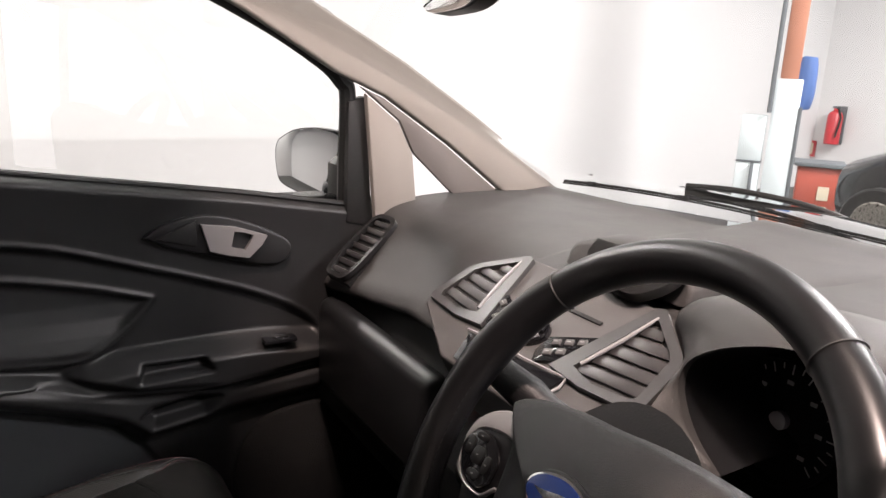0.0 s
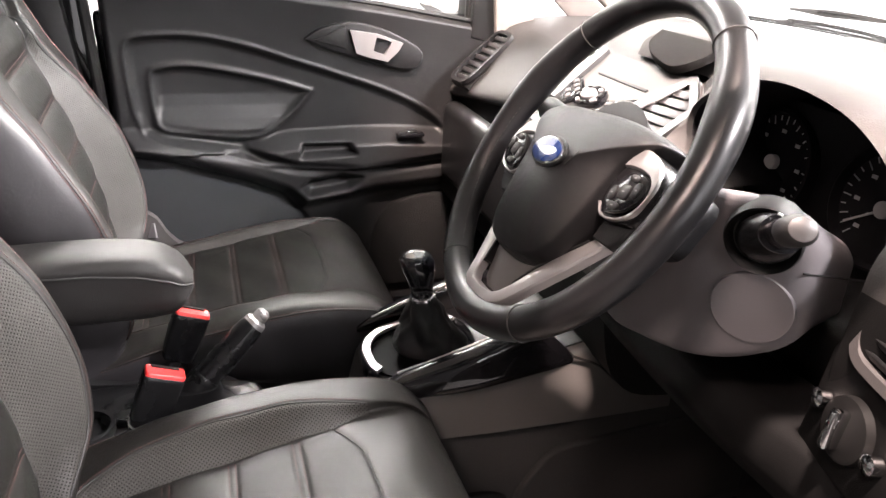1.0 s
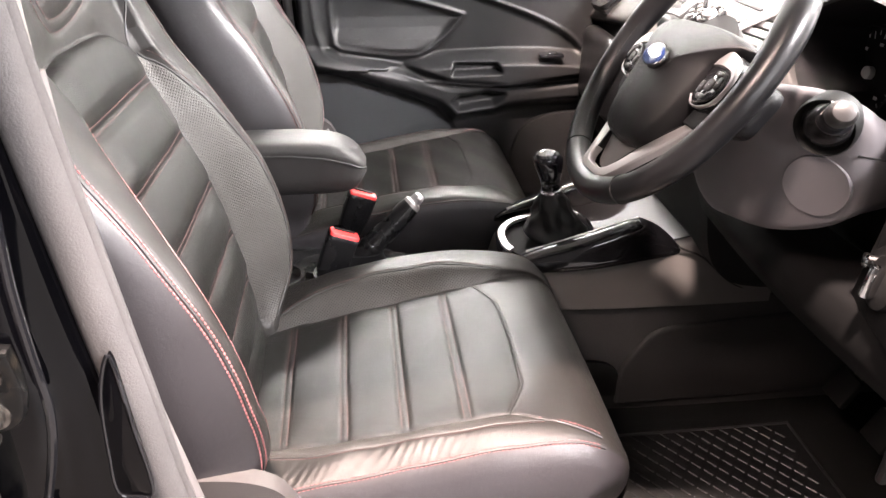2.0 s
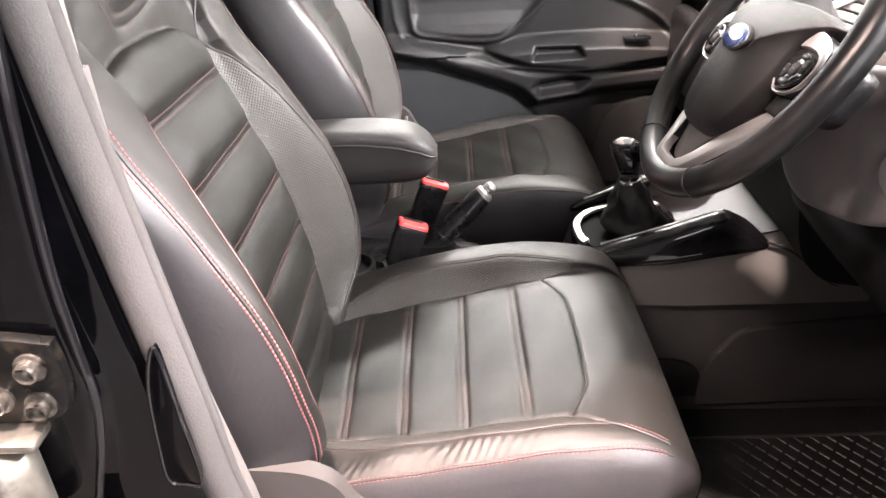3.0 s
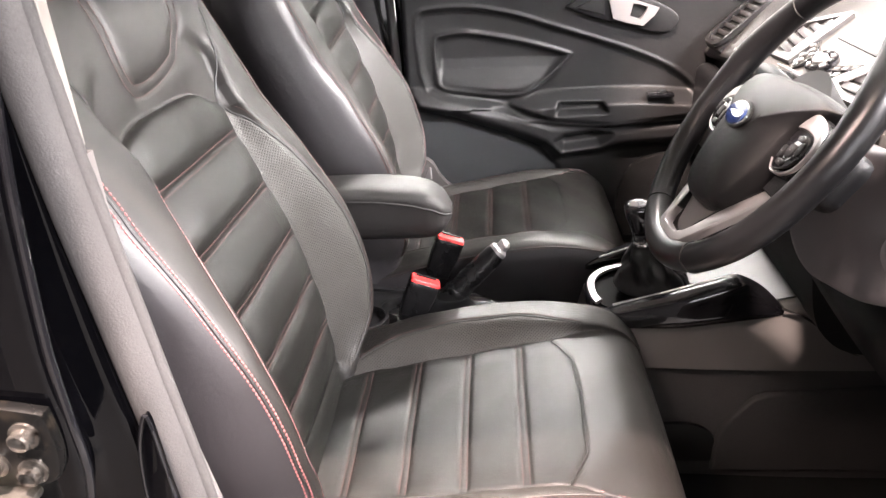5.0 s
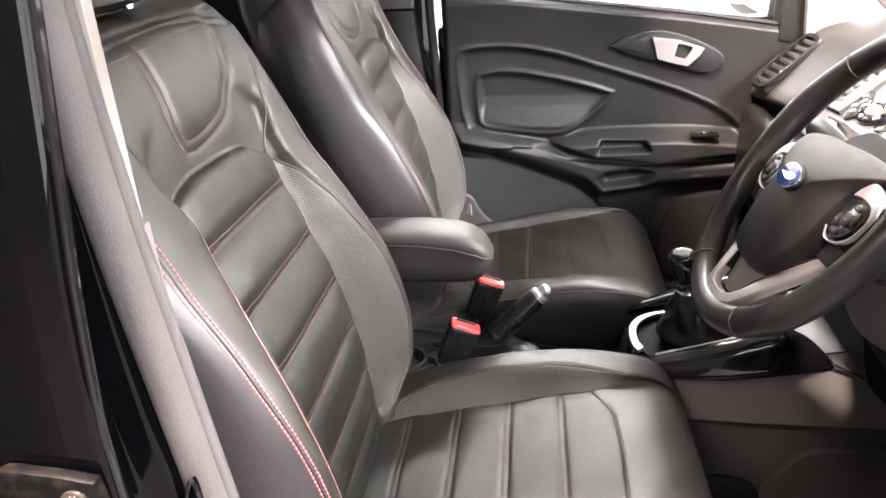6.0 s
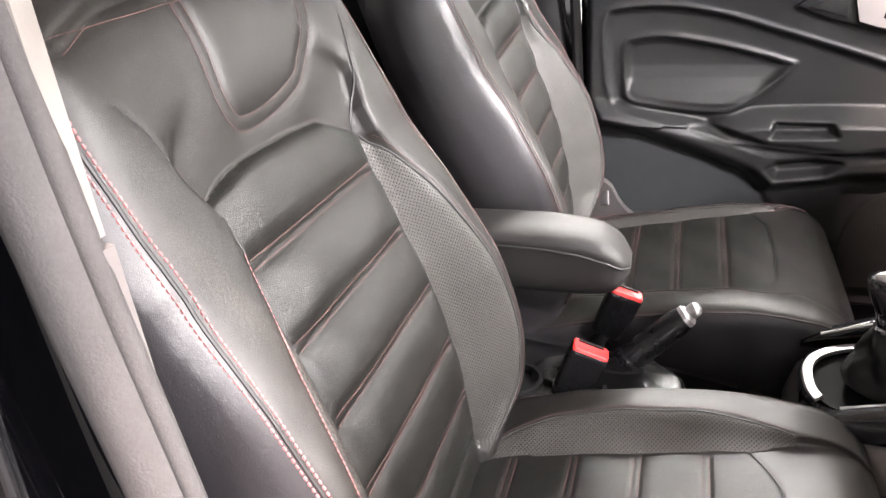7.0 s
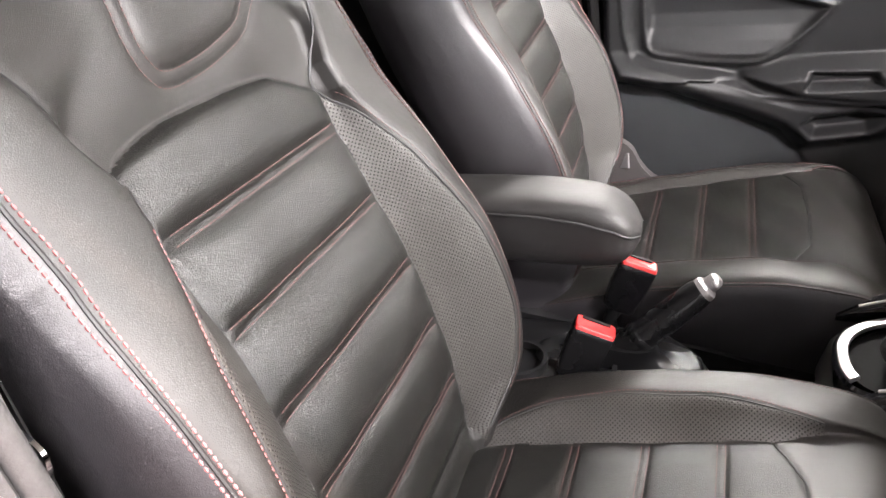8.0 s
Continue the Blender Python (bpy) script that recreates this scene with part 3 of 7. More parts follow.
def build_seat():
    seat = thing("car_seat", (SEAT_X, 0.20, 0.36), "black leather driver's seat with pleated centre and red stitching", "car seat", "front seats")
    # cushion
    cu = cushion_sheet()
    P = cu.points_cache = cu.points()
    V, F = P.reshape(-1, 3), grid_faces(*P.shape[:2])[:, ::-1]
    mid = lambda arr: arr.ravel()[F].mean(1)
    x, y, s = mid(np.abs(cu.X)), mid(cu.Y0), mid(cu.S)
    xs = mid(cu.X)
    top = s < cu.s[-1] - 0.16
    hook = np.interp(xs, [p[0] for p in HOOK], [p[1] for p in HOOK])
    ins = (x < edge_c(y)) & (y < hook) & top
    perf = (x >= edge_c(y)) & (x < np.where(xs > 0, crest_o(y), crest_c(y))) & (y < 0.386) & (y > -0.005) & top
    run = np.cumsum(np.r_['1', np.zeros((P.shape[0], 1)), np.linalg.norm(np.diff(P, axis=1), axis=2)], axis=1)
    uv = np.stack([run - run[:, run.shape[1] // 2:run.shape[1] // 2 + 1], cu.S], -1).reshape(-1, 2)
    # skirt split off so its colour can carry the light on the side
    skirt = mid(np.abs(cu.A)) > np.where(xs > 0, 0.645, 0.670)
    cushion = part("cushion", only(V, F, ~ins & ~perf & ~skirt), LEATHER_CUSHION, seat, sharp=180)
    for side in (-1, 1):
        part("cushion_side", only(V, F, skirt & (xs * side > 0)), LEATHER_SIDE, cushion, "smooth dark leather side, lightened and tinted as if lit", sharp=180)
    part("cushion_insert", only(V, F, ins), LEATHER_INSERT, cushion, "pleated leather insert", sharp=180)
    for side in (-1, 1):
        v, f, u = only(V, F, perf & (xs * side > 0), uv)
        part("perforated_panel", (v, f), PERF, cushion, "perforated leather panel", sharp=180, uv=u)
    key = lambda q: (cu.y[:256], q)
    red, dark = [], []
    for y0 in CUSH_SEAMS:
        for o in (-0.0042, 0.0042):
            e = float(edge_c(y0)) - 0.004
            dark.append(stitches([cu.at(t, key(y0 + o), 0.0004) for t in np.linspace(-e, e, 30)]))
    for side in (-1, 1):
        dark.append(stitches([cu.at(side * (float((crest_o if side > 0 else crest_c)(t)) + 0.004), key(t), 0.0005) for t in np.linspace(0.0, 0.38, 60)], 0.0034, 0.0018, 0.0005))
        part("seam_cord", tube([cu.at(side * float((crest_o if side > 0 else crest_c)(t)), key(t), 0.0002) for t in np.linspace(0.0, 0.386, 50)], 0.0012, 6), PIPING, cushion)
    part("seam_cord", tube([cu.at(t, key(float(np.interp(t, [p[0] for p in HOOK], [p[1] for p in HOOK]))), 0.0006) for t in np.linspace(-0.15, 0.15, 50)], 0.0012, 6), PIPING, cushion)
    # the stitched border round the cushion's edge
    for col, side in ((0.640, 1), (0.665, -1)):
        k = int(round((side * col + 1) / 2 * (len(cu.a) - 1)))
        lot = red if side > 0 else dark
        for o in (-1, 1):
            line = [Vector(P[i, k + o * side]) + Vector((side * 0.0005, 0, 0.0005)) for i in range(28, 240 if side > 0 else 264, 2)]
            lot.append(stitches(line, 0.0036, 0.0019, 0.00058))
        part("seam_cord", tube([Vector(P[i, k]) for i in range(28, 242 if side > 0 else 268, 4)], 0.0020, 6), PIPING, cushion)
    corner = smooth_line([(0.168, 0.372), (0.180, 0.395), (0.190, 0.420), (0.196, 0.445)], 20)
    part("seam_cord", tube([cu.at(x, key(y), 0.0005) for x, y in corner], 0.0016, 6), PIPING, cushion)
    red.append(stitches([cu.at(x - 0.005, key(y), 0.0006) for x, y in corner], 0.0036, 0.0019, 0.0006))
    part("stitching", joined(*red), THREAD, cushion, "red thread stitching", kind="stuff")
    part("stitching", joined(*dark), THREAD_DARK, cushion, kind="stuff")
    # backrest
    bk = back_sheet()
    Q = bk.points_cache = bk.points()
    V, F = Q.reshape(-1, 3), grid_faces(*Q.shape[:2])
    mid = lambda arr: arr.ravel()[F].mean(1)
    x, z, s, xs = mid(np.abs(bk.X)), mid(bk.Z0), mid(bk.S), mid(bk.X)
    first = s < bk.s[-1] - 0.10
    yoke = np.interp(xs, [p[0] for p in YOKE], [p[1] for p in YOKE])
    ins = (x < edge_at(z, xs)) & (z < yoke) & first
    perf = (x >= edge_at(z, xs)) & (x < crest_at(z, xs)) & (z < 1.104 + 0.016 * (xs > 0)) & (z > 0.655) & first
    side_skin = (mid(np.abs(bk.A)) > 0.575) & first
    run = np.cumsum(np.r_['1', np.zeros((Q.shape[0], 1)), np.linalg.norm(np.diff(Q, axis=1), axis=2)], axis=1)
    uv = np.stack([run - run[:, run.shape[1] // 2:run.shape[1] // 2 + 1], bk.S], -1).reshape(-1, 2)
    back = part("backrest", only(V, F, ~ins & ~perf & ~side_skin), LEATHER, seat, sharp=180)
    part("back_insert", only(V, F, ins), LEATHER_INSERT, back, "pleated leather insert", sharp=180)
    for side in (-1, 1):
        v, f, u = only(V, F, perf & (xs * side > 0), uv)
        part("perforated_panel", (v, f), PERF, back, "perforated leather panel", sharp=180, uv=u)
        part("side_panel", only(V, F, side_skin & (xs * side > 0)), LEATHER_SIDE, back, "smooth dark leather side, lightened and tinted as if lit", sharp=180)
    key = lambda q: (bk.z[:358], q)
    red, dark = [], []
    for z0 in BACK_SEAMS[1:]:
        for o in (-0.0045, 0.0045):
            e = float(edge_b(z0)) - 0.004
            dark.append(stitches([bk.at(t, key(z0 + o + SEAM_SLOPE * t), 0.0004) for t in np.linspace(-e, e, 30)]))
    for side in (-1, 1):
        (red if side > 0 else dark).append(stitches([bk.at(side * (float(crest_at(t, side)) + 0.0045), key(t), 0.0005) for t in np.linspace(0.70, 1.09, 60)], 0.0034, 0.0018, 0.0005))
        part("seam_cord", tube([bk.at(side * float(crest_at(t, side)), key(t), 0.0002) for t in np.linspace(0.67, 1.21, 60)], 0.0014, 6), PIPING, back)
        part("seam_cord", tube([bk.at(side * float(edge_at(t, side)), key(t), -0.0010) for t in np.linspace(0.67, 1.10, 60)], 0.0012, 6), PIPING, back)
        k = int(round((side * 0.575 + 1) / 2 * (len(bk.a) - 1)))
        rows = range(44, 335, 2)
        for o in (-1, 1):
            (red if side > 0 else dark).append(stitches([Vector(Q[i, k]).lerp(Vector(Q[i, k + 2 * o * side]), 0.75) + Vector((side * 0.0005, 0.0005, 0)) for i in rows], 0.0040, 0.0016, 0.0013))
        part("seam_cord", tube([Vector(Q[i, k]) for i in list(rows)[::2]], 0.0018, 6), PIPING, back)
    for band in (UBAND, TOPBAND):
        fine = smooth_line(band, 60)
        nrm = []
        for i, (u, w) in enumerate(fine):
            a, b = fine[max(0, i - 1)], fine[min(len(fine) - 1, i + 1)]
            t = Vector((b[0] - a[0], b[1] - a[1])).normalized()
            nrm.append((-t.y, t.x))
        for o in (-0.006, 0.006):
            dark.append(stitches([bk.at(u + n[0] * o, key(w + n[1] * o), 0.0004) for (u, w), n in zip(fine, nrm)], r=0.0005))
    part("seam_cord", tube([bk.at(u, key(w), -0.0015) for u, w in smooth_line(YOKE, 50)], 0.0014, 6), PIPING, back)
    part("stitching", joined(*red), THREAD, back, "red thread stitching", kind="stuff")
    part("stitching", joined(*dark), THREAD_DARK, back, kind="stuff")
    # rear shell of the backrest
    rings = []
    for zz in np.linspace(0.60, 1.285, 14):
        w = float(wide_b(zz)) - 0.012
        yy = float(np.interp(zz, bk.z[:358], bk.y[:358]))
        ring = []
        for a in np.linspace(0, 2 * math.pi, 28, endpoint=False):
            c, q = math.cos(a), math.sin(a)
            ring.append((SEAT_X + w * math.copysign(abs(c) ** 0.35, c), yy - 0.085 + 0.062 * math.copysign(abs(q) ** 0.6, q), zz))
        rings.append(ring)
    part("back_shell", loft(rings), LEATHER_SIDE, seat)
    # headrest on two posts
    rings = []
    for zz, w, d in ((1.312, 0.100, 0.035), (1.320, 0.118, 0.050), (1.36, 0.130, 0.056), (1.43, 0.132, 0.058), (1.49, 0.122, 0.052), (1.515, 0.105, 0.040), (1.522, 0.085, 0.025)):
        rings.append([(SEAT_X + u, -0.235 - (zz - 1.33) * 0.12 + v, zz) for u, v in oval(w, d, 32, p=3.0)])
    head = part("headrest", loft(rings), LEATHER_INSERT, seat)
    part("stitching", joined(*[stitches([(SEAT_X + u, -0.235 - 0.012 + v - 0.0002, 1.372 + o) for u, v in oval(0.1312, 0.0572, 80, p=3.0)], 0.0036, 0.0019, 0.00058) for o in (-0.004, 0.004)]), THREAD_DARK, head, kind="stuff")
    for o in (-0.065, 0.065):
        part("post", tube([(SEAT_X + o, -0.225, 1.25), (SEAT_X + o, -0.236, 1.35)], 0.0065, 12), CHROME, head)
    # base, slide rails, side cover
    part("seat_base", box(SEAT_X, 0.20, 0.495, 0.40, 0.46, 0.09, 0.015), PLASTIC, seat)
    for o in (-0.19, 0.19):
        part("slide_rail", box(SEAT_X + o, 0.19, 0.395, 0.05, 0.56, 0.06, 0.006), STEEL, seat)
        part("rail_foot", box(SEAT_X + o, 0.19, 0.4555, 0.036, 0.40, 0.06, 0.004), STEEL, seat)
    for side in (-1, 1):
        m = basis((SEAT_X + side * 0.237, 0, 0), (0, 1, 0), (0, 0, 1))
        top = [(-0.165, 0.69), (-0.12, 0.735), (-0.05, 0.738), (0.02, 0.732), (0.062, 0.712), (0.085, 0.672), (0.12, 0.640)] if side > 0 else [(-0.13, 0.655), (-0.02, 0.64)]
        out = smooth_line([(-0.17, 0.52), (-0.18, 0.60)] + top + [(0.20, 0.610), (0.30, 0.590), (0.44, 0.558), (0.45, 0.50)], 40) + [(0.42, 0.47), (-0.12, 0.47)]
        part("side_cover", plate(out, 0.022 * side, m, 0) if side > 0 else plate(out, -0.022, m, 0), SEAT_TRIM if side > 0 else PLASTIC, seat, "moulded plastic seat side cover")
    return seat


driver_seat = build_seat()
tagged(copy_thing(driver_seat, pose(SEAT_X - 0.682, 0.236, 0.36) @ Matrix.Scale(-1, 4, (1, 0, 0))), "black leather passenger seat with red stitching, beside the closed door")


# ---- garage ----
def garage():
    x0, x1, y0, y1 = -5.6, 5.6, -8.0, 9.9
    tagged(part("floor", box((x0 + x1) / 2, (y0 + y1) / 2, -0.1, x1 - x0 + 0.4, y1 - y0 + 0.4, 0.2, 0), CONCRETE), "grey concrete workshop floor", "floor", kind="structure")
    tagged(part("ceiling", box((x0 + x1) / 2, (y0 + y1) / 2, CEIL + 0.1, x1 - x0 + 0.4, y1 - y0 + 0.4, 0.2, 0), CEILING), "grey steel workshop ceiling", "ceiling", kind="structure")
    for name, s in (("wall_north", box((x0 + x1) / 2, y1 + 0.1, CEIL / 2, x1 - x0, 0.2, CEIL, 0)), ("wall_south", box((x0 + x1) / 2, y0 - 0.1, CEIL / 2, x1 - x0, 0.2, CEIL, 0)),
                    ("wall_west", box(x0 - 0.1, (y0 + y1) / 2, CEIL / 2, 0.2, y1 - y0 + 0.4, CEIL, 0)), ("wall_east", joined(box(x1 + 0.1, (y0 + 0.2) / 2, CEIL / 2, 0.2, 0.2 - y0 + 0.2, CEIL, 0), box(x1 + 0.1, (y1 + 5.8) / 2, CEIL / 2, 0.2, y1 - 5.8 + 0.2, CEIL, 0), box(x1 + 0.1, 3.0, (3.4 + CEIL) / 2, 0.2, 5.6, CEIL - 3.4, 0)))):
        # the unseen east wall is dark so that the black paint reflects little
        pale = name != "wall_east"
        tagged(part(name, s, WALL if pale else DULL_WALL), "plain white painted workshop wall" if pale else "unseen workshop wall, kept dark for reflections in the paint", "wall", kind="structure")
    # unseen opening and area lamp, added to light the seats from the side
    for y in (0.23, 5.77):
        tagged(part("door_1" if y < 1 else "trim", box(x1 + 0.1, y, 1.7, 0.26, 0.06, 3.4, 0.01), DULL_WALL), "unseen steel frame added round the fill light's opening", "door frame", kind="structure")
    data = bpy.data.lights.new("side_fill", "AREA")
    data.shape, data.size, data.size_y, data.energy, data.color = "RECTANGLE", 5.4, 3.2, SIDE_FILL_WATTS, (1.0, 0.945, 0.975)
    sky = new("side_fill", data)
    sky.matrix_world = pose(x1 + 0.05, 3.0, 1.75, 0, 90, 0) @ pose(0, 0, 0, 0, 0, 90)
    for x, y, watts, length, width, colour in LAMPS:
        lamp = thing("fill_lamp", (x, y, CEIL), "unseen tube lamp added under the ceiling as fill light", "lamp", "ceiling lamps")
        part("housing", box(x, y, CEIL - 0.335, width + 0.06, length + 0.08, 0.07, 0.012), PALE_STEEL, lamp)
        for o in (-0.4, 0.4):
            part("cord", tube([(x, y + o * length, CEIL), (x, y + o * length, CEIL - 0.31)], 0.006), RUBBER, lamp)
        b = tube_lamp(x, y, watts, length, width, colour)
        b.parent = lamp
        b.matrix_parent_inverse = lamp.matrix_basis.inverted()


PALE_STEEL = material("white enamel", rgb(0.6, 0.6, 0.6), 0.4, vary=0.03)
garage()


# ---- car shell ----
def yz(x):
    """Lays outlines of (y, z) on the plane at x, thickness towards plus x."""
    return basis((x, 0, 0), (0, 1, 0), (0, 0, 1))


# cream trim in a darker tone, painting the shade on the pillar's foot
SHADED_CREAM = material("shaded cream plastic", rgb(0.10, 0.091, 0.086), 0.6, vary=0.06, bump=0.2, bump_scale=800)


def car_shell():
    car = thing("car", (0, 0, 0), "black hatchback with cream headlining and its driver's door open", "car")
    part("floor_pan", box(0, -0.25, 0.335, 1.36, 3.0, 0.03, 0.004), CARPET, car, "black carpet")
    part("firewall", box(0, 1.27, 0.70, 1.36, 0.04, 0.72, 0.01), CARPET, car)
    part("rear_bulkhead", box(0, -1.62, 0.78, 1.36, 0.04, 0.9, 0.01), CARPET, car)
    # roof with its cream lining
    rings_o, rings_i = [], []
    for y, zc, w in ((0.46, 1.525, 0.53), (0.2, 1.575, 0.56), (-0.3, 1.61, 0.58), (-0.9, 1.60, 0.57), (-1.6, 1.55, 0.54)):
        rings_o.append([(x, y, zc + 0.06 - 0.07 * (x / w) ** 4) for x in np.linspace(-w - 0.05, w + 0.05, 21)])
        rings_i.append([(x, y + 0.002, zc + 0.02 - 0.05 * (x / w) ** 4) for x in np.linspace(-w, w, 21)])
    part("roof", loft(rings_o, closed=False), PAINT, car)
    part("headlining", loft(rings_i, closed=False), HEADLINER, car, "cream cloth headlining")
    for sx in (-1, 1):
        part("cant_rail", tube([(sx * 0.60, 0.40, 1.575), (sx * 0.615, 0.2, 1.59), (sx * 0.63, -0.3, 1.60), (sx * 0.62, -0.9, 1.59), (sx * 0.59, -1.6, 1.54)], 0.042, 12), CREAM if sx < 0 else PAINT, car)
        part("sill", box(sx * 0.70, -0.2, 0.36, 0.12, 2.6, 0.14, 0.03), PAINT, car)
        part("kick_panel", box(sx * 0.665, 1.02, 0.62, 0.03, 0.46, 0.50, 0.008), PLASTIC, car)
        part("rear_side", box(sx * 0.69, -0.95, 0.70, 0.05, 1.35, 0.72, 0.02), PAINT, car)
        part("rear_trim", box(sx * 0.655, -0.90, 0.94, 0.02, 1.46, 1.12, 0.008), PLASTIC, car, "dark rear side trim")
        part("rear_pillar", tube([(sx * 0.66, -1.25, 1.04), (sx * 0.60, -1.30, 1.50)], 0.09, 12), PAINT, car)
        part("wing", box(sx * 0.80, 1.45, 0.655, 0.10, 1.0, 0.58, 0.06, 4), PAINT, car)
    for sx in (-1, 1):
        for y in (1.52, -1.02):
            c = basis((sx * 0.68, y, 0.31), (0, 1, 0), (0, 0, 1) if sx > 0 else (0, 0, -1))
            wheel = part("wheel", turned(loft([[(u, v, z) for u, v in oval(q, q, 36)] for z, q in ((0, 0.27), (0.02, 0.305), (0.15, 0.31), (0.18, 0.29), (0.18, 0.20))]), c), RUBBER, car, "black tyre")
            part("rim", turned(loft([[(u, v, z) for u, v in oval(q, q, 30)] for z, q in ((0.12, 0.20), (0.175, 0.195), (0.165, 0.05), (0.175, 0.04))]), c), STEEL, wheel)
    # bonnet, cowl, windscreen
    rings = []
    for x in np.linspace(-0.80, 0.80, 17):
        k = 1 - (x / 0.86) ** 2
        rings.append([(x, 1.56, 0.925 + 0.04 * k), (x, 1.75, 0.915 + 0.035 * k), (x, 2.05, 0.87 + 0.03 * k), (x, 2.3, 0.80 + 0.03 * k), (x, 2.36, 0.68)])
    part("bonnet", loft(rings, closed=False), PAINT, car)
    rings = []
    for x in np.linspace(-0.70, 0.70, 15):
        k = 1 - (x / 0.75) ** 2
        rings.append([(x, 1.27 + 0.09 * k, 1.075 + 0.02 * k), (x, 1.33 + 0.11 * k, 1.07 + 0.02 * k), (x, 1.38 + 0.12 * k, 1.03 + 0.02 * k), (x, 1.55, 0.97 + 0.02 * k), (x, 1.60, 0.93)])
    part("cowl", loft(rings, closed=False), SCUTTLE, car, "black plastic scuttle")
    rings = []
    for t in np.linspace(0, 1, 9):
        row = []
        for x in np.linspace(-1, 1, 17):
            k = 1 - x * x
            row.append((x * 0.640, 1.295 + 0.10 * k - (0.83 + 0.05 * k) * t, 1.105 + 0.02 * k + (0.405 + 0.02 * k) * t + 0.03 * math.sin(math.pi * t)))
        rings.append(row)
    pane = part("windscreen", loft(rings, caps=False, closed=False), SCREEN_GLASS, car, "clear windscreen")
    pane.visible_shadow = False
    sol = pane.modifiers.new("thick", "SOLIDIFY")
    sol.thickness = 0.004
    # front pillars
    for sx in (-1, 1):
        x = sx * 0.63
        outer = [(0.46, 1.615), (0.60, 1.548), (0.747, 1.463), (0.908, 1.380), (1.065, 1.286), (1.203, 1.195), (1.325, 1.118)]
        lower = [(1.160, 1.112), (1.010, 1.222), (0.867, 1.313), (0.814, 1.335), (0.763, 1.356), (0.691, 1.398), (0.598, 1.450), (0.40, 1.545)]
        t = 0.018 if sx < 0 else -0.018
        part("pillar_trim", plate(outer + lower, t, yz(x), 0.007, 3), CREAM, car, "cream plastic pillar trim")
        part("pillar_trim", plate([(0.816, 1.331), (0.867, 1.309), (1.008, 1.218), (1.155, 1.110), (1.039, 1.110), (0.933, 1.205), (0.900, 1.268)], t * 0.55, yz(x), 0.003), SHADED_CREAM, car, "cream pillar foot, darkened for shade")
        part("pillar_trim", plate([(0.826, 1.318), (0.896, 1.265), (0.929, 1.203), (0.944, 1.080), (0.853, 1.060)], t * 0.8, yz(x), 0.004), CREAM, car, "cream plastic pillar trim")
        part("pillar_outer", tube([(sx * 0.70, 1.38, 1.03), (sx * 0.675, 1.12, 1.20), (sx * 0.660, 0.75, 1.445), (sx * 0.640, 0.45, 1.555)], 0.026, 10), PAINT, car)
    return car


car = car_shell()


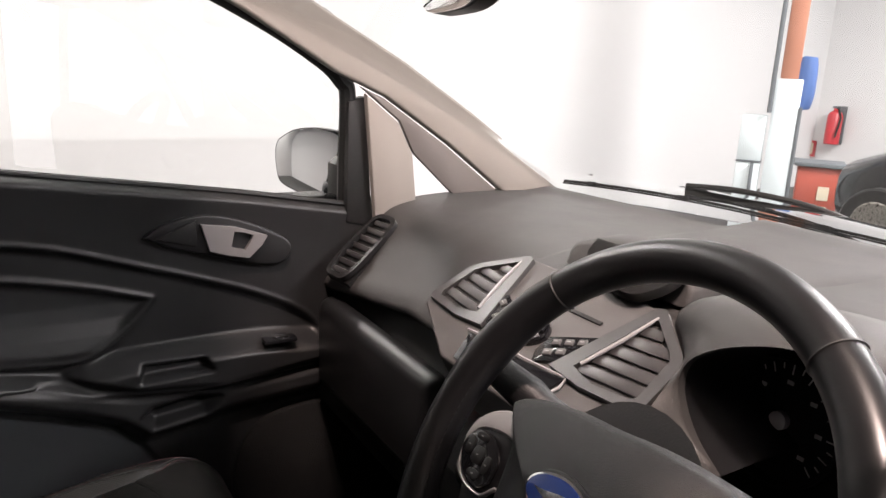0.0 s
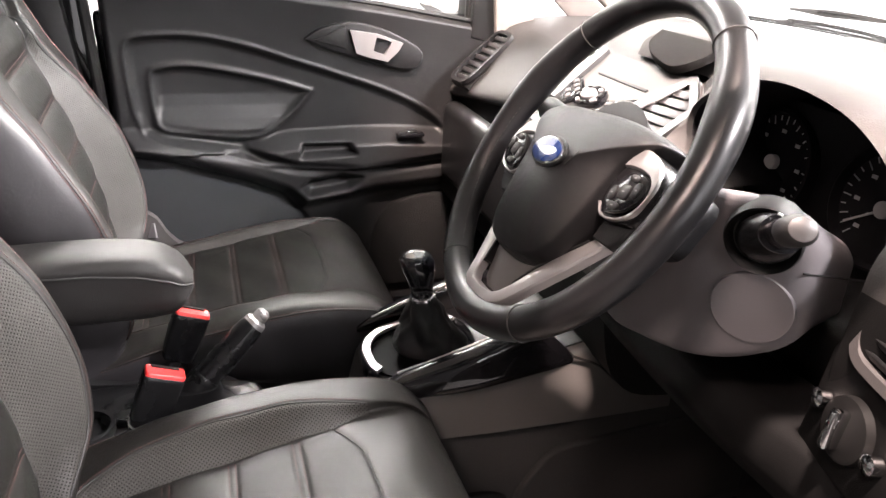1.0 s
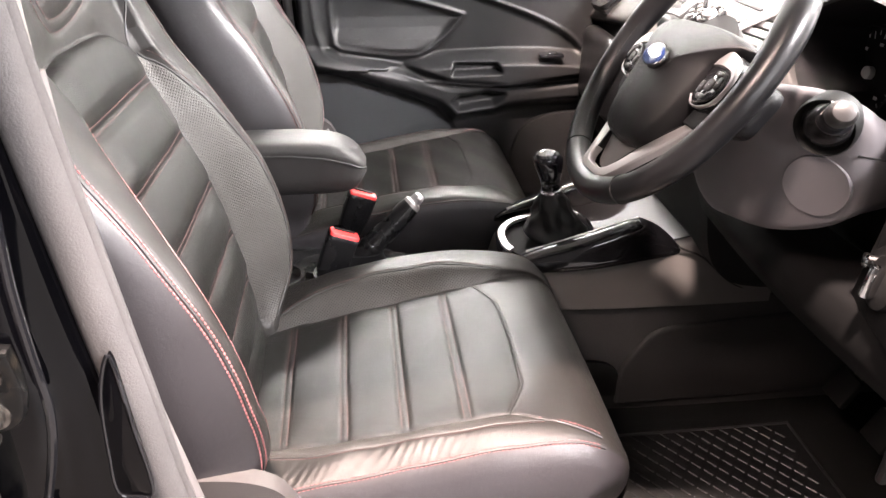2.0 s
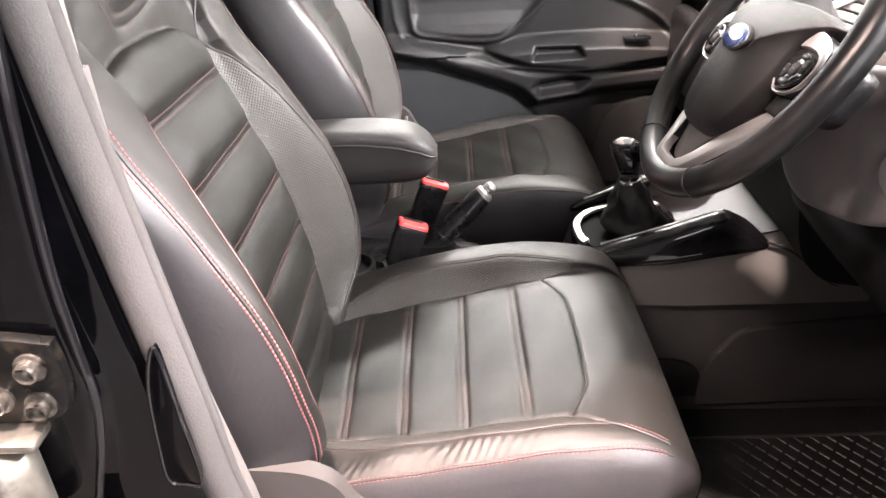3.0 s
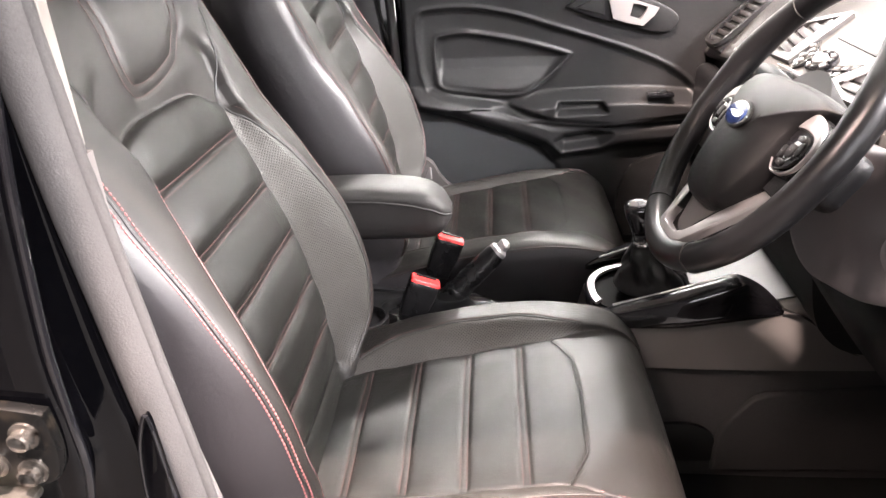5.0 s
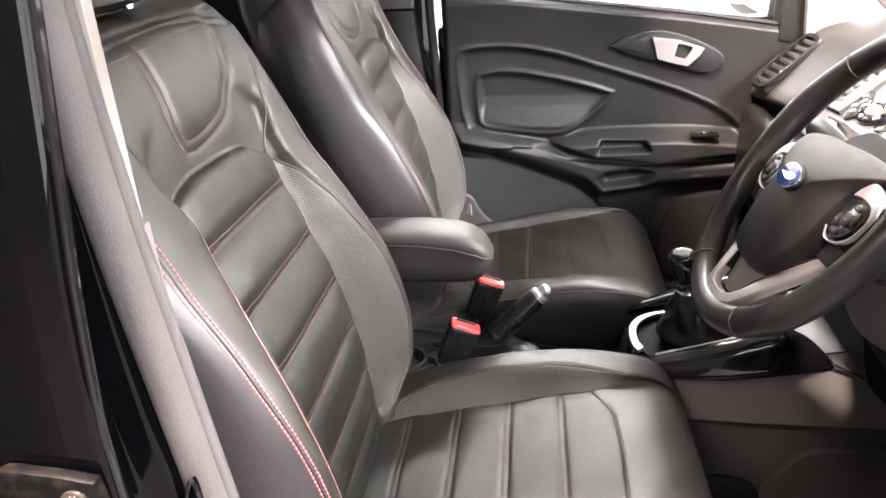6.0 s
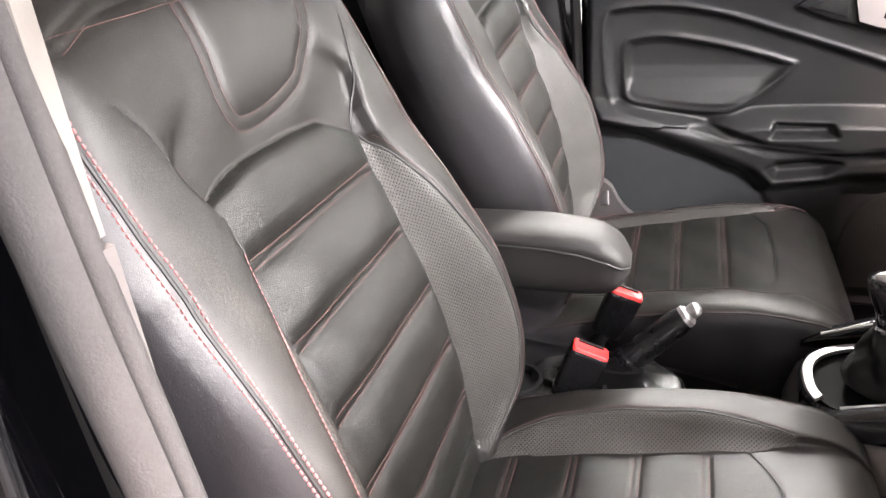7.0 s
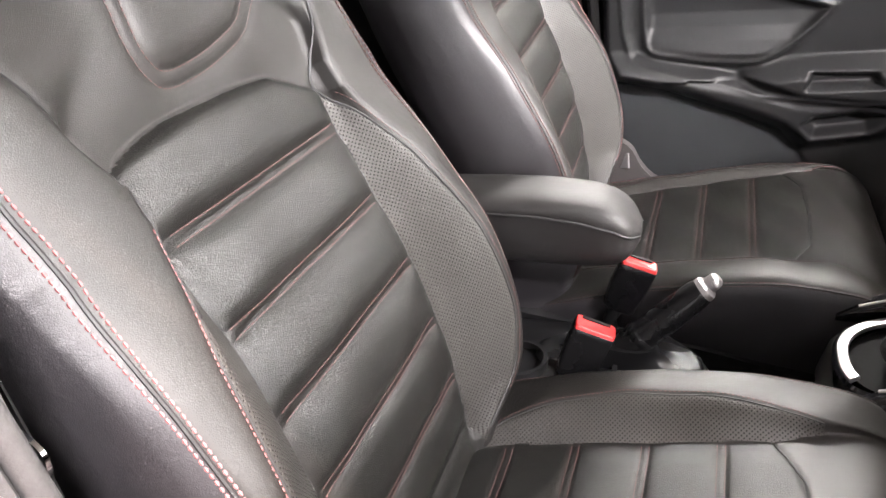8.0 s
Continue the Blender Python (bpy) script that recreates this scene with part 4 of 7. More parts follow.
def door_passenger():
    """The closed door: trim as one moulded relief, with handle, armrest, window frame and mirror."""
    door = thing("car_door", (-0.68, 0.42, 0.40), "closed passenger door with moulded charcoal trim and chrome handle", "car door")
    X0 = -0.655
    ny, nz = 230, 230
    Y, Z = np.meshgrid(np.linspace(0.035, 0.90, ny), np.linspace(0.42, 1.215, nz), indexing="ij")
    sill = 1.202 - 0.125 * (Y - 0.05) - 0.03 * np.clip(Y - 0.6, 0, 1)
    Zc = 0.42 + (Z - 0.42) / 0.795 * (sill - 0.42)
    Z = Zc
    panel = smooth_line([(0.078, 1.00), (0.080, 1.050), (0.105, 1.064), (0.20, 1.066), (0.30, 1.048), (0.402, 1.016), (0.50, 0.985), (0.607, 0.948), (0.69, 0.908), (0.735, 0.870), (0.757, 0.825)], 60) + \
        [(0.742, 0.806), (0.50, 0.79), (0.34, 0.806), (0.25, 0.835), (0.13, 0.862), (0.098, 0.876), (0.085, 0.92)]
    cup = smooth_line([(0.116, 0.93), (0.116, 0.992), (0.135, 1.006), (0.20, 1.010), (0.32, 0.988), (0.425, 0.958), (0.434, 0.950), (0.40, 0.912), (0.345, 0.868), (0.30, 0.858), (0.22, 0.864), (0.14, 0.876), (0.120, 0.890)], 70)
    arm = smooth_line([(0.305, 0.835), (0.34, 0.846), (0.41, 0.854), (0.60, 0.858), (0.75, 0.848)], 30) + [(0.775, 0.80), (0.55, 0.775), (0.40, 0.79), (0.345, 0.81)]
    ledge = [(0.06, 0.868), (0.10, 0.862), (0.22, 0.838), (0.32, 0.815), (0.40, 0.795), (0.55, 0.782), (0.80, 0.80), (0.80, 0.74), (0.57, 0.725), (0.53, 0.715), (0.42, 0.698), (0.375, 0.735), (0.30, 0.765), (0.15, 0.815), (0.06, 0.835)]
    grip = [(0.415, 0.742), (0.43, 0.722), (0.52, 0.733), (0.545, 0.757), (0.50, 0.765), (0.43, 0.755)]
    pocket = [(0.415, 0.842), (0.52, 0.842), (0.53, 0.822), (0.41, 0.818)]
    low = [(0.0, 0.835), (0.15, 0.806), (0.30, 0.757), (0.375, 0.722), (0.415, 0.672), (0.47, 0.58), (0.47, 0.3), (0.0, 0.3)]
    h = np.zeros_like(Y)
    dp = signed(Y, Z, panel)
    h += 0.012 * step(-dp, 0.012) * (Z > 0.83)
    h += 0.0045 * np.exp(-((dp + 0.006) / 0.005) ** 2)
    dc = signed(Y, Z, cup)
    h += 0.006 * np.exp(-((dc) / 0.006) ** 2) + 0.016 * step(dc, 0.02) * np.clip((0.925 - Z) / 0.05, 0, 1) * (Z > 0.8)
    h -= 0.010 * step(dc - 0.006, 0.014) * np.clip((Z - 0.90) / 0.05, 0, 1)
    h += 0.050 * step(signed(Y, Z, arm) - 0.002, 0.020)
    h += 0.036 * step(signed(Y, Z, ledge), 0.022) * (1 - step(signed(Y, Z, arm), 0.02))
    h -= 0.030 * step(signed(Y, Z, grip), 0.012)
    h -= 0.028 * step(signed(Y, Z, pocket), 0.007)
    h -= 0.010 * step(signed(Y, Z, low), 0.008)
    h += 0.018 * np.clip((Z - 1.03) / 0.14, 0, 1) ** 2
    h -= 0.020 * np.clip((Z - sill + 0.016) / 0.016, 0, 1) ** 2
    h -= 0.020 * np.clip((0.05 - Y) / 0.015, 0, 1) ** 2
    X = X0 + h
    V = np.stack([X, Y, Z], -1).reshape(-1, 3)
    F = grid_faces(ny, nz)
    yy = Y.ravel()[F].mean(1)
    zz = Z.ravel()[F].mean(1)
    inlow = inside(yy, zz, low)
    trim = part("door_trim", only(V, F, ~inlow), PLASTIC_SOFT, door, "moulded charcoal plastic trim", sharp=180)
    part("lower_panel", only(V, F, inlow), DOORCLOTH, door, "dark flat lower panel", sharp=180)
    part("door_skin", joined(box(-0.735, 0.42, 0.76, 0.13, 0.80, 0.70, 0.02), box(-0.70, 0.42, 1.085, 0.06, 0.80, 0.06, 0.01)), PAINT, door)
    # pull handle in its bezel
    mz = basis((X0 + 0.0165, 0, 0), (0, 1, 0), (0, 0, 1))
    bez = smooth_line([(0.425, 1.068), (0.46, 1.090), (0.52, 1.103), (0.58, 1.094), (0.64, 1.070), (0.68, 1.045), (0.684, 1.022), (0.665, 1.004), (0.62, 1.006), (0.55, 1.025), (0.48, 1.045), (0.425, 1.068)], 50)[:-1]
    bezel = part("handle_bezel", plate(bez, 0.010, mz, 0.004, 3), PLASTIC, door)
    tri = [(0.447, 1.066), (0.512, 1.096), (0.514, 1.048)]
    part("tweeter_grille", plate(tri, 0.003, basis((X0 + 0.0267, 0, 0), (0, 1, 0), (0, 0, 1)), 0.001), RUBBER, bezel)
    o = [(0.520, 1.088), (0.580, 1.080), (0.637, 1.061), (0.627, 1.044), (0.603, 1.022), (0.565, 1.030), (0.534, 1.040), (0.527, 1.064)]
    i = [(0.577, 1.073), (0.594, 1.070), (0.611, 1.064), (0.606, 1.052), (0.596, 1.037), (0.583, 1.040), (0.571, 1.044), (0.574, 1.058)]
    part("pull_handle", ring_plate(o, i, 0.010, basis((X0 + 0.0267, 0, 0), (0, 1, 0), (0, 0, 1))), SILVER, bezel, "satin chrome door pull")
    sw = part("window_switch", box(X0 + 0.046, 0.655, 0.862, 0.030, 0.062, 0.008, 0.003, m=None), GLOSS, door)
    part("switch_key", box(X0 + 0.046, 0.657, 0.868, 0.018, 0.026, 0.006, 0.002), CHROME, sw)
    spk = smooth_line([(0.60, 0.47), (0.57, 0.55), (0.60, 0.66), (0.68, 0.70), (0.80, 0.705)], 24) + [(0.83, 0.47)]
    part("speaker_grille", plate(spk, 0.016, basis((X0 + 0.002, 0, 0), (0, 1, 0), (0, 0, 1)), 0.006), PERF_PLASTIC, door, "dotted speaker grille")
    # window frame
    line = [(0.02, 1.21), (0.02, 1.55), (0.30, 1.555), (0.50, 1.497), (0.64, 1.437), (0.745, 1.378), (0.790, 1.340), (0.806, 1.300), (0.808, 1.09)]
    part("window_frame", tube([(-0.668 + 0.10 * max(0, z - 1.2), y, z) for y, z in smooth_line(line, 60)], 0.016, 10), RUBBER, door, "black rubber window channel")
    part("window_frame", plate([(0.800, 1.07), (0.800, 1.302), (0.835, 1.312), (0.856, 1.06)], 0.03, yz(-0.668), 0.004), RUBBER, door)
    part("window_seal", tube([(-0.655, y, 1.205 - 0.125 * (y - 0.05) - 0.03 * max(0, y - 0.6)) for y in np.linspace(0.04, 0.80, 12)], 0.006, 8), RUBBER, door)
    pane = part("window_pane", plate([(0.02, 1.18), (0.02, 1.55), (0.30, 1.55), (0.50, 1.492), (0.64, 1.432), (0.745, 1.373), (0.790, 1.335), (0.806, 1.295), (0.806, 1.08)], 0.004, yz(-0.682), 0), GLASS, door)
    pane.visible_shadow = False
    # outside mirror
    mm = basis((-0.860, 0.790, 1.140), (0.90, 0.42, -0.06), (0.02, 0.11, 1))
    face = smooth_line([(-0.078, 0.056), (-0.040, 0.080), (0.010, 0.093), (0.060, 0.096), (0.098, 0.088), (0.101, 0.072), (0.090, 0.015), (0.079, -0.036), (0.068, -0.046), (0.015, -0.046), (-0.052, -0.036), (-0.073, -0.012), (-0.084, 0.033), (-0.078, 0.056)], 60)[:-1]
    rings = []
    for d, k in ((0.002, 1.035), (-0.004, 1.055), (-0.03, 1.05), (-0.065, 0.95), (-0.09, 0.72), (-0.10, 0.35)):
        rings.append([(0.01 + (u - 0.01) * k, 0.025 + (v - 0.025) * k, d) for u, v in face])
    hous = part("mirror_housing", turned(loft(rings), mm), PAINT, door, "black door mirror housing")
    part("mirror_glass", turned(plate(face, 0.002, pose(0, 0, 0.002), 0.0006), mm), MIRROR, hous, "mirror glass")
    part("mirror_foot", plate([(0.80, 1.075), (0.80, 1.175), (0.835, 1.20), (0.87, 1.13), (0.89, 1.07)], 0.05, yz(-0.74), 0.006), RUBBER, door)
    return door


DOORCLOTH = material("dark lower door panel", rgb(0.019, 0.0205, 0.022), 0.62, spec=0.3, vary=0.15, bump=0.4, bump_scale=800, grain=0.15)
PERF_PLASTIC = material("dotted plastic", rgb(0.0045, 0.0045, 0.0045), 0.6, spec=0.15, bump=0.8, bump_scale=260, cells=True)
MIRROR = material("mirror", rgb(0.92, 0.92, 0.92), 0.02, metal=1.0, vary=0.0, rough_vary=0.0)
door_passenger()


# ---- steering wheel ----
WC = Vector((0.3424, 0.5542, 1.1016))
TH, YAW = radians(33.84), 0.0675
WU = Vector((math.cos(YAW), -math.sin(YAW), 0))
WN = Vector((-math.sin(YAW) * math.cos(TH), -math.cos(TH) * math.cos(YAW), math.sin(TH)))
WV = WN.cross(WU)
SPIN = radians(8)
RIM_R, RIM_T = 0.1795, 0.0172


def wheel_pose(w=0.0, spin=SPIN):
    u = WU * math.cos(spin) + WV * math.sin(spin)
    v = -WU * math.sin(spin) + WV * math.cos(spin)
    m = Matrix((u, v, WN)).transposed().to_4x4()
    m.translation = WC + WN * w
    return m


def dome(outline, depth, m, n=7, power=2.2, inset=0.9):
    """A cushion-shaped pad over an outline, higher in its middle."""
    cx = sum(p[0] for p in outline) / len(outline)
    cy = sum(p[1] for p in outline) / len(outline)
    rings = [[(x, y, -0.02) for x, y in outline]]
    for k in range(n):
        t = k / (n - 1)
        s = 1 - inset * t
        z = depth * (1 - (1 - t) ** power)
        rings.append([(cx + (x - cx) * s, cy + (y - cy) * s, z) for x, y in outline])
    return turned(loft(rings), m)


def airbag_shape(outline, m):
    """The airbag cover: steep flanks, a soft crease and a crowned face whose wings sweep back."""
    rings = []
    for k, z in ((1.0, -0.024), (1.0, -0.004), (0.988, 0.003), (0.962, 0.0095), (0.945, 0.0124), (0.925, 0.0142), (0.85, 0.0176), (0.70, 0.0222), (0.52, 0.0260), (0.36, 0.0282), (0.2, 0.0297), (0.02, 0.0303)):
        rings.append([(x * k, -0.03 + (y + 0.03) * k, z - 0.0105 * (abs(x * k) / 0.1) ** 2.2) for x, y in outline])
    return turned(loft(rings), m)


def bent_strip(stations, thick, m):
    """A bar with chamfered edges laid over (outer, inner, height) stations."""
    rings = []
    for (ox, oy), (ix, iy), w in stations:
        at = lambda t, z: (ox + (ix - ox) * t, oy + (iy - oy) * t, w + z)
        rings.append([at(0, -thick), at(0, -0.0012), at(0.10, 0.0008), at(0.5, 0.0014), at(0.90, 0.0008), at(1, -0.0012), at(1, -thick)])
    return turned(loft(rings), m)


def steering_wheel():
    wheel = thing("steering_wheel", tuple(WC), "black leather steering wheel with silver lower spokes, turned slightly", "steering wheel")
    M = wheel_pose()
    turn = [2 * math.pi * k / 144 for k in range(144)]
    ring = [tuple(M @ Vector((RIM_R * math.cos(a), RIM_R * math.sin(a), 0))) for a in turn]
    grip = lambda a, at: 0.0020 * math.exp(-((((math.degrees(a) - at) + 180) % 360 - 180) / 14) ** 2)
    rad = [RIM_T - 0.0006 + grip(a, 22) + grip(a, 158) for a in turn]
    rim = part("rim", tube(ring, rad, 22, closed=True), RIM, wheel, "worn black leather rim", sharp=180)
    for deg in (49, 131, 237, 298):
        a = radians(deg)
        q = M @ Vector((RIM_R * math.cos(a), RIM_R * math.sin(a), 0))
        d1, d2 = (M.to_3x3() @ Vector((math.cos(a), math.sin(a), 0))), WN
        part("rim_seam", tube([q + (d1 * math.cos(t) + d2 * math.sin(t)) * (RIM_T - 0.0004) for t in np.linspace(0, 2 * math.pi, 28, endpoint=False)], 0.0010, 6, closed=True), PIPING, rim)
    # stitched inner edge of the leather, low on both sides
    for lo, hi in ((150, 235), (300, 385)):
        line = [M @ Vector(((RIM_R - RIM_T + 0.0012) * math.cos(radians(d)), (RIM_R - RIM_T + 0.0012) * math.sin(radians(d)), 0.0062)) for d in np.linspace(lo, hi, 40)]
        part("rim_stitching", stitches(line, 0.0042, 0.0022, 0.0007), PIPING, rim)
    # airbag pad with its swept wings
    half = [(0.0, 0.050), (0.04, 0.051), (0.075, 0.049), (0.099, 0.0455), (0.1125, 0.0405), (0.1130, 0.0365), (0.100, 0.024), (0.088, 0.008), (0.082, -0.010), (0.078, -0.035), (0.073, -0.063), (0.063, -0.092), (0.047, -0.107), (0.022, -0.114), (0.0, -0.115)]
    outl = smooth_line(half + [(-x, y) for x, y in half[-2:0:-1]] + [half[0]], 96)[:-1]
    pad = part("airbag_pad", airbag_shape(outl, M), PADLEATHER, wheel, "smooth black airbag cover", sharp=180)
    bar = smooth_line([(0.0, 0.030), (0.06, 0.028), (0.11, 0.020), (0.166, 0.012), (0.168, -0.02), (0.160, -0.042), (0.12, -0.050), (0.06, -0.055), (0.0, -0.06)], 30)
    part("spoke_plate", dome(bar + [(-x, y) for x, y in bar[-2:0:-1]], 0.005, wheel_pose(-0.022), inset=0.12, n=4), PADLEATHER, wheel, sharp=180)
    at = lambda w: wheel_pose(w) @ Matrix.Translation((0.003, -0.010, 0))
    part("badge_seat", plate(oval(0.0325, 0.0172, 44), 0.0024, at(0.0282), 0.0012), PADLEATHER, pad)
    crest = part("badge", plate(oval(0.0290, 0.0148, 44), 0.0022, at(0.0302), 0.001), CHROME, pad, "blue oval badge with silver rim and mark")
    part("badge_field", plate(oval(0.0268, 0.0128, 44), 0.0008, at(0.0322), 0.0003), BADGE_BLUE, crest)
    wave = [(0.0195 * math.cos(a), 0.0034 * math.sin(a) + 0.0016 * math.sin(2.2 * a)) for a in turn[::4]]
    part("badge_mark", plate(wave, 0.0004, at(0.0330), 0), CHROME, crest)
    for k in (0, 1):
        bars = joined(*[box(-0.006 + 0.0042 * i, -0.078 - 0.008 * k, 0, 0.0032, 0.0052, 0.0006, 0) for i in range(4)]) if k == 0 else box(0, -0.086, 0, 0.016, 0.0010, 0.0006, 0)
        part("warning_mark", turned(bars, wheel_pose(0.0262) @ pose(0, 0, 0, 7, 0, 0)), PIPING, pad)
    for x0, y0 in ((0.040, -0.013), (0.046, -0.003)):
        part("horn_mark", turned(box(x0, y0, 0, 0.0012, 0.008, 0.0006, 0, m=pose(0, 0, 0, 0, 0, -25)), wheel_pose(0.0272)), PIPING, pad)
    for s in (-1, 1):
        flip = lambda o: [(s * x, y) for x, y in o][::s]
        # control surround on the side spoke; the silver arc paints its window reflection
        o = smooth_line([(0.078, 0.020), (0.094, 0.029), (0.1115, 0.027), (0.1315, 0.018), (0.1425, 0.001), (0.1405, -0.017), (0.1325, -0.037), (0.114, -0.041), (0.096, -0.042), (0.080, -0.031), (0.076, -0.005), (0.078, 0.020)], 48)[:-1]
        pod = part("control_surround", dome(flip(o), 0.0062, wheel_pose(-0.006), inset=0.10, n=5), SATIN_BLACK, wheel, "dark control surround, its reflection drawn as a silver arc", sharp=60)
        arc = [((0.084, 0.0205), (0.086, 0.0075)), ((0.096, 0.0275), (0.0985, 0.0085)), ((0.1115, 0.0265), (0.112, 0.0080)), ((0.1300, 0.0178), (0.1255, 0.0055)), ((0.1405, 0.0010), (0.1345, -0.0015)), ((0.1390, -0.0160), (0.1375, -0.0145)), ((0.1330, -0.0320), (0.1300, -0.0290)), ((0.1160, -0.0395), (0.1150, -0.0375)), ((0.0950, -0.0405), (0.0955, -0.0385)), ((0.0815, -0.0300), (0.0835, -0.0285))]
        outs, ins = smooth_line([p for p, q in arc], 44), smooth_line([q for p, q in arc], 44)
        part("reflection_arc", bent_strip([((s * p[0], p[1]), (s * q[0], q[1]), 0.0020) for p, q in zip(outs, ins)], 0.004, M), SILVER, pod, "silver arc painting the window reflection round the keys", sharp=40)
        o = smooth_line([(0.0895, -0.029), (0.0900, -0.012), (0.1050, 0.0025), (0.1200, 0.0045), (0.1320, -0.0005), (0.1372, -0.0135), (0.1290, -0.0255), (0.1190, -0.0325), (0.1000, -0.0365), (0.0895, -0.029)], 36)[:-1]
        keys = part("control_keys", plate(flip(o), 0.0034, wheel_pose(0.0020), 0.0012), GLOSS, pod, "glossy black key cluster")
        for ux, vy, rx, ry in ((0.1125, -0.0145, 0.0072, 0.0072), (0.1265, -0.0100, 0.0046, 0.0074), (0.0985, -0.0185, 0.0042, 0.0072), (0.1165, -0.0002, 0.0070, 0.0032), (0.1085, -0.0288, 0.0078, 0.0036)):
            part("key", plate(oval(rx, ry, 18, s * ux, vy, 3), 0.0018, wheel_pose(0.0052), 0.0007), PLASTIC, keys)
            part("key_mark", plate([(s * ux - 0.0013, vy - 0.0005), (s * ux + 0.0013, vy - 0.0005), (s * ux + 0.0013, vy + 0.0005), (s * ux - 0.0013, vy + 0.0005)], 0.0003, wheel_pose(0.0071), 0), KEY_PRINT, keys)
        # dark block that joins surround and lower spoke, then the silver arm
        o = [(0.092, -0.041), (0.1335, -0.037), (0.127, -0.054), (0.117, -0.062), (0.088, -0.060)]
        part("spoke_block", plate(flip(o), 0.013, wheel_pose(-0.020), 0.003, 3), PLASTIC, wheel)
        arm = [((0.000, -0.1665), (0.000, -0.1560), 0.010), ((0.028, -0.1655), (0.022, -0.1545), 0.010), ((0.0430, -0.1590), (0.0310, -0.1480), 0.008), ((0.0530, -0.1440), (0.0385, -0.1360), 0.004), ((0.070, -0.1180), (0.0510, -0.1090), -0.002), ((0.088, -0.0910), (0.0680, -0.0840), -0.008), ((0.1050, -0.0660), (0.0840, -0.0640), -0.012), ((0.1140, -0.0540), (0.0930, -0.0540), -0.0135)]
        part("lower_spoke", bent_strip([((s * p[0], p[1]), (s * q[0], q[1]), w) for p, q, w in arm], 0.010, M), SILVER, wheel, "satin silver lower spoke", sharp=40)
        arm = [((0.0385, -0.1360), (0.0345, -0.1340), 0.0025), ((0.0510, -0.1090), (0.0470, -0.1070), -0.0035), ((0.0680, -0.0840), (0.0640, -0.0820), -0.0095), ((0.0840, -0.0640), (0.0800, -0.0630), -0.0135)]
        part("spoke_edge", bent_strip([((s * p[0], p[1]), (s * q[0], q[1]), w) for p, q, w in arm], 0.010, M), PLASTIC, wheel)
    part("spoke_web", plate([(-0.060, -0.088), (-0.046, -0.112), (-0.031, -0.148), (-0.02, -0.155), (0.02, -0.155), (0.031, -0.148), (0.046, -0.112), (0.060, -0.088), (0.03, -0.07), (-0.03, -0.07)], 0.008, wheel_pose(-0.014), 0.002), DASH_GREY, wheel, "grey plastic web")
    # hub behind
    part("hub", turned(loft([[(x, y, z) for x, y in oval(r, r, 32)] for z, r in ((-0.085, 0.050), (-0.04, 0.066), (-0.018, 0.075))]), wheel_pose()), PLASTIC, wheel)
    return wheel


PADLEATHER = material("fine grained pad", rgb(0.006, 0.006, 0.0065), 0.36, spec=0.26, vary=0.12, bump=0.3, bump_scale=800, cells=True)
steering_wheel()


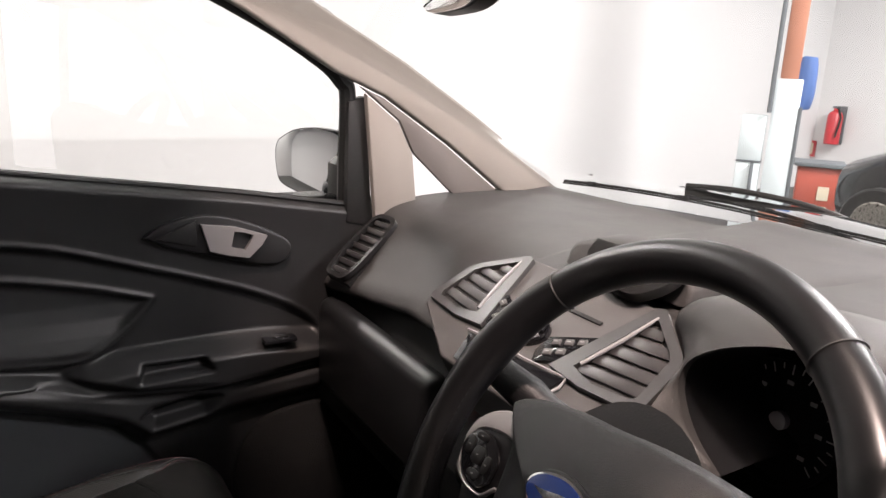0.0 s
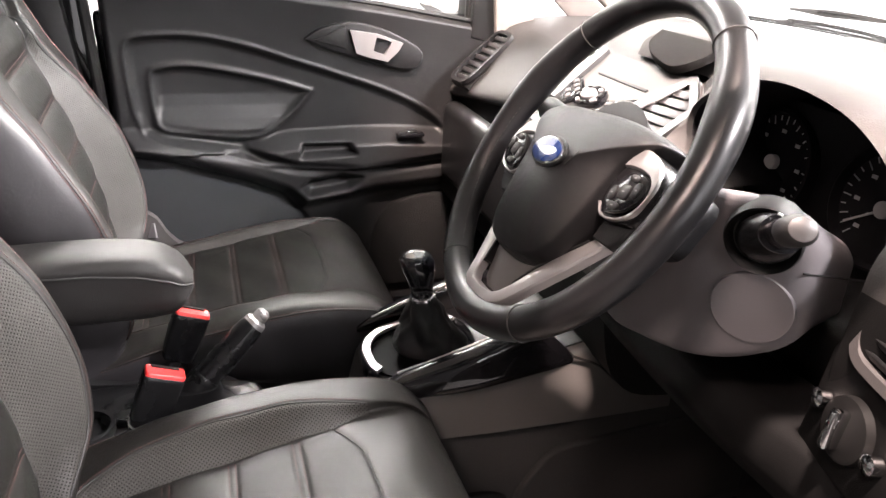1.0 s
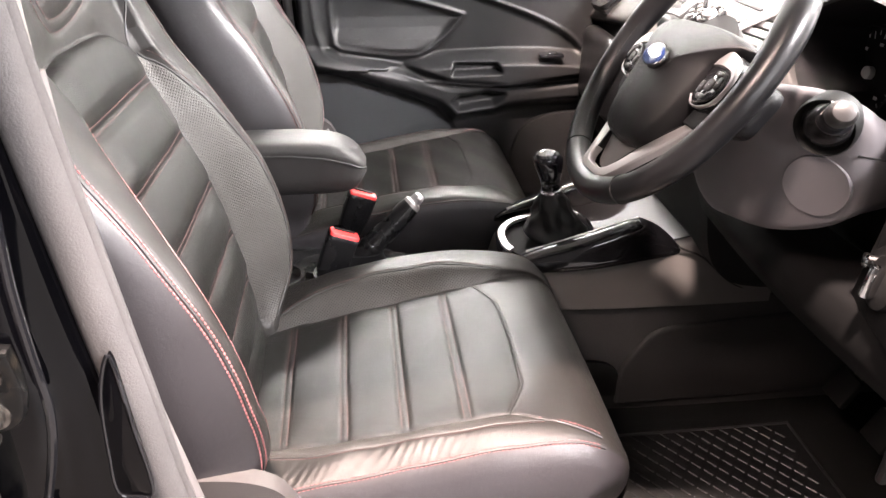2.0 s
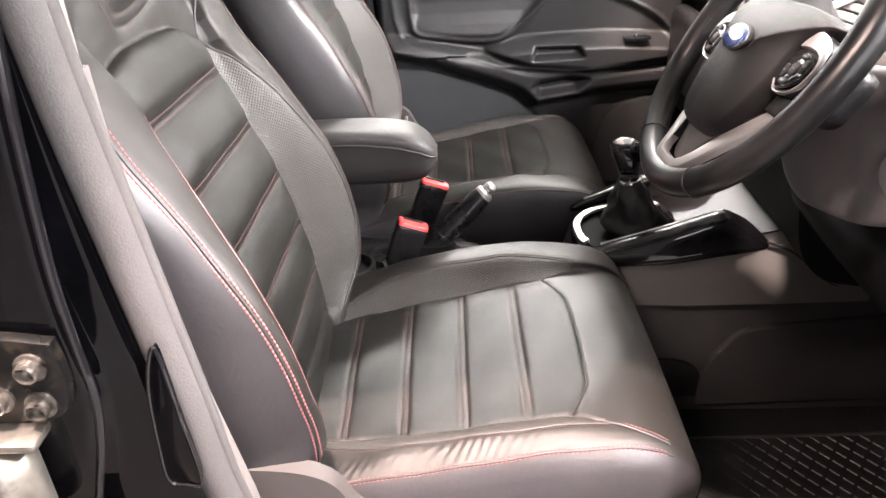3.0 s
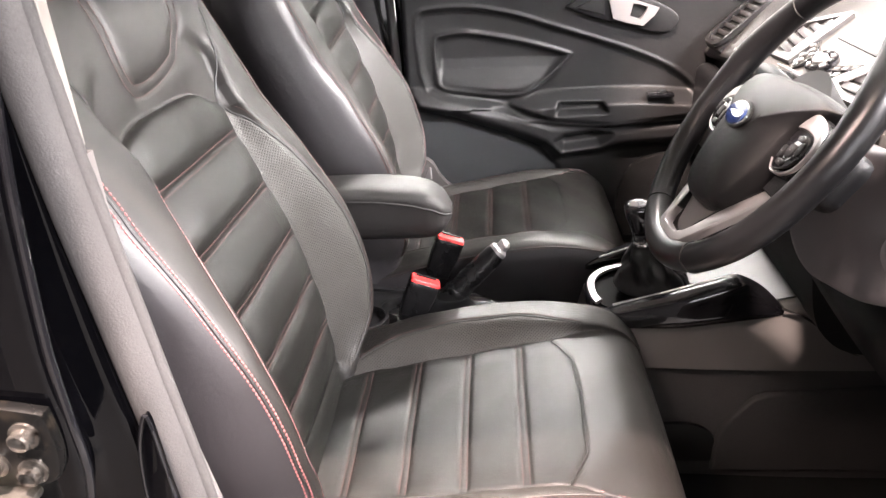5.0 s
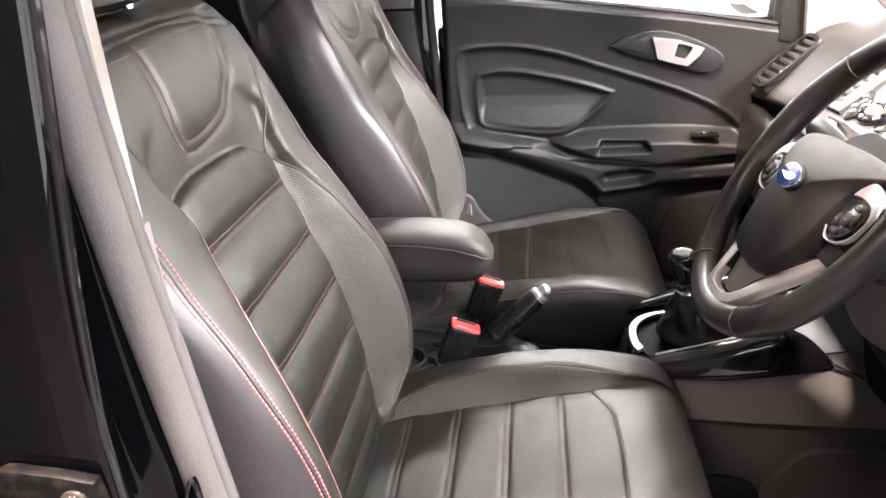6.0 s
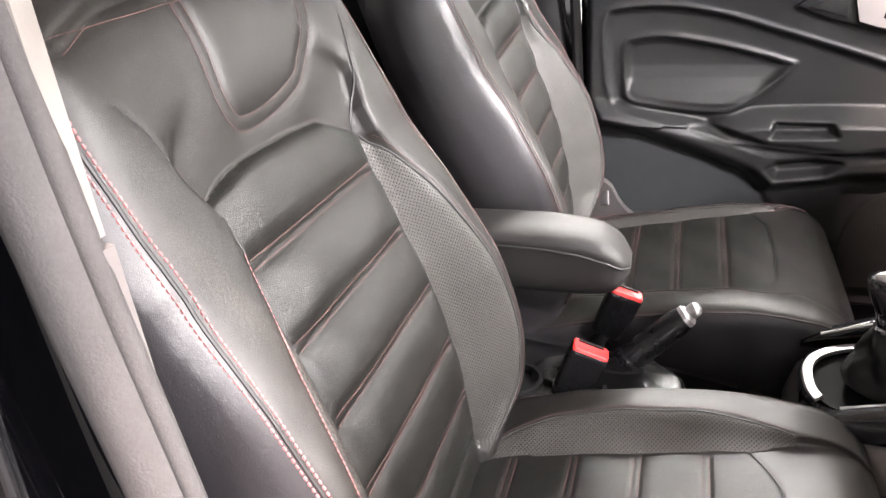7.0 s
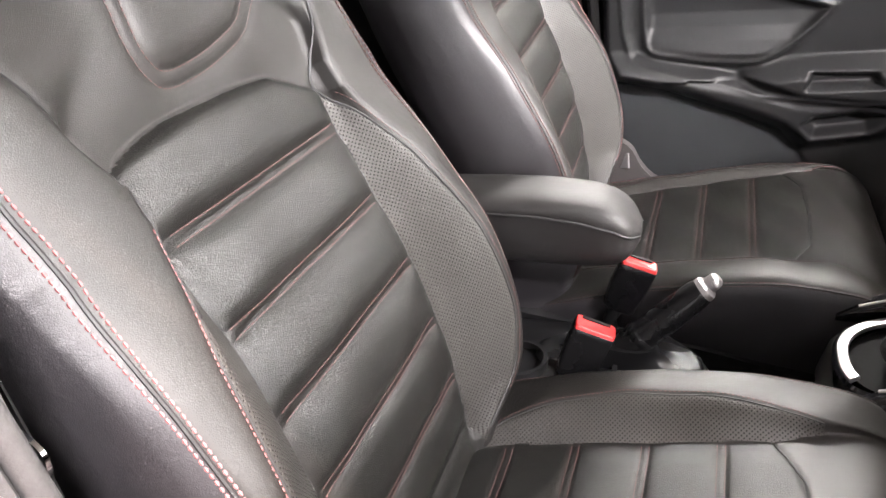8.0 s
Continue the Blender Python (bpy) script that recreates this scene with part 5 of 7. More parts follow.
def column():
    col = thing("steering_column", (0.40, 0.66, 0.98), "grey plastic steering column shroud with indicator stalk", "steering column")
    poly = smooth_line([(0.275, 1.066), (0.345, 1.090), (0.42, 1.098), (0.475, 1.106), (0.508, 1.100), (0.524, 1.072), (0.522, 1.035), (0.518, 1.00), (0.512, 0.968), (0.480, 0.936), (0.425, 0.910), (0.36, 0.893), (0.30, 0.885), (0.262, 0.92), (0.252, 1.02), (0.275, 1.066)], 72)[:-1]
    face_y = lambda x, z: 0.632 + 0.40 * (math.sqrt((x - 0.445) ** 2 + 0.0009) + (x - 0.445)) - 0.20 * (z - 1.0) - 0.10 * max(0, 0.40 - x)
    rings = []
    for off, k in ((0.0, 0.20), (0.0, 0.45), (0.0, 0.70), (0.0, 0.86), (0.0012, 0.925), (0.005, 0.965), (0.011, 0.985), (0.020, 0.982), (0.045, 0.905), (0.075, 0.805), (0.14, 0.62)):
        pts = [(0.40 + (x - 0.40) * k, 1.0 + (z - 1.0) * k) for x, z in poly]
        rings.append([(x, face_y(x, z) + off, z - 0.15 * max(0, off - 0.03)) for x, z in pts])
    part("shroud", loft(rings), SHROUD, col, "grey plastic shroud", sharp=60)
    # parting line between the upper and lower shells
    part("shell_gap", tube([(0.5205, 0.690 + 0.02 * t, 1.045 - 0.004 * t) for t in np.linspace(0, 6, 10)], 0.0012, 6), RUBBER, col)
    # indicator stalk towards the open door, in a round boot
    out = Vector((0.64, -0.77, 0.12)).normalized()
    boot_at = Vector((0.5005, 0.657, 1.072))
    bm = basis(boot_at, (0.77, 0.64, 0.0), (0.0, -0.18, 1.0))
    boot = part("stalk_boot", turned(loft([[(x, y, z) for x, y in oval(r, r, 40)] for z, r in ((-0.02, 0.033), (0.003, 0.033), (0.0055, 0.0315), (0.003, 0.0285), (-0.004, 0.026))]), bm), RUBBER, col, "black ribbed stalk boot")
    base, tip = boot_at - out * 0.004, Vector((0.574, 0.620, 1.114))
    line = [base + (tip - base) * t for t in (0, 0.18, 0.34, 0.44, 0.50, 0.62, 0.80, 0.93, 0.985, 1.0)]
    stalk = part("indicator_stalk", tube(line, [0.0250, 0.0240, 0.0205, 0.0165, 0.0140, 0.0135, 0.0135, 0.0130, 0.0100, 0.005], 24, flat=0.86), SATIN_BLACK, col, "black indicator stalk")
    part("stalk_ring", tube([base + (tip - base) * t for t in (0.445, 0.465, 0.485)], [0.0178, 0.0182, 0.0178], 22, flat=0.86), GLOSS, stalk)
    part("stalk_cap", tube([base + (tip - base) * t for t in (0.70, 0.78, 0.93, 1.0, 1.02)], [0.0140, 0.0146, 0.0140, 0.0105, 0.004], 22, flat=0.86), VENT_GREY, stalk, "grey twist-ring stalk end")
    for o in (-0.45, 0.5):
        q = base + (tip - base) * 0.60 + Vector((o * 0.012, o * 0.010, 0.014))
        part("stalk_mark", box(q.x, q.y, q.z, 0.005, 0.002, 0.002, 0.0005), WHITE_MARK, stalk)
    other, far = Vector((0.25, 0.655, 1.06)), Vector((0.125, 0.618, 1.105))
    part("wiper_stalk", tube([other + (far - other) * t for t in (0, 0.2, 0.45, 0.6, 0.9, 1.0)], [0.020, 0.016, 0.015, 0.018, 0.015, 0.008], 16), PLASTIC, col, "black wiper stalk")
    # round cover below the stalk
    part("round_cover", turned(loft([[(x, y, z) for x, y in oval(r, r, 48)] for z, r in ((-0.02, 0.0372), (0.0012, 0.0372), (0.0024, 0.0362), (0.0026, 0.002))]),
         basis((0.4905, 0.672, 0.9985), (0.77, 0.62, 0.0), (0.0, -0.17, 1.0))), SHROUD, col, "round grey plastic cap")
    return col


column()


def door_driver():
    """The driver's door, swung open ahead of the pillar."""
    door = thing("car_door", (0.80, 0.86, 0.40), "open black driver's door with dark trim inside", "car door")
    m = basis((0.80, 0.87, 0), (0.906, -0.42, 0), (0, 0, 1))
    skin = smooth_line([(0.0, 0.45), (0.0, 0.80), (0.02, 1.08), (0.45, 1.10), (0.93, 1.14), (0.96, 0.90), (0.94, 0.60), (0.90, 0.45)], 50)
    part("door_skin", plate(skin, -0.03, m, 0), PAINT, door)
    part("door_trim", plate([(0.02 + x * 0.96, 0.45 + (z - 0.45) * 0.97) for x, z in skin], 0.06, m, 0.015, 3), PLASTIC_SOFT, door)
    part("armrest", turned(box(0.45, 0.80, 0.09, 0.50, 0.06, 0.07, 0.015), m), PLASTIC, door)
    part("pull_handle", turned(box(0.25, 1.0, 0.066, 0.11, 0.05, 0.012, 0.004), m), SILVER, door)
    frame_line = [(0.02, 1.08), (0.10, 1.18), (0.28, 1.38), (0.50, 1.51), (0.75, 1.55), (0.88, 1.53), (0.93, 1.12)]
    part("window_frame", turned(tube([(x, z, 0) for x, z in smooth_line(frame_line, 40)], 0.02, 10), m), PAINT, door)
    pane = part("window_pane", plate(smooth_line(frame_line, 40), 0.004, m, 0), GLASS, door)
    pane.visible_shadow = False
    part("hinge", box(0.80, 0.885, 0.62, 0.05, 0.05, 0.07, 0.006), PAINT, door)
    part("hinge", box(0.80, 0.885, 0.95, 0.05, 0.05, 0.07, 0.006), PAINT, door)
    return door


door_driver()


def door_rear():
    """The rear door behind the pillar, swung open on the hinge beside the seat."""
    door = thing("car_door", (0.80, -0.22, 0.40), "open black rear door with dark trim", "car door")
    m = basis((0.80, -0.24, 0), (0.94, -0.34, 0), (0, 0, 1))
    skin = smooth_line([(0.0, 0.45), (0.0, 0.80), (0.01, 1.10), (0.45, 1.13), (0.86, 1.16), (0.88, 0.90), (0.80, 0.60), (0.74, 0.45)], 50)
    part("door_skin", plate(skin, -0.03, m, 0), PAINT, door)
    part("door_trim", plate([(0.02 + x * 0.96, 0.45 + (z - 0.45) * 0.97) for x, z in skin], 0.05, m, 0.015, 3), PLASTIC_SOFT, door)
    frame_line = [(0.01, 1.10), (0.02, 1.50), (0.30, 1.55), (0.60, 1.54), (0.80, 1.45), (0.86, 1.15)]
    part("window_frame", turned(tube([(x, z, 0) for x, z in smooth_line(frame_line, 40)], 0.02, 10), m), PAINT, door)
    pane = part("window_pane", plate(smooth_line(frame_line, 40), 0.004, m, 0), GLASS, door)
    pane.visible_shadow = False


door_rear()


# ---- dashboard ----
GAITER = material("black gaiter leather", rgb(0.004, 0.004, 0.004), 0.42, spec=0.3, vary=0.3, bump=0.2, bump_scale=500, cells=True)
KNEE = material("dark knee panel plastic", rgb(0.0045, 0.0045, 0.0046), 0.6, spec=0.12, vary=0.1, bump=0.3, bump_scale=700)
TUNNEL = material("dark tunnel lining", rgb(0.034, 0.0325, 0.0325), 0.7, spec=0.3, vary=0.2, bump=0.4, bump_scale=600, grain=0.2)
CONSOLE_GREY = material("taupe console plastic", rgb(0.088, 0.083, 0.080), 0.52, spec=0.35, vary=0.1, bump=0.3, bump_scale=700)
SIDE = [(1.285, 1.00), (1.285, 1.118), (1.20, 1.123), (1.05, 1.122), (0.93, 1.112), (0.85, 1.085), (0.785, 1.040), (0.757, 1.008), (0.765, 0.992), (0.785, 0.985), (0.770, 0.950), (0.752, 0.90), (0.742, 0.80), (0.757, 0.70), (0.86, 0.66), (1.20, 0.66)]
MIDDLE = [(1.285, 1.00), (1.285, 1.142), (1.20, 1.146), (1.05, 1.140), (0.95, 1.140), (0.88, 1.132), (0.835, 1.120), (0.790, 1.098), (0.765, 1.070), (0.735, 1.020), (0.722, 0.970), (0.722, 0.90), (0.722, 0.80), (0.757, 0.70), (0.86, 0.66), (1.20, 0.66)]
DRIVER = [(1.285, 1.00), (1.285, 1.150), (1.20, 1.157), (1.05, 1.158), (0.97, 1.162), (0.925, 1.163), (0.905, 1.158), (0.900, 1.150), (0.898, 1.140), (0.897, 1.130), (0.890, 1.00), (0.820, 0.965), (0.800, 0.92), (0.900, 0.76), (0.960, 0.70), (1.20, 0.66)]
EDGE = [(1.285, 1.00), (1.285, 1.130), (1.20, 1.142), (1.05, 1.146), (0.92, 1.140), (0.83, 1.132), (0.775, 1.112), (0.745, 1.080), (0.735, 1.06), (0.732, 1.04), (0.728, 1.00), (0.726, 0.95), (0.750, 0.88), (0.900, 0.76), (0.960, 0.70), (1.20, 0.66)]


def rounded(section, n=70):
    return [(v.x, v.y) for v in spline([(y, z, 0) for y, z in section], n)]


def mixed(a, b, t):
    return [(p[0] * (1 - t) + q[0] * t, p[1] * (1 - t) + q[1] * t) for p, q in zip(a, b)]


def dashboard():
    dash = thing("dashboard", (0, 1.0, 0.66), "grey moulded dashboard with black lower half, vents and radio", "dashboard")
    stations = [(-0.640, SIDE), (-0.625, SIDE), (-0.30, SIDE), (-0.17, SIDE), (-0.13, mixed(SIDE, MIDDLE, 0.5)), (-0.10, MIDDLE), (0.0, MIDDLE), (0.14, MIDDLE), (0.182, MIDDLE), (0.198, mixed(MIDDLE, DRIVER, 0.5)), (0.210, DRIVER),
                (0.345, DRIVER), (0.505, DRIVER), (0.520, mixed(DRIVER, EDGE, 0.6)), (0.545, EDGE), (0.60, EDGE), (0.645, EDGE), (0.655, EDGE)]
    rings = []
    for x, sec in stations:
        k = 1 - (x / 0.66) ** 2
        pts = []
        for y, z in rounded(sec):
            ends = 0.012 if abs(x) > 0.65 else 0
            drop = 0.05 * max(0.0, min(1.0, (-x - 0.30) / 0.33)) * max(0.0, min(1.0, (1.10 - z) / 0.06)) * (z > 0.93)
            z -= drop
            pts.append((x, y + (0.05 * k if y > 1.2 else 0) + ends, z - ends))
        rings.append(pts)
    V, F = loft(rings, caps=False, closed=False)
    V = np.array(V)
    F = np.array(F)[:, ::-1]
    n = len(rings[0])
    cx = V[F][:, :, 0].mean(1)
    col = F[:, 0] % n
    cut_side = int(n * 7.7 / 15)
    cut_drv = int(n * 7.4 / 15)
    pad = np.where(cx < -0.13, col < cut_side, np.where(cx < 0.185, col < int(n * 11.5 / 15), np.where(cx < 0.53, col < cut_drv, col < int(n * 9.2 / 15))))
    part("dash_pad", only(V, F, pad), DASH, dash, "soft grey grained dash top", sharp=50)
    part("lower_dash", only(V, F, ~pad), KNEE, dash, "black plastic lower dash", sharp=50)
    part("end_cap", box(0.652, 0.98, 0.90, 0.012, 0.50, 0.40, 0.004), PLASTIC, dash)
    # instrument cluster
    cl = part("instrument_panel", box(0.355, 0.880, 1.062, 0.32, 0.02, 0.15, 0.006), DIAL, dash, "unlit instrument panel")
    face = lambda x, z, y: basis((x, y, z), (1, 0, 0), (0, 0.12, 1))
    for x in (0.275, 0.440):
        d = part("dial", turned(loft([[(u, v, w) for u, v in oval(r, r, 48)] for w, r in ((0.0, 0.064), (0.016, 0.064), (0.018, 0.061), (0.006, 0.058), (0.005, 0.001))]), face(x, 1.060, 0.868)), DIAL, cl, "round dark dial")
        ticks = []
        for k in range(25):
            a = radians(225 - k * 270 / 24)
            r0 = 0.050 if k % 2 else 0.046
            ticks.append(box((r0 + 0.056) / 2 * math.cos(a), (r0 + 0.056) / 2 * math.sin(a), 0.0062, 0.056 - r0, 0.0012, 0.0008, 0, m=pose(0, 0, 0, 0, 0, math.degrees(a))))
        part("scale_mark", turned(joined(*ticks), face(x, 1.060, 0.868)), DIM_MARK, d, "white scale marks")
        bars = []
        for k in range(0, 25, 4):
            a = radians(225 - k * 270 / 24)
            bars.append(box(0.038 * math.cos(a), 0.038 * math.sin(a), 0.0062, 0.007, 0.004, 0.0006, 0))
        part("scale_number", turned(joined(*bars), face(x, 1.060, 0.868)), DIM_MARK, d, kind="stuff")
        a = radians(214)
        part("needle", turned(box(0.022 * math.cos(a), 0.022 * math.sin(a), 0.011, 0.052, 0.0024, 0.002, 0.0006, m=pose(0, 0, 0, 0, 0, 214)), face(x, 1.060, 0.868)), DIM_MARK, d, "pale needle")
        part("needle_hub", turned(loft([[(u, v, w) for u, v in oval(r, r, 20)] for w, r in ((0.006, 0.009), (0.014, 0.009), (0.016, 0.006))]), face(x, 1.060, 0.868)), DIM_MARK, d)
    # one grey cowl round the instruments: lip of the opening, crown, and foot on the panel and the dash top
    lip = [(0.292, 0.752, 1.036), (0.263, 0.756, 1.054), (0.244, 0.759, 1.074), (0.234, 0.760, 1.098), (0.239, 0.761, 1.122), (0.262, 0.761, 1.142), (0.296, 0.759, 1.159), (0.336, 0.757, 1.172), (0.380, 0.755, 1.177), (0.424, 0.756, 1.173), (0.462, 0.758, 1.163), (0.491, 0.761, 1.147), (0.511, 0.764, 1.128), (0.521, 0.768, 1.102), (0.523, 0.772, 1.062)]
    foot = [(0.262, 0.722, 1.000), (0.238, 0.718, 1.035), (0.224, 0.722, 1.070), (0.219, 0.748, 1.090), (0.214, 0.782, 1.106), (0.186, 0.812, 1.124), (0.158, 0.838, 1.140), (0.180, 0.875, 1.158), (0.270, 0.925, 1.161), (0.380, 0.940, 1.161), (0.470, 0.925, 1.160), (0.525, 0.885, 1.147), (0.552, 0.840, 1.120), (0.556, 0.810, 1.085), (0.556, 0.800, 1.040)]
    lip, foot = spline(lip, 64), spline(foot, 64)
    rings = []
    for k, (a, b) in enumerate(zip(lip, foot)):
        t = k / 63
        crown = 0.017 * math.exp(-((t - 0.60) / 0.20) ** 2)
        at = lambda u, up=0.0: tuple(a + (b - a) * u + Vector((0, 0, up)))
        deep = Vector((0.37 + (a.x - 0.37) * 0.92, 0.872, 1.085 + (a.z - 1.085) * 0.82))
        rings.append([tuple(deep), tuple(a + (deep - a) * 0.06), tuple(a + Vector((0, -0.0015, 0.0012))), at(0.05, 0.0030 + crown * 0.25), at(0.14, 0.0040 + crown * 0.55), at(0.30, 0.003 + crown * 0.90), at(0.50, 0.002 + crown), at(0.72, 0.001 + crown * 0.75), at(0.90, crown * 0.30), at(1.0, -0.002), at(1.03, -0.012)])
    V, F = loft(rings, caps=False, closed=False)
    V, F = np.array(V), np.array(F)
    inner = (F % 11).min(1) < 1
    inner &= (F % 11).max(1) < 2
    part("instrument_cowl", only(V, F, ~inner), DASH, dash, "smooth grey instrument cowl", sharp=60)
    part("cowl_lining", only(V, F, inner), DIAL, dash, "matt black lining of the cowl", sharp=60)
    # centre stack: a sloping panel with radio, keys and two corner vents
    M = basis((0.0325, 0.786, 1.111), (1, 0, 0), (0, 0.863, 0.505))
    up = lambda h: M @ Matrix.Translation((0, 0, h))
    face = [(-0.118, 0.050), (0.118, 0.050), (0.188, -0.004), (0.197, -0.086), (0.080, -0.138), (-0.080, -0.138), (-0.197, -0.086), (-0.188, -0.004)]
    radio = part("radio", plate(face, 0.085, up(-0.088), 0.004, 3), RADIO, dash, "grey sloping radio panel")
    part("disc_slot", turned(box(-0.001, 0.0, -0.0026, 0.131, 0.0055, 0.003, 0.0008), M), RUBBER, radio, "black disc slot")
    dial = part("radio_knob", turned(loft([[(x - 0.008, y - 0.050, z) for x, y in oval(r * 1.40, r, 40)] for z, r in ((-0.003, 0.0235), (0.003, 0.0232), (0.0045, 0.0215), (0.0025, 0.0195))]), M), GLOSS, radio, "oval key ring")
    part("knob_centre", turned(loft([[(x - 0.008, y - 0.050, z) for x, y in oval(r * 1.35, r, 32)] for z, r in ((0.001, 0.0115), (0.008, 0.0110), (0.010, 0.0085))]), M), KEY_SILVER, dial, "silver centre key")
    for k in range(8):
        a = 2 * math.pi * (k + 0.5) / 8
        part("radio_key", turned(box(-0.008 + 0.0235 * math.cos(a), -0.050 + 0.0165 * math.sin(a), 0.0042, 0.0095, 0.0062, 0.004, 0.0014, m=pose(0, 0, 0, 0, 0, math.degrees(a) + 90)), M), KEY_SILVER if k % 2 else PLASTIC, dial)
    for s in (-1, 1):
        flip = lambda o: [(s * x, y) for x, y in o][::s]
        bank = part("key_bank", plate(flip([(0.030, -0.046), (0.082, -0.020), (0.092, -0.030), (0.076, -0.066), (0.040, -0.084), (0.030, -0.070)]), 0.004, up(-0.002), 0.0012), GLOSS, radio, "dark key bank")
        for x, y in ((0.046, -0.050), (0.060, -0.043), (0.074, -0.036), (0.048, -0.066), (0.062, -0.058)):
            part("radio_key", turned(box(s * x, y, 0.0028, 0.0105, 0.0090, 0.0035, 0.0012, m=pose(0, 0, 0, 0, 0, s * 26)), M), RADIO, bank)
            part("key_mark", turned(box(s * x, y, 0.0048, 0.0045, 0.0011, 0.0006, 0, m=pose(0, 0, 0, 0, 0, s * 26)), M), DIM_MARK, bank)
    pocket = part("lower_display", plate([(-0.072, -0.094), (-0.03, -0.089), (0.03, -0.089), (0.094, -0.084), (0.086, -0.118), (0.055, -0.131), (-0.055, -0.131)], 0.003, up(-0.002), 0.001), GLOSS, radio, "dark gloss pocket")
    part("pocket_edge", tube([M @ Vector((x, y, 0.0018)) for x, y in ((-0.078, -0.091), (-0.03, -0.0865), (0.03, -0.0865), (0.097, -0.0815), (0.100, -0.094), (0.096, -0.108))], 0.0016, 6), KEY_SILVER, pocket)
    for s in (-1, 1):
        flip = lambda o: [(s * x, y) for x, y in o][::s]
        outer = [(0.108, 0.044), (0.119, 0.047), (0.180, 0.002), (0.189, -0.010), (0.194, -0.070), (0.188, -0.079), (0.118, -0.084), (0.066, -0.079)]
        inner = [(0.117, 0.027), (0.125, 0.029), (0.168, -0.003), (0.174, -0.011), (0.180, -0.062), (0.176, -0.068), (0.128, -0.074), (0.092, -0.066)]
        v = part("air_vent", ring_plate(flip(outer), flip(inner), 0.0075, up(-0.003)), VENT_GREY, dash, "slatted corner air vent")
        part("bright_edge", tube([M @ Vector((s * x, y, 0.0042)) for x, y in ((0.097, -0.060), (0.112, -0.010), (0.121, 0.033))], [0.0020, 0.0026, 0.0014], 8), KEY_SILVER, v)
        part("vent_back", plate(flip(inner), 0.003, up(-0.006), 0), RUBBER, v)
        for k in range(5):
            y = 0.014 - 0.0180 * k
            x0 = 0.117 - 0.025 * (0.027 - y) / 0.093
            x1 = min(0.125 + (0.029 - y) * 1.33, 0.173 + 0.007 * max(0, -0.008 - y) / 0.058)
            part("slat", turned(box(s * (x0 + x1) / 2, y, 0.0002, (x1 - x0) * 0.98, 0.0122, 0.0026, 0.0008, m=pose(0, 0, 0, 10, 0, s * 5)), M), VENT_GREY, v)
    rings = []
    for y, w, h, z in ((0.862, 0.098, 0.030, 1.132), (0.866, 0.104, 0.036, 1.132), (0.92, 0.104, 0.038, 1.134), (1.00, 0.095, 0.030, 1.130), (1.08, 0.07, 0.012, 1.130)):
        rings.append([(0.045 + u, y + v * 0.25, z + 0.006 + max(v, -0.004)) for u, v in oval(w, h, 36, p=3)])
    disp = part("display_hood", loft(rings), DASH, dash, "grey display hood", sharp=60)
    # shade in the display pocket drawn as a matt black plate
    part("display_shade", plate(smooth_line([(-0.040, 0.104), (-0.030, 0.076), (-0.006, 0.058), (0.030, 0.046), (0.078, 0.040), (0.104, 0.068), (0.108, 0.104)], 40), 0.012, basis((0.0325, 0.782, 1.115), (1, 0, 0), (0, 0.863, 0.505)), 0.002), SCUTTLE, disp, "display pocket plate, matt black for its shade")
    # vents: a frame and its blades
    for name, m, w, h, n in (("air_vent", basis((-0.562, 0.806, 1.032), (1.0, 0.12, 0.0), (0.03, 0.15, 0.125)), 0.066, 0.138, 7), ("air_vent", basis((0.605, 0.745, 1.020), (1.0, -0.30, 0.0), (0, 0.2, 1.0)), 0.080, 0.080, 6)):
        m = m @ Matrix.Translation((0, 0, 0.016 if n == 6 else 0.006))
        v = part(name, turned(ring_plate(oval(w / 2 + 0.009, h / 2 + 0.009, 36, p=4), oval(w / 2, h / 2, 36, p=4), 0.010, Matrix.Identity(4)), m), DASH_GREY if n == 6 else PLASTIC, dash, "slatted air vent")
        part("vent_back", turned(box(0, 0, -0.010, w + 0.014, h + 0.014, 0.014, 0), m), RUBBER, v)
        for k in range(n):
            yk = -h / 2 + h * (k + 0.5) / n
            part("slat", turned(box(0, yk, 0.003, w * 0.96, h / n * 0.50, 0.004, 0.0012, m=pose(0, 0, 0, 28, 0, 0)), m), VENT_GREY if n == 7 else PLASTIC, v)
    part("start_button", turned(loft([[(u, v, w) for u, v in oval(r, r, 28)] for w, r in ((-0.01, 0.017), (0.004, 0.017), (0.005, 0.013), (0.003, 0.0125), (0.003, 0.001))]), basis((0.250, 0.712, 1.066), (1, 0, 0), (0, 0.863, 0.505))), CHROME, dash, "chrome-rimmed start button")
    # light switch panel at the door end
    pan = part("switch_panel", turned(box(0, 0, 0, 0.125, 0.11, 0.018, 0.008), basis((0.592, 0.722, 0.926), (1, -0.25, 0), (-0.1, 0.15, 1.0))), KNEE, dash, "light switch panel")
    m = basis((0.591, 0.712, 0.928), (1, -0.25, 0), (-0.1, 0.15, 1.0))
    part("switch_ring", turned(loft([[(x, y, z) for x, y in oval(r, r, 32)] for z, r in ((0.0, 0.030), (0.008, 0.029), (0.009, 0.026))]), m), RUBBER, pan)
    part("rotary_switch", turned(box(0, 0, 0.016, 0.010, 0.040, 0.016, 0.004), m), CHROME, pan, "chrome-edged rotary switch")
    for x, y in ((-0.042, 0.004), (0.040, -0.004)):
        part("dimmer", turned(loft([[(x + u, y + w, z) for u, w in oval(r, r, 18)] for z, r in ((0.0, 0.009), (0.010, 0.009), (0.012, 0.006))]), m), CHROME, pan)
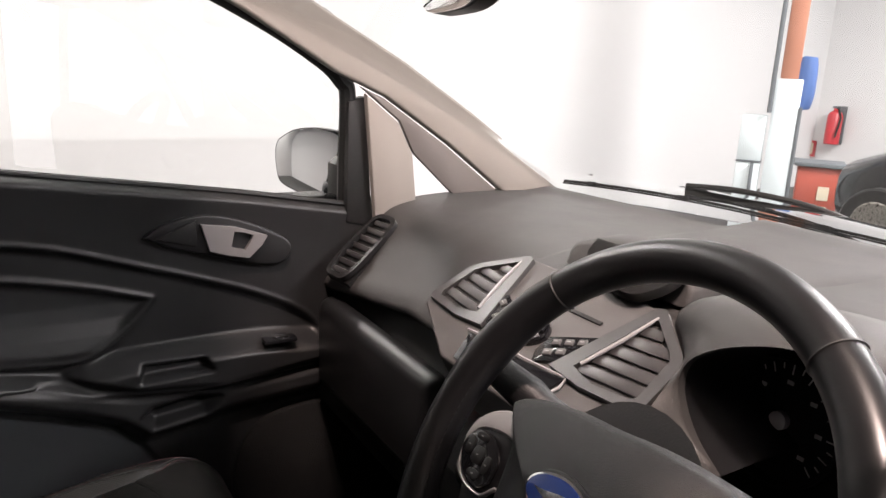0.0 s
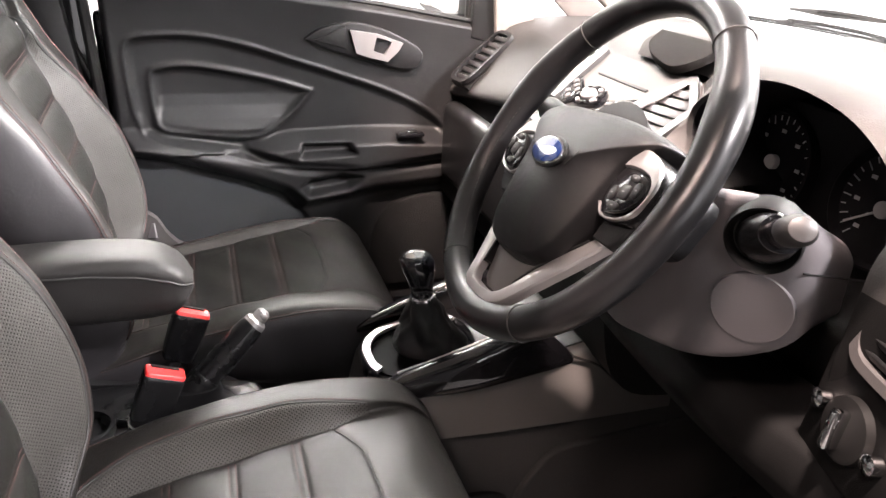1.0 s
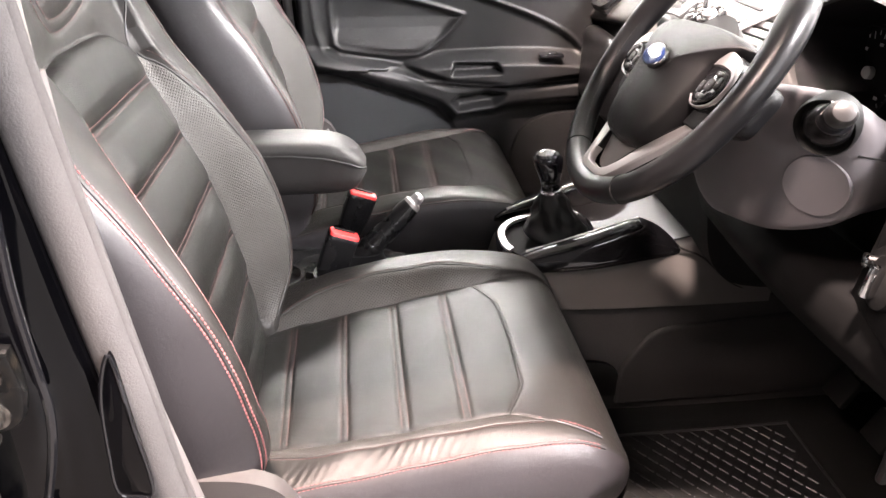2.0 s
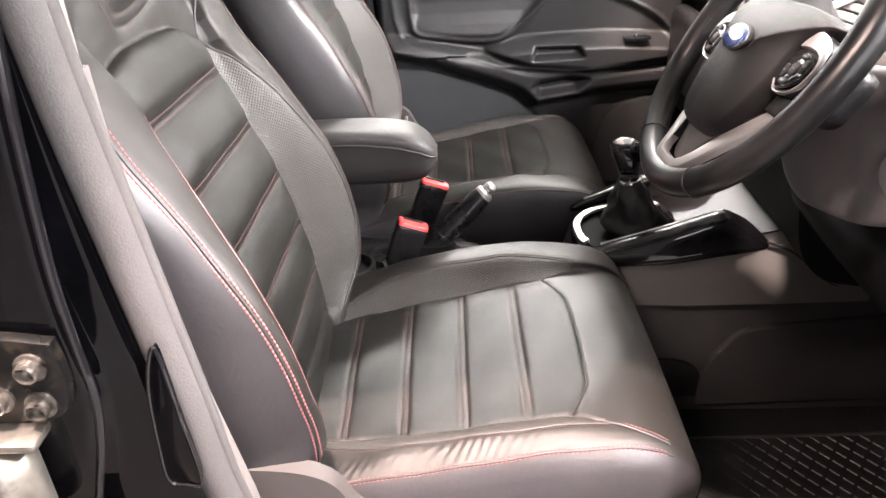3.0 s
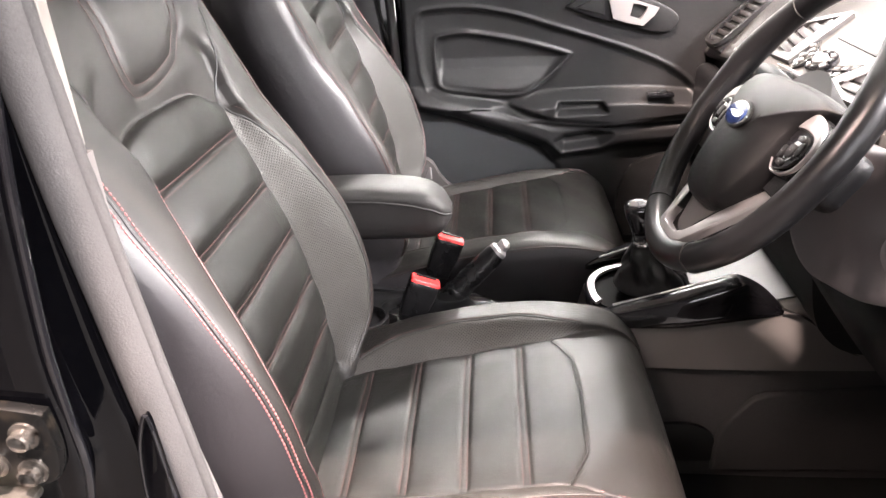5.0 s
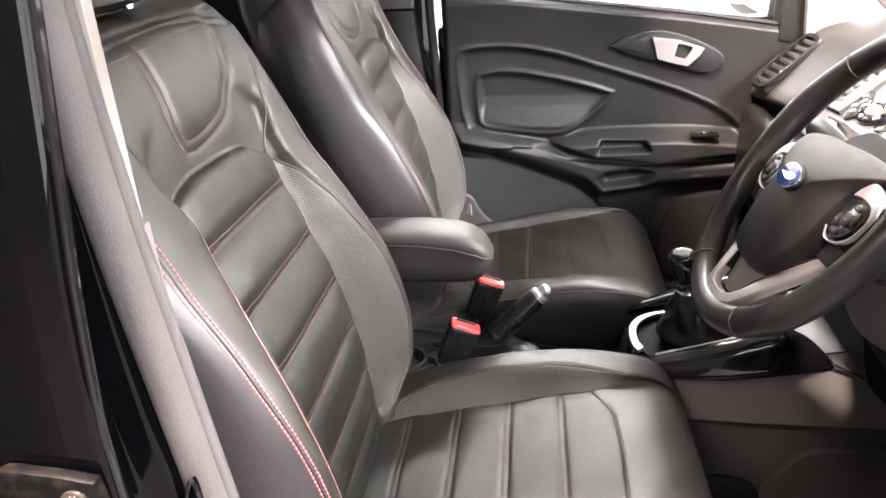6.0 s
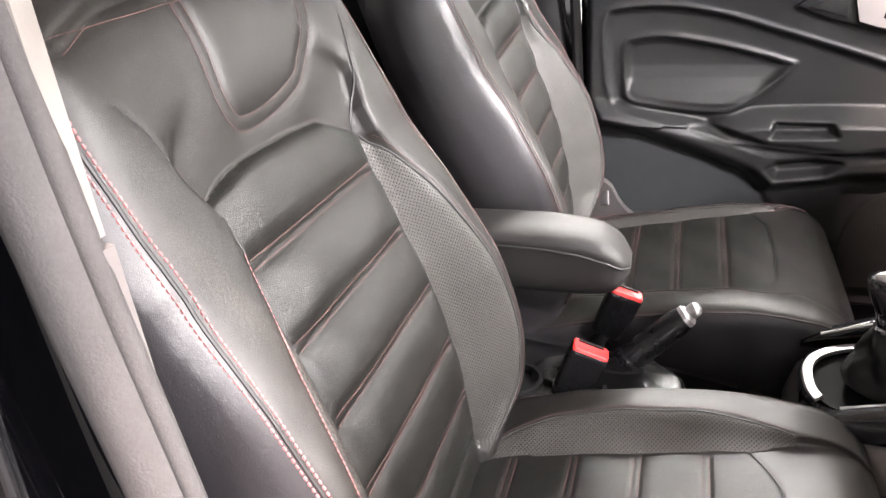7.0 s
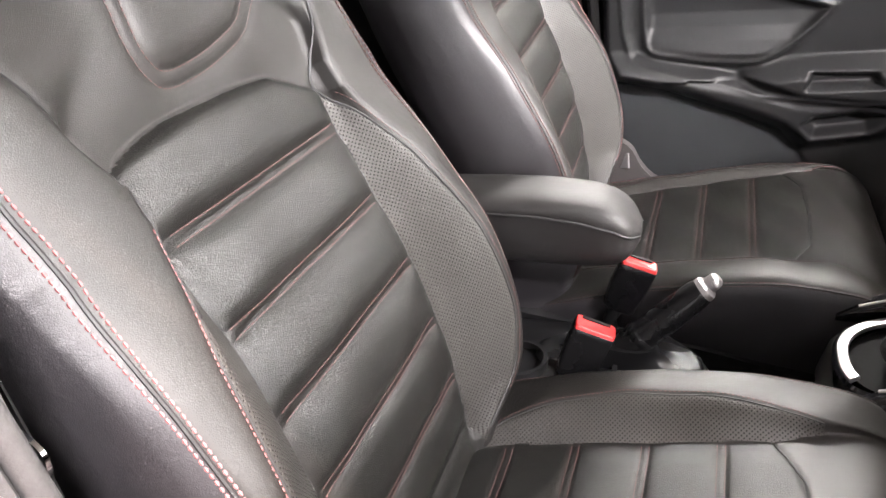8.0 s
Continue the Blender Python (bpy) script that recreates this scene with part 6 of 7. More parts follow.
    # passenger knee panel and glovebox line
    part("glovebox", box(-0.39, 0.752, 0.850, 0.44, 0.05, 0.18, 0.024, 4), PLASTIC, dash, "black glovebox lid")
    # trim under the column down to the tunnel
    rings = []
    for x in np.linspace(0.155, 0.66, 16):
        d = 0.014 * math.sin(math.pi * (x - 0.155) / 0.505)
        top = 0.858 + 0.05 * (x - 0.30)
        rings.append([(x, 0.745 - d, top + 0.012), (x, 0.728 - d, top + 0.010), (x, 0.718 - d, top), (x, 0.712 - d, 0.835), (x, 0.722 - d, 0.806), (x, 0.745 - d, 0.796), (x, 0.93, 0.770), (x, 0.93, 0.80), (x, 0.83, 0.82), (x, 0.80, top + 0.012)])
    part("knee_panel", loft(rings), KNEE, dash, "black knee panel", sharp=60)
    return dash


LOWER_TRIM = material("grey pillar plastic", rgb(0.11, 0.10, 0.097), 0.6, vary=0.08, bump=0.2, bump_scale=700)
GRIMY = material("grimy black steel", rgb(0.003, 0.003, 0.003), 0.28, spec=0.30, vary=0.3, dirt=rgb(0.10, 0.075, 0.05), dirt_amount=0.10, dirt_scale=60)
DIM_MARK = material("grey print", rgb(0.20, 0.20, 0.20), 0.6)
dashboard()


# ---- centre console ----
def console():
    con = thing("centre_console", (0.0, 0.40, 0.36), "dark centre console with gloss black edges round the gear lever", "console")
    def shell(rows):
        rings = []
        for y, w, z0, z1 in rows:
            r = 0.018
            rings.append([(-w - 0.004, y, z0), (-w, y, z1 - r), (-w + r * 0.3, y, z1 - r * 0.3), (-w + r, y, z1), (w - r, y, z1), (w - r * 0.3, y, z1 - r * 0.3), (w, y, z1 - r), (w + 0.004, y, z0)])
        return loft(rings)

    part("tunnel", shell(((-0.9, 0.085, 0.345, 0.50), (-0.25, 0.080, 0.345, 0.56), (0.25, 0.080, 0.345, 0.565), (0.42, 0.098, 0.345, 0.57), (0.50, 0.108, 0.345, 0.63), (0.80, 0.118, 0.345, 0.64), (1.20, 0.12, 0.345, 0.60))), TUNNEL, con, "black carpeted tunnel", sharp=40)
    part("console_rear", shell(((-0.25, 0.082, 0.54, 0.60), (-0.02, 0.082, 0.55, 0.638), (0.14, 0.080, 0.55, 0.642), (0.215, 0.074, 0.55, 0.638), (0.250, 0.066, 0.55, 0.620), (0.275, 0.062, 0.55, 0.590), (0.30, 0.062, 0.55, 0.580), (0.41, 0.080, 0.55, 0.580))), PLASTIC, con, "black plastic rear console", sharp=40)
    part("console_body", shell(((0.412, 0.0900, 0.56, 0.600), (0.424, 0.096, 0.575, 0.646), (0.44, 0.104, 0.59, 0.664), (0.47, 0.112, 0.594, 0.673), (0.60, 0.120, 0.594, 0.690), (0.74, 0.124, 0.594, 0.72), (0.80, 0.127, 0.596, 0.80), (0.90, 0.13, 0.598, 0.84))), CONSOLE_GREY, con, "taupe grey plastic tunnel cover", sharp=40)
    seam = spline([(0.1265, 0.712, 0.716), (0.1285, 0.761, 0.692), (0.1295, 0.82, 0.640), (0.130, 0.89, 0.612), (0.130, 0.96, 0.606)], 20)
    part("panel_gap", tube(seam, 0.0022, 6), RUBBER, con)
    ridge = smooth_line([(0.640, 0.42), (0.646, 0.461), (0.674, 0.507), (0.708, 0.538), (0.793, 0.549), (0.95, 0.560)], 24) + [(1.1, 0.56), (1.1, 0.37), (0.64, 0.37)]
    part("tunnel_panel", plate(ridge, 0.012, yz(0.1165), 0.006, 3), TUNNEL, con, "smooth black tunnel side panel")
    flap = smooth_line([(0.54, 0.470), (0.575, 0.472), (0.611, 0.466), (0.634, 0.450), (0.645, 0.425), (0.648, 0.385)], 20) + [(0.54, 0.385)]
    part("carpet_flap", plate(flap, 0.008, yz(0.113), 0.003, 2), RUBBER, con, "black rounded carpet flap")
    part("console_top", loft([[(-w, y, z), (-w, y, z + 0.003), (w, y, z + 0.003), (w, y, z)] for y, w, z in ((0.430, 0.078, 0.6575), (0.47, 0.090, 0.674), (0.60, 0.098, 0.692), (0.74, 0.102, 0.722), (0.80, 0.105, 0.802), (0.90, 0.108, 0.842))]), PLASTIC, con, "black console top", sharp=40)
    # gear surround: a silver oval ring and a dark bowl
    C = Vector((0.004, 0.505, 0.686))
    m = basis(C, (1, 0, 0), (0, 1, 0.16))
    part("gear_bowl", turned(loft([[(x, y, z) for x, y in oval(0.080 * k, 0.088 * k, 40, p=2.6)] for z, k in ((-0.035, 1.06), (0.004, 1.04), (0.008, 1.0), (0.002, 0.94), (-0.006, 0.90))], caps=False), m), GLOSS, con, "gloss black gear surround")
    outer = [q for k, q in enumerate(oval(0.079, 0.086, 72, p=2.6)) if 24 <= k <= 60]
    inner = [q for k, q in enumerate(oval(0.0660, 0.0730, 72, p=2.6)) if 24 <= k <= 60]
    part("gear_ring", turned(plate(outer + inner[::-1], 0.006, pose(0, 0, 0.005), 0.0015), m), SILVER, con, "satin silver gear ring")
    part("gear_floor", turned(plate(oval(0.066, 0.074, 40, p=2.6), 0.003, pose(0, 0, -0.004), 0), m), SCUTTLE, con)
    # gloss black wings beside it
    high = eased([0.42, 0.446, 0.49, 0.587, 0.645, 0.676, 0.70, 0.728], [0.680, 0.699, 0.714, 0.746, 0.764, 0.750, 0.732, 0.702], 0.006)
    low = eased([0.42, 0.46, 0.55, 0.65, 0.70, 0.73], [0.672, 0.668, 0.676, 0.690, 0.694, 0.698], 0.008)
    for s in (-1, 1):
        rings = []
        for t in np.linspace(0, 1, 26):
            y = 0.425 + 0.302 * t
            lo = float(low(y))
            hi = float(high(y))
            w = 0.010 + 0.010 * math.sin(math.pi * t) ** 0.6
            x = s * (0.094 + 0.014 * min(1, t * 2.2))
            rings.append([(x + u - s * v / 0.05 * 0.012, y, (lo + hi) / 2 + v) for u, v in oval(w, (hi - lo) / 2, 24, p=3.2)])
        part("gloss_edge", loft(rings), GLOSS, con, "gloss black console edge", sharp=180)
        line = [(s * 0.086, 0.45, 0.700), (s * 0.090, 0.52, 0.722), (s * 0.094, 0.587, 0.745), (s * 0.096, 0.642, 0.762)]
        part("bright_strip", tube(spline(line, 14), 0.0022, 8), SILVER, con, "thin silver strip")
    part("rear_tray", box(0.0, 0.345, 0.582, 0.10, 0.10, 0.012, 0.004), RUBBER, con, "black rubber tray")
    for y in (0.115, 0.02):
        part("cup_ring", turned(ring_plate(oval(0.040, 0.040, 32), oval(0.034, 0.034, 32), 0.012, Matrix.Identity(4)), pose(0.040, y, 0.640)), PLASTIC_SOFT, con, "cup holder rim")
    # silver chip painting the glint on the cup holder's edge
    part("cup_edge_glint", box(0.085, 0.120, 0.640, 0.035, 0.022, 0.008, 0.003), SILVER, con)
    return con


console()


def gear_lever():
    lever = thing("gear_lever", (0.012, 0.505, 0.70), "gear lever with chrome-topped knob and black leather gaiter", "gear lever")
    base, top = Vector((0.012, 0.522, 0.700)), Vector((0.004, 0.497, 0.848))
    rings = []
    prof = eased([0, 0.05, 0.12, 0.2, 0.3, 0.4, 0.48, 0.53], [0.060, 0.058, 0.047, 0.043, 0.034, 0.029, 0.023, 0.019], 0.02)
    for t in np.linspace(0, 0.52, 26):
        q = base + (top - base) * t
        k = math.sin(math.pi * min(1, t / 0.52)) ** 0.7
        ring = []
        for a in np.linspace(0, 2 * math.pi, 56, endpoint=False):
            r = float(prof(t)) * (1 + k * (0.10 * math.sin(4 * a + 14 * t + 1.5 * math.sin(a)) + 0.06 * math.sin(7 * a - 12 * t) + 0.025 * math.sin(34 * t + 5 * math.sin(2 * a) + 3 * math.cos(3 * a))))
            ring.append((q.x + r * math.cos(a), q.y + r * math.sin(a), q.z))
        rings.append(ring)
    part("gaiter", loft(rings), GAITER, lever, "creased leather gaiter", sharp=180)
    d = top - base
    part("collar", tube([base + d * t for t in (0.51, 0.53, 0.555, 0.57)], [0.018, 0.0205, 0.0205, 0.017], 20), CHROME, lever)
    part("lever_neck", tube([base + d * t for t in (0.56, 0.66, 0.76, 0.84)], [0.0175, 0.0160, 0.0175, 0.021], 20), GLOSS, lever)
    rings = []
    for t, w, h in ((0.60, 0.0165, 0.0165), (0.72, 0.0180, 0.0195), (0.86, 0.0205, 0.0255), (0.96, 0.0205, 0.0265), (1.01, 0.017, 0.022), (1.03, 0.008, 0.011)):
        q = base + d * t
        rings.append([(q.x + u, q.y + v, q.z) for u, v in oval(w, h, 28, p=2.4)])
    knob = part("knob", loft(rings), GLOSS, lever, "gloss black knob", sharp=180)
    q = base + d * 0.965
    part("knob_cap", turned(dome_shape(0.017, 0.022, 0.012), Matrix.Translation(q + Vector((0, -0.002, 0.003)))), CHROME, knob, "chrome knob cap", sharp=180)
    return lever


def dome_shape(rx, ry, h):
    rings = [[(x, y, h * math.sin(a)) for x, y in oval(rx * math.cos(a), ry * math.cos(a), 28)] for a in np.linspace(0, 1.5, 7)]
    return loft(rings)


gear_lever()


def handbrake():
    hb = thing("handbrake", (-0.005, 0.17, 0.642), "black handbrake lever with bright release button", "handbrake")
    base, tip = Vector((0.006, 0.160, 0.658)), Vector((-0.021, 0.262, 0.754))
    d = tip - base
    boot = [[(0.004 + u, yc + v, z) for u, v in oval(w, l, 36, p=2.6)] for z, w, l, yc in ((0.630, 0.046, 0.118, 0.150), (0.645, 0.043, 0.112, 0.150), (0.6490, 0.040, 0.106, 0.150), (0.6470, 0.035, 0.098, 0.150), (0.645, 0.032, 0.075, 0.150), (0.658, 0.029, 0.050, 0.156), (0.672, 0.0265, 0.036, 0.166))]
    part("boot", loft(boot), SATIN_BLACK, hb, "moulded lever surround", sharp=50)
    ts = (0.0, 0.14, 0.22, 0.30, 0.45, 0.60, 0.75, 0.88, 0.96)
    part("lever", tube([base + d * t for t in ts], [0.0225, 0.0228, 0.0224, 0.0218, 0.0216, 0.0212, 0.0206, 0.0196, 0.0165], 26, flat=0.96), SATIN_BLACK, hb, "black moulded grip", sharp=60)
    part("collar", tube([base + d * t for t in (0.17, 0.19, 0.23, 0.25)], [0.0228, 0.0240, 0.0240, 0.0228], 26, flat=0.96), SATIN_BLACK, hb)
    part("grip_seam", tube([base + d * t + Vector((0.0172, 0.005, 0.0125)) for t in np.linspace(0.28, 0.86, 8)], 0.0011, 6), RUBBER, hb)
    part("end_ring", tube([base + d * t for t in (0.90, 0.925, 0.985, 1.01)], [0.0150, 0.0176, 0.0172, 0.0135], 24, flat=0.94), SILVER, hb, "bright end ring")
    part("release_button", tube([base + d * t for t in (1.0, 1.03, 1.10, 1.13)], [0.0100, 0.0110, 0.0104, 0.006], 20), SILVER, hb, "bright release button")
    part("button_wing", turned(box(0, 0, 0, 0.026, 0.009, 0.010, 0.004, 3), Matrix.Translation(base + d * 1.05 + Vector((0.004, 0.002, 0.004))) @ pose(0, 0, 0, 42, 0, 20)), SILVER, hb)
    return hb



handbrake()


def buckle(x, y, z, lean, label, zfoot):
    b = thing("seat_belt_buckle", (x, y - 0.03, zfoot), label, "buckle", "seat belt buckles")
    m = pose(x, y, z) @ pose(0, 0, 0, lean, 0, 6)
    rings = [[(u, v, q) for u, v in oval(w, l, 28, p=6.0)] for q, w, l in ((-0.078, 0.0105, 0.020), (-0.074, 0.0125, 0.0235), (-0.030, 0.0138, 0.0262), (-0.006, 0.0140, 0.0265), (0.000, 0.0138, 0.0262), (0.0012, 0.0128, 0.0250))]
    part("buckle_body", turned(loft(rings), m), SATIN_BLACK, b, "black plastic body", sharp=50)
    rim = part("press_key", turned(loft([[(u, v, q) for u, v in oval(w, l, 28, p=7.0)] for q, w, l in ((0.000, 0.0132, 0.0254), (0.0044, 0.0130, 0.0252), (0.0058, 0.0118, 0.0240), (0.0048, 0.0106, 0.0228), (0.0046, 0.001, 0.002))]), m), RED, b, "red release button", sharp=40)
    part("tongue_slot", turned(box(-0.0085, 0, 0.0058, 0.0042, 0.036, 0.003, 0.0008), m), RUBBER, rim)
    part("stalk", tube([tuple(m @ Vector((0, 0, -0.07))), tuple(m @ Vector((0, -0.004, -0.10))), (x, y - 0.035, zfoot)], 0.010, 12), PLASTIC, b)
    return b


buckle(0.093, 0.135, 0.752, -22, "black belt buckle with red button beside the driver's seat", 0.62)
buckle(-0.068, 0.170, 0.750, -21, "black belt buckle with red button beside the handbrake", 0.62)


def armrest():
    arm = thing("armrest", (-0.01, -0.02, 0.60), "black leather armrest folded down between the seats", "armrest")
    top = eased([-0.17, -0.14, 0.0, 0.06, 0.114, 0.14, 0.160, 0.172, 0.180], [0.880, 0.892, 0.895, 0.895, 0.891, 0.884, 0.872, 0.858, 0.840], 0.004)
    low = eased([-0.17, -0.14, 0.046, 0.12, 0.152, 0.168, 0.176, 0.180], [0.800, 0.791, 0.790, 0.791, 0.796, 0.808, 0.822, 0.834], 0.004)
    wide = eased([-0.17, -0.15, 0.0, 0.10, 0.14, 0.160, 0.172, 0.180], [0.036, 0.044, 0.0475, 0.0475, 0.0465, 0.0425, 0.0335, 0.012], 0.004)
    seam = lambda y: float(np.interp(y, [-0.17, 0.008, 0.056, 0.113, 0.15, 0.171, 0.18], [0.874, 0.874, 0.873, 0.866, 0.855, 0.842, 0.837]))
    ys = np.r_[np.linspace(-0.168, 0.12, 26), np.linspace(0.126, 0.1785, 20)]
    rings = []
    for y in ys:
        z1, z0, w, zs = float(top(y)), float(low(y)), float(wide(y)), seam(y)
        ring = []
        for a in np.linspace(0, 2 * math.pi, 64, endpoint=False):
            c, q = math.cos(a), math.sin(a)
            x = w * math.copysign(abs(c) ** 0.62, c)
            z = zs + (z1 - zs) * abs(q) ** 0.75 if q >= 0 else zs - (zs - z0) * abs(q) ** 0.62
            bulge = 1 + 0.05 * (q < 0) * math.sin(math.pi * min(1, -q if q < 0 else 0))
            ring.append((-0.012 + x * bulge, y, z))
        rings.append(ring)
    V, F = loft(rings)
    n = 64
    upper = [f for f in F if len(f) == 4 and f[0] % n < n // 2]
    lower = [f for f in F if len(f) != 4 or f[0] % n >= n // 2]
    pad = part("pad", (V, lower), ARM_LEATHER, arm, "smooth dark leather sides", sharp=180)
    part("pad_top", (V, upper), ARM_LEATHER, pad, "grained leather top", sharp=180)
    for k, o in ((0, 1), (n // 2, -1)):
        part("seam_cord", tube([Vector(r[k]) + Vector((o * 0.0006, 0, 0)) for r in rings[1:]], 0.0017, 8), PIPING, pad)
    part("bracket", box(-0.012, -0.06, 0.73, 0.05, 0.10, 0.16, 0.012), PLASTIC, arm)
    part("post", box(-0.012, -0.07, 0.63, 0.04, 0.08, 0.08, 0.006), PLASTIC, arm)
    return arm


armrest()


# ---- door opening, pillar and hinge ----
def pillar_b():
    pil = thing("door_pillar", (0.70, -0.10, 0.40), "black painted door pillar with grey rubber seal beside the seat", "pillar")
    seal = [(0.676, -0.070, 1.50), (0.676, -0.068, 1.35), (0.676, -0.060, 1.20), (0.676, -0.045, 1.05), (0.676, -0.032, 0.927), (0.676, -0.014, 0.77), (0.676, 0.028, 0.62), (0.676, 0.108, 0.50), (0.676, 0.258, 0.445)]
    band, bulb = [], []
    for q in spline(seal, 60):
        band.append([(q.x + u, q.y + v, q.z) for u, v in ((0.010, -0.020), (0.017, -0.014), (0.0185, -0.008), (0.016, 0.002), (0.008, 0.009), (0.002, 0.011), (-0.001, 0.007), (-0.004, -0.010), (0.002, -0.022))])
        bulb.append([(q.x - 0.010 + u, q.y + 0.003 + v, q.z) for u, v in oval(0.0085, 0.0095, 12)])
    seal_part = part("door_seal", loft(band), GREY_SEAL, pil, "grey flocked door seal", sharp=60)
    part("seal_bulb", loft(bulb), GREY_SEAL, seal_part, "soft rubber lip")
    part("upper_trim", plate([(-0.052, 1.196), (-0.051, 1.50), (-0.12, 1.50), (-0.12, 1.20)], 0.012, yz(0.655), 0.004), CREAM, pil, "cream upper pillar trim")
    part("lower_trim", plate([(-0.047, 1.192), (-0.12, 1.196), (-0.16, 0.55), (0.03, 0.50), (0.0, 0.77), (-0.030, 0.95), (-0.046, 1.06)], 0.012, yz(0.656), 0.004), LOWER_TRIM, pil, "grey lower pillar trim")
    # painted flange with a rolled outer edge
    zs = [0.42, 0.52, 0.66, 0.78, 0.867, 0.918, 0.965, 0.99, 1.07, 1.188, 1.266, 1.36, 1.54]
    inner_y = eased(zs, [0.024, 0.0, -0.02, -0.05, -0.064, -0.072, -0.076, -0.080, -0.086, -0.092, -0.094, -0.096, -0.10], 0.03)
    outer_x = eased(zs, [0.745] * 9 + [0.742, 0.735, 0.725, 0.700], 0.03)
    outer_y = eased(zs, [-0.08, -0.10, -0.13, -0.12, -0.094, -0.078, -0.068, -0.070, -0.070, -0.060, -0.052, -0.045, -0.040], 0.012)
    rings = []
    for z in np.linspace(0.44, 1.53, 80):
        y, xb, yb = float(inner_y(z)), float(outer_x(z)), float(outer_y(z))
        low = min(y - 0.016, yb - 0.018)
        rings.append([(0.672, y + 0.024, z), (0.688, y + 0.020, z), (0.693, y + 0.010, z), (0.697, y * 0.5 + low * 0.5, z), (0.704, low, z), (xb - 0.022, low, z), (xb - 0.013, yb - 0.013, z), (xb - 0.008, yb - 0.004, z), (xb - 0.003, yb, z), (xb + 0.002, yb - 0.002, z), (xb + 0.005, yb - 0.010, z), (xb + 0.007, yb - 0.05, z), (xb + 0.010, yb - 0.24, z), (0.672, yb - 0.25, z)])
    part("pillar_shell", loft(rings), PAINT, pil, "gloss black painted steel", sharp=75)
    # folded hem on the outer edge and a second inside, added to catch streaks
    hem = [(float(outer_x(z)) - 0.0005, float(outer_y(z)) + 0.0005, z) for z in np.linspace(0.45, 1.52, 70)]
    part("edge_hem", tube(hem, 0.0036, 10), GLOSS, pil, "gloss black folded edge, added to catch highlights")
    hem = [(float(outer_x(z)) - 0.0115, float(outer_y(z)) - 0.0085, z) for z in np.linspace(0.45, 1.52, 70)]
    part("edge_hem", tube(hem, 0.0022, 8), GLOSS, pil)
    out = smooth_line([(-0.030, 0.923), (-0.033, 0.979), (-0.040, 0.972), (-0.049, 0.936), (-0.054, 0.880), (-0.055, 0.838), (-0.040, 0.830), (-0.026, 0.837), (-0.030, 0.923)], 36)[:-1]
    plug = part("rubber_plug", plate(out, 0.006, yz(0.700), 0.002), PAINT, pil, "gloss black plug")
    part("plug_rim", tube([(0.7065, y, z) for y, z in out], 0.0018, 8, closed=True), GLOSS, plug)
    # rear door hinge with bolts
    m = basis((0.754, -0.105, 0.997), (0, 1, 0), (0, 0, 1))
    h = part("hinge", turned(plate(smooth_line([(0.030, 0.034), (-0.010, 0.040), (-0.05, 0.036), (-0.055, -0.03), (0.0, -0.036), (0.024, -0.028), (0.032, 0.0), (0.030, 0.034)], 30)[:-1], 0.010, Matrix.Identity(4), 0.004), m), GRIMY, pil, "grimy black hinge plate")
    for y, z in ((0.012, 0.016), (0.009, -0.018), (-0.020, -0.012)):
        part("bolt", turned(loft([[(y + u, z + w, q) for u, w in oval(r, r, 24)] for q, r in ((0.009, 0.0115), (0.0125, 0.0115), (0.0131, 0.0085), (0.020, 0.0082), (0.0212, 0.0066), (0.0150, 0.0055), (0.0145, 0.0005))]), m), DARK_STEEL, h, "oily hinge bolt")
    knuckle = [[(-0.024 + u, z, 0.026 + w) for u, w in oval(r, r, 24)] for z, r in ((-0.14, 0.022), (-0.062, 0.023), (-0.052, 0.017), (-0.049, 0.006))]
    part("hinge_knuckle", turned(loft(knuckle), m), STEEL, h, "dull steel knuckle")
    part("hinge_leaf", turned(box(-0.022, -0.040, 0.020, 0.060, 0.008, 0.028, 0.003), m), STEEL, h)
    return pil


pillar_b()


def seat_belt():
    belt = thing("seat_belt", (0.615, -0.115, 1.45), "black seat belt with steel tongue hanging by the pillar", "seat belt")
    rings = []
    for p in spline([(0.630, -0.130, 1.46), (0.626, -0.130, 1.25), (0.619, -0.128, 1.05), (0.620, -0.126, 0.85), (0.626, -0.128, 0.60)], 30):
        rings.append([(p.x + u, p.y + v, p.z) for u, v in ((0.0008, -0.023), (0.0008, 0.023), (-0.0008, 0.023), (-0.0008, -0.023))])
    part("webbing", loft(rings), WEBBING, belt, "woven black webbing")
    m = basis((0.622, -0.108, 1.022), (0.25, 1, -0.25), (0, 0.25, 1))
    part("tongue", turned(ring_plate(oval(0.026, 0.014, 24, p=4), oval(0.019, 0.005, 24, p=3, cy=0.004), 0.003, Matrix.Identity(4)), m), CHROME, belt, "steel tongue")
    part("tongue_grip", turned(box(0, -0.016, 0.0015, 0.040, 0.018, 0.010, 0.003), m), RUBBER, belt)


WEBBING = material("black webbing", rgb(0.006, 0.006, 0.006), 0.8, spec=0.2, bump=0.6, bump_scale=900, vary=0.1)
seat_belt()


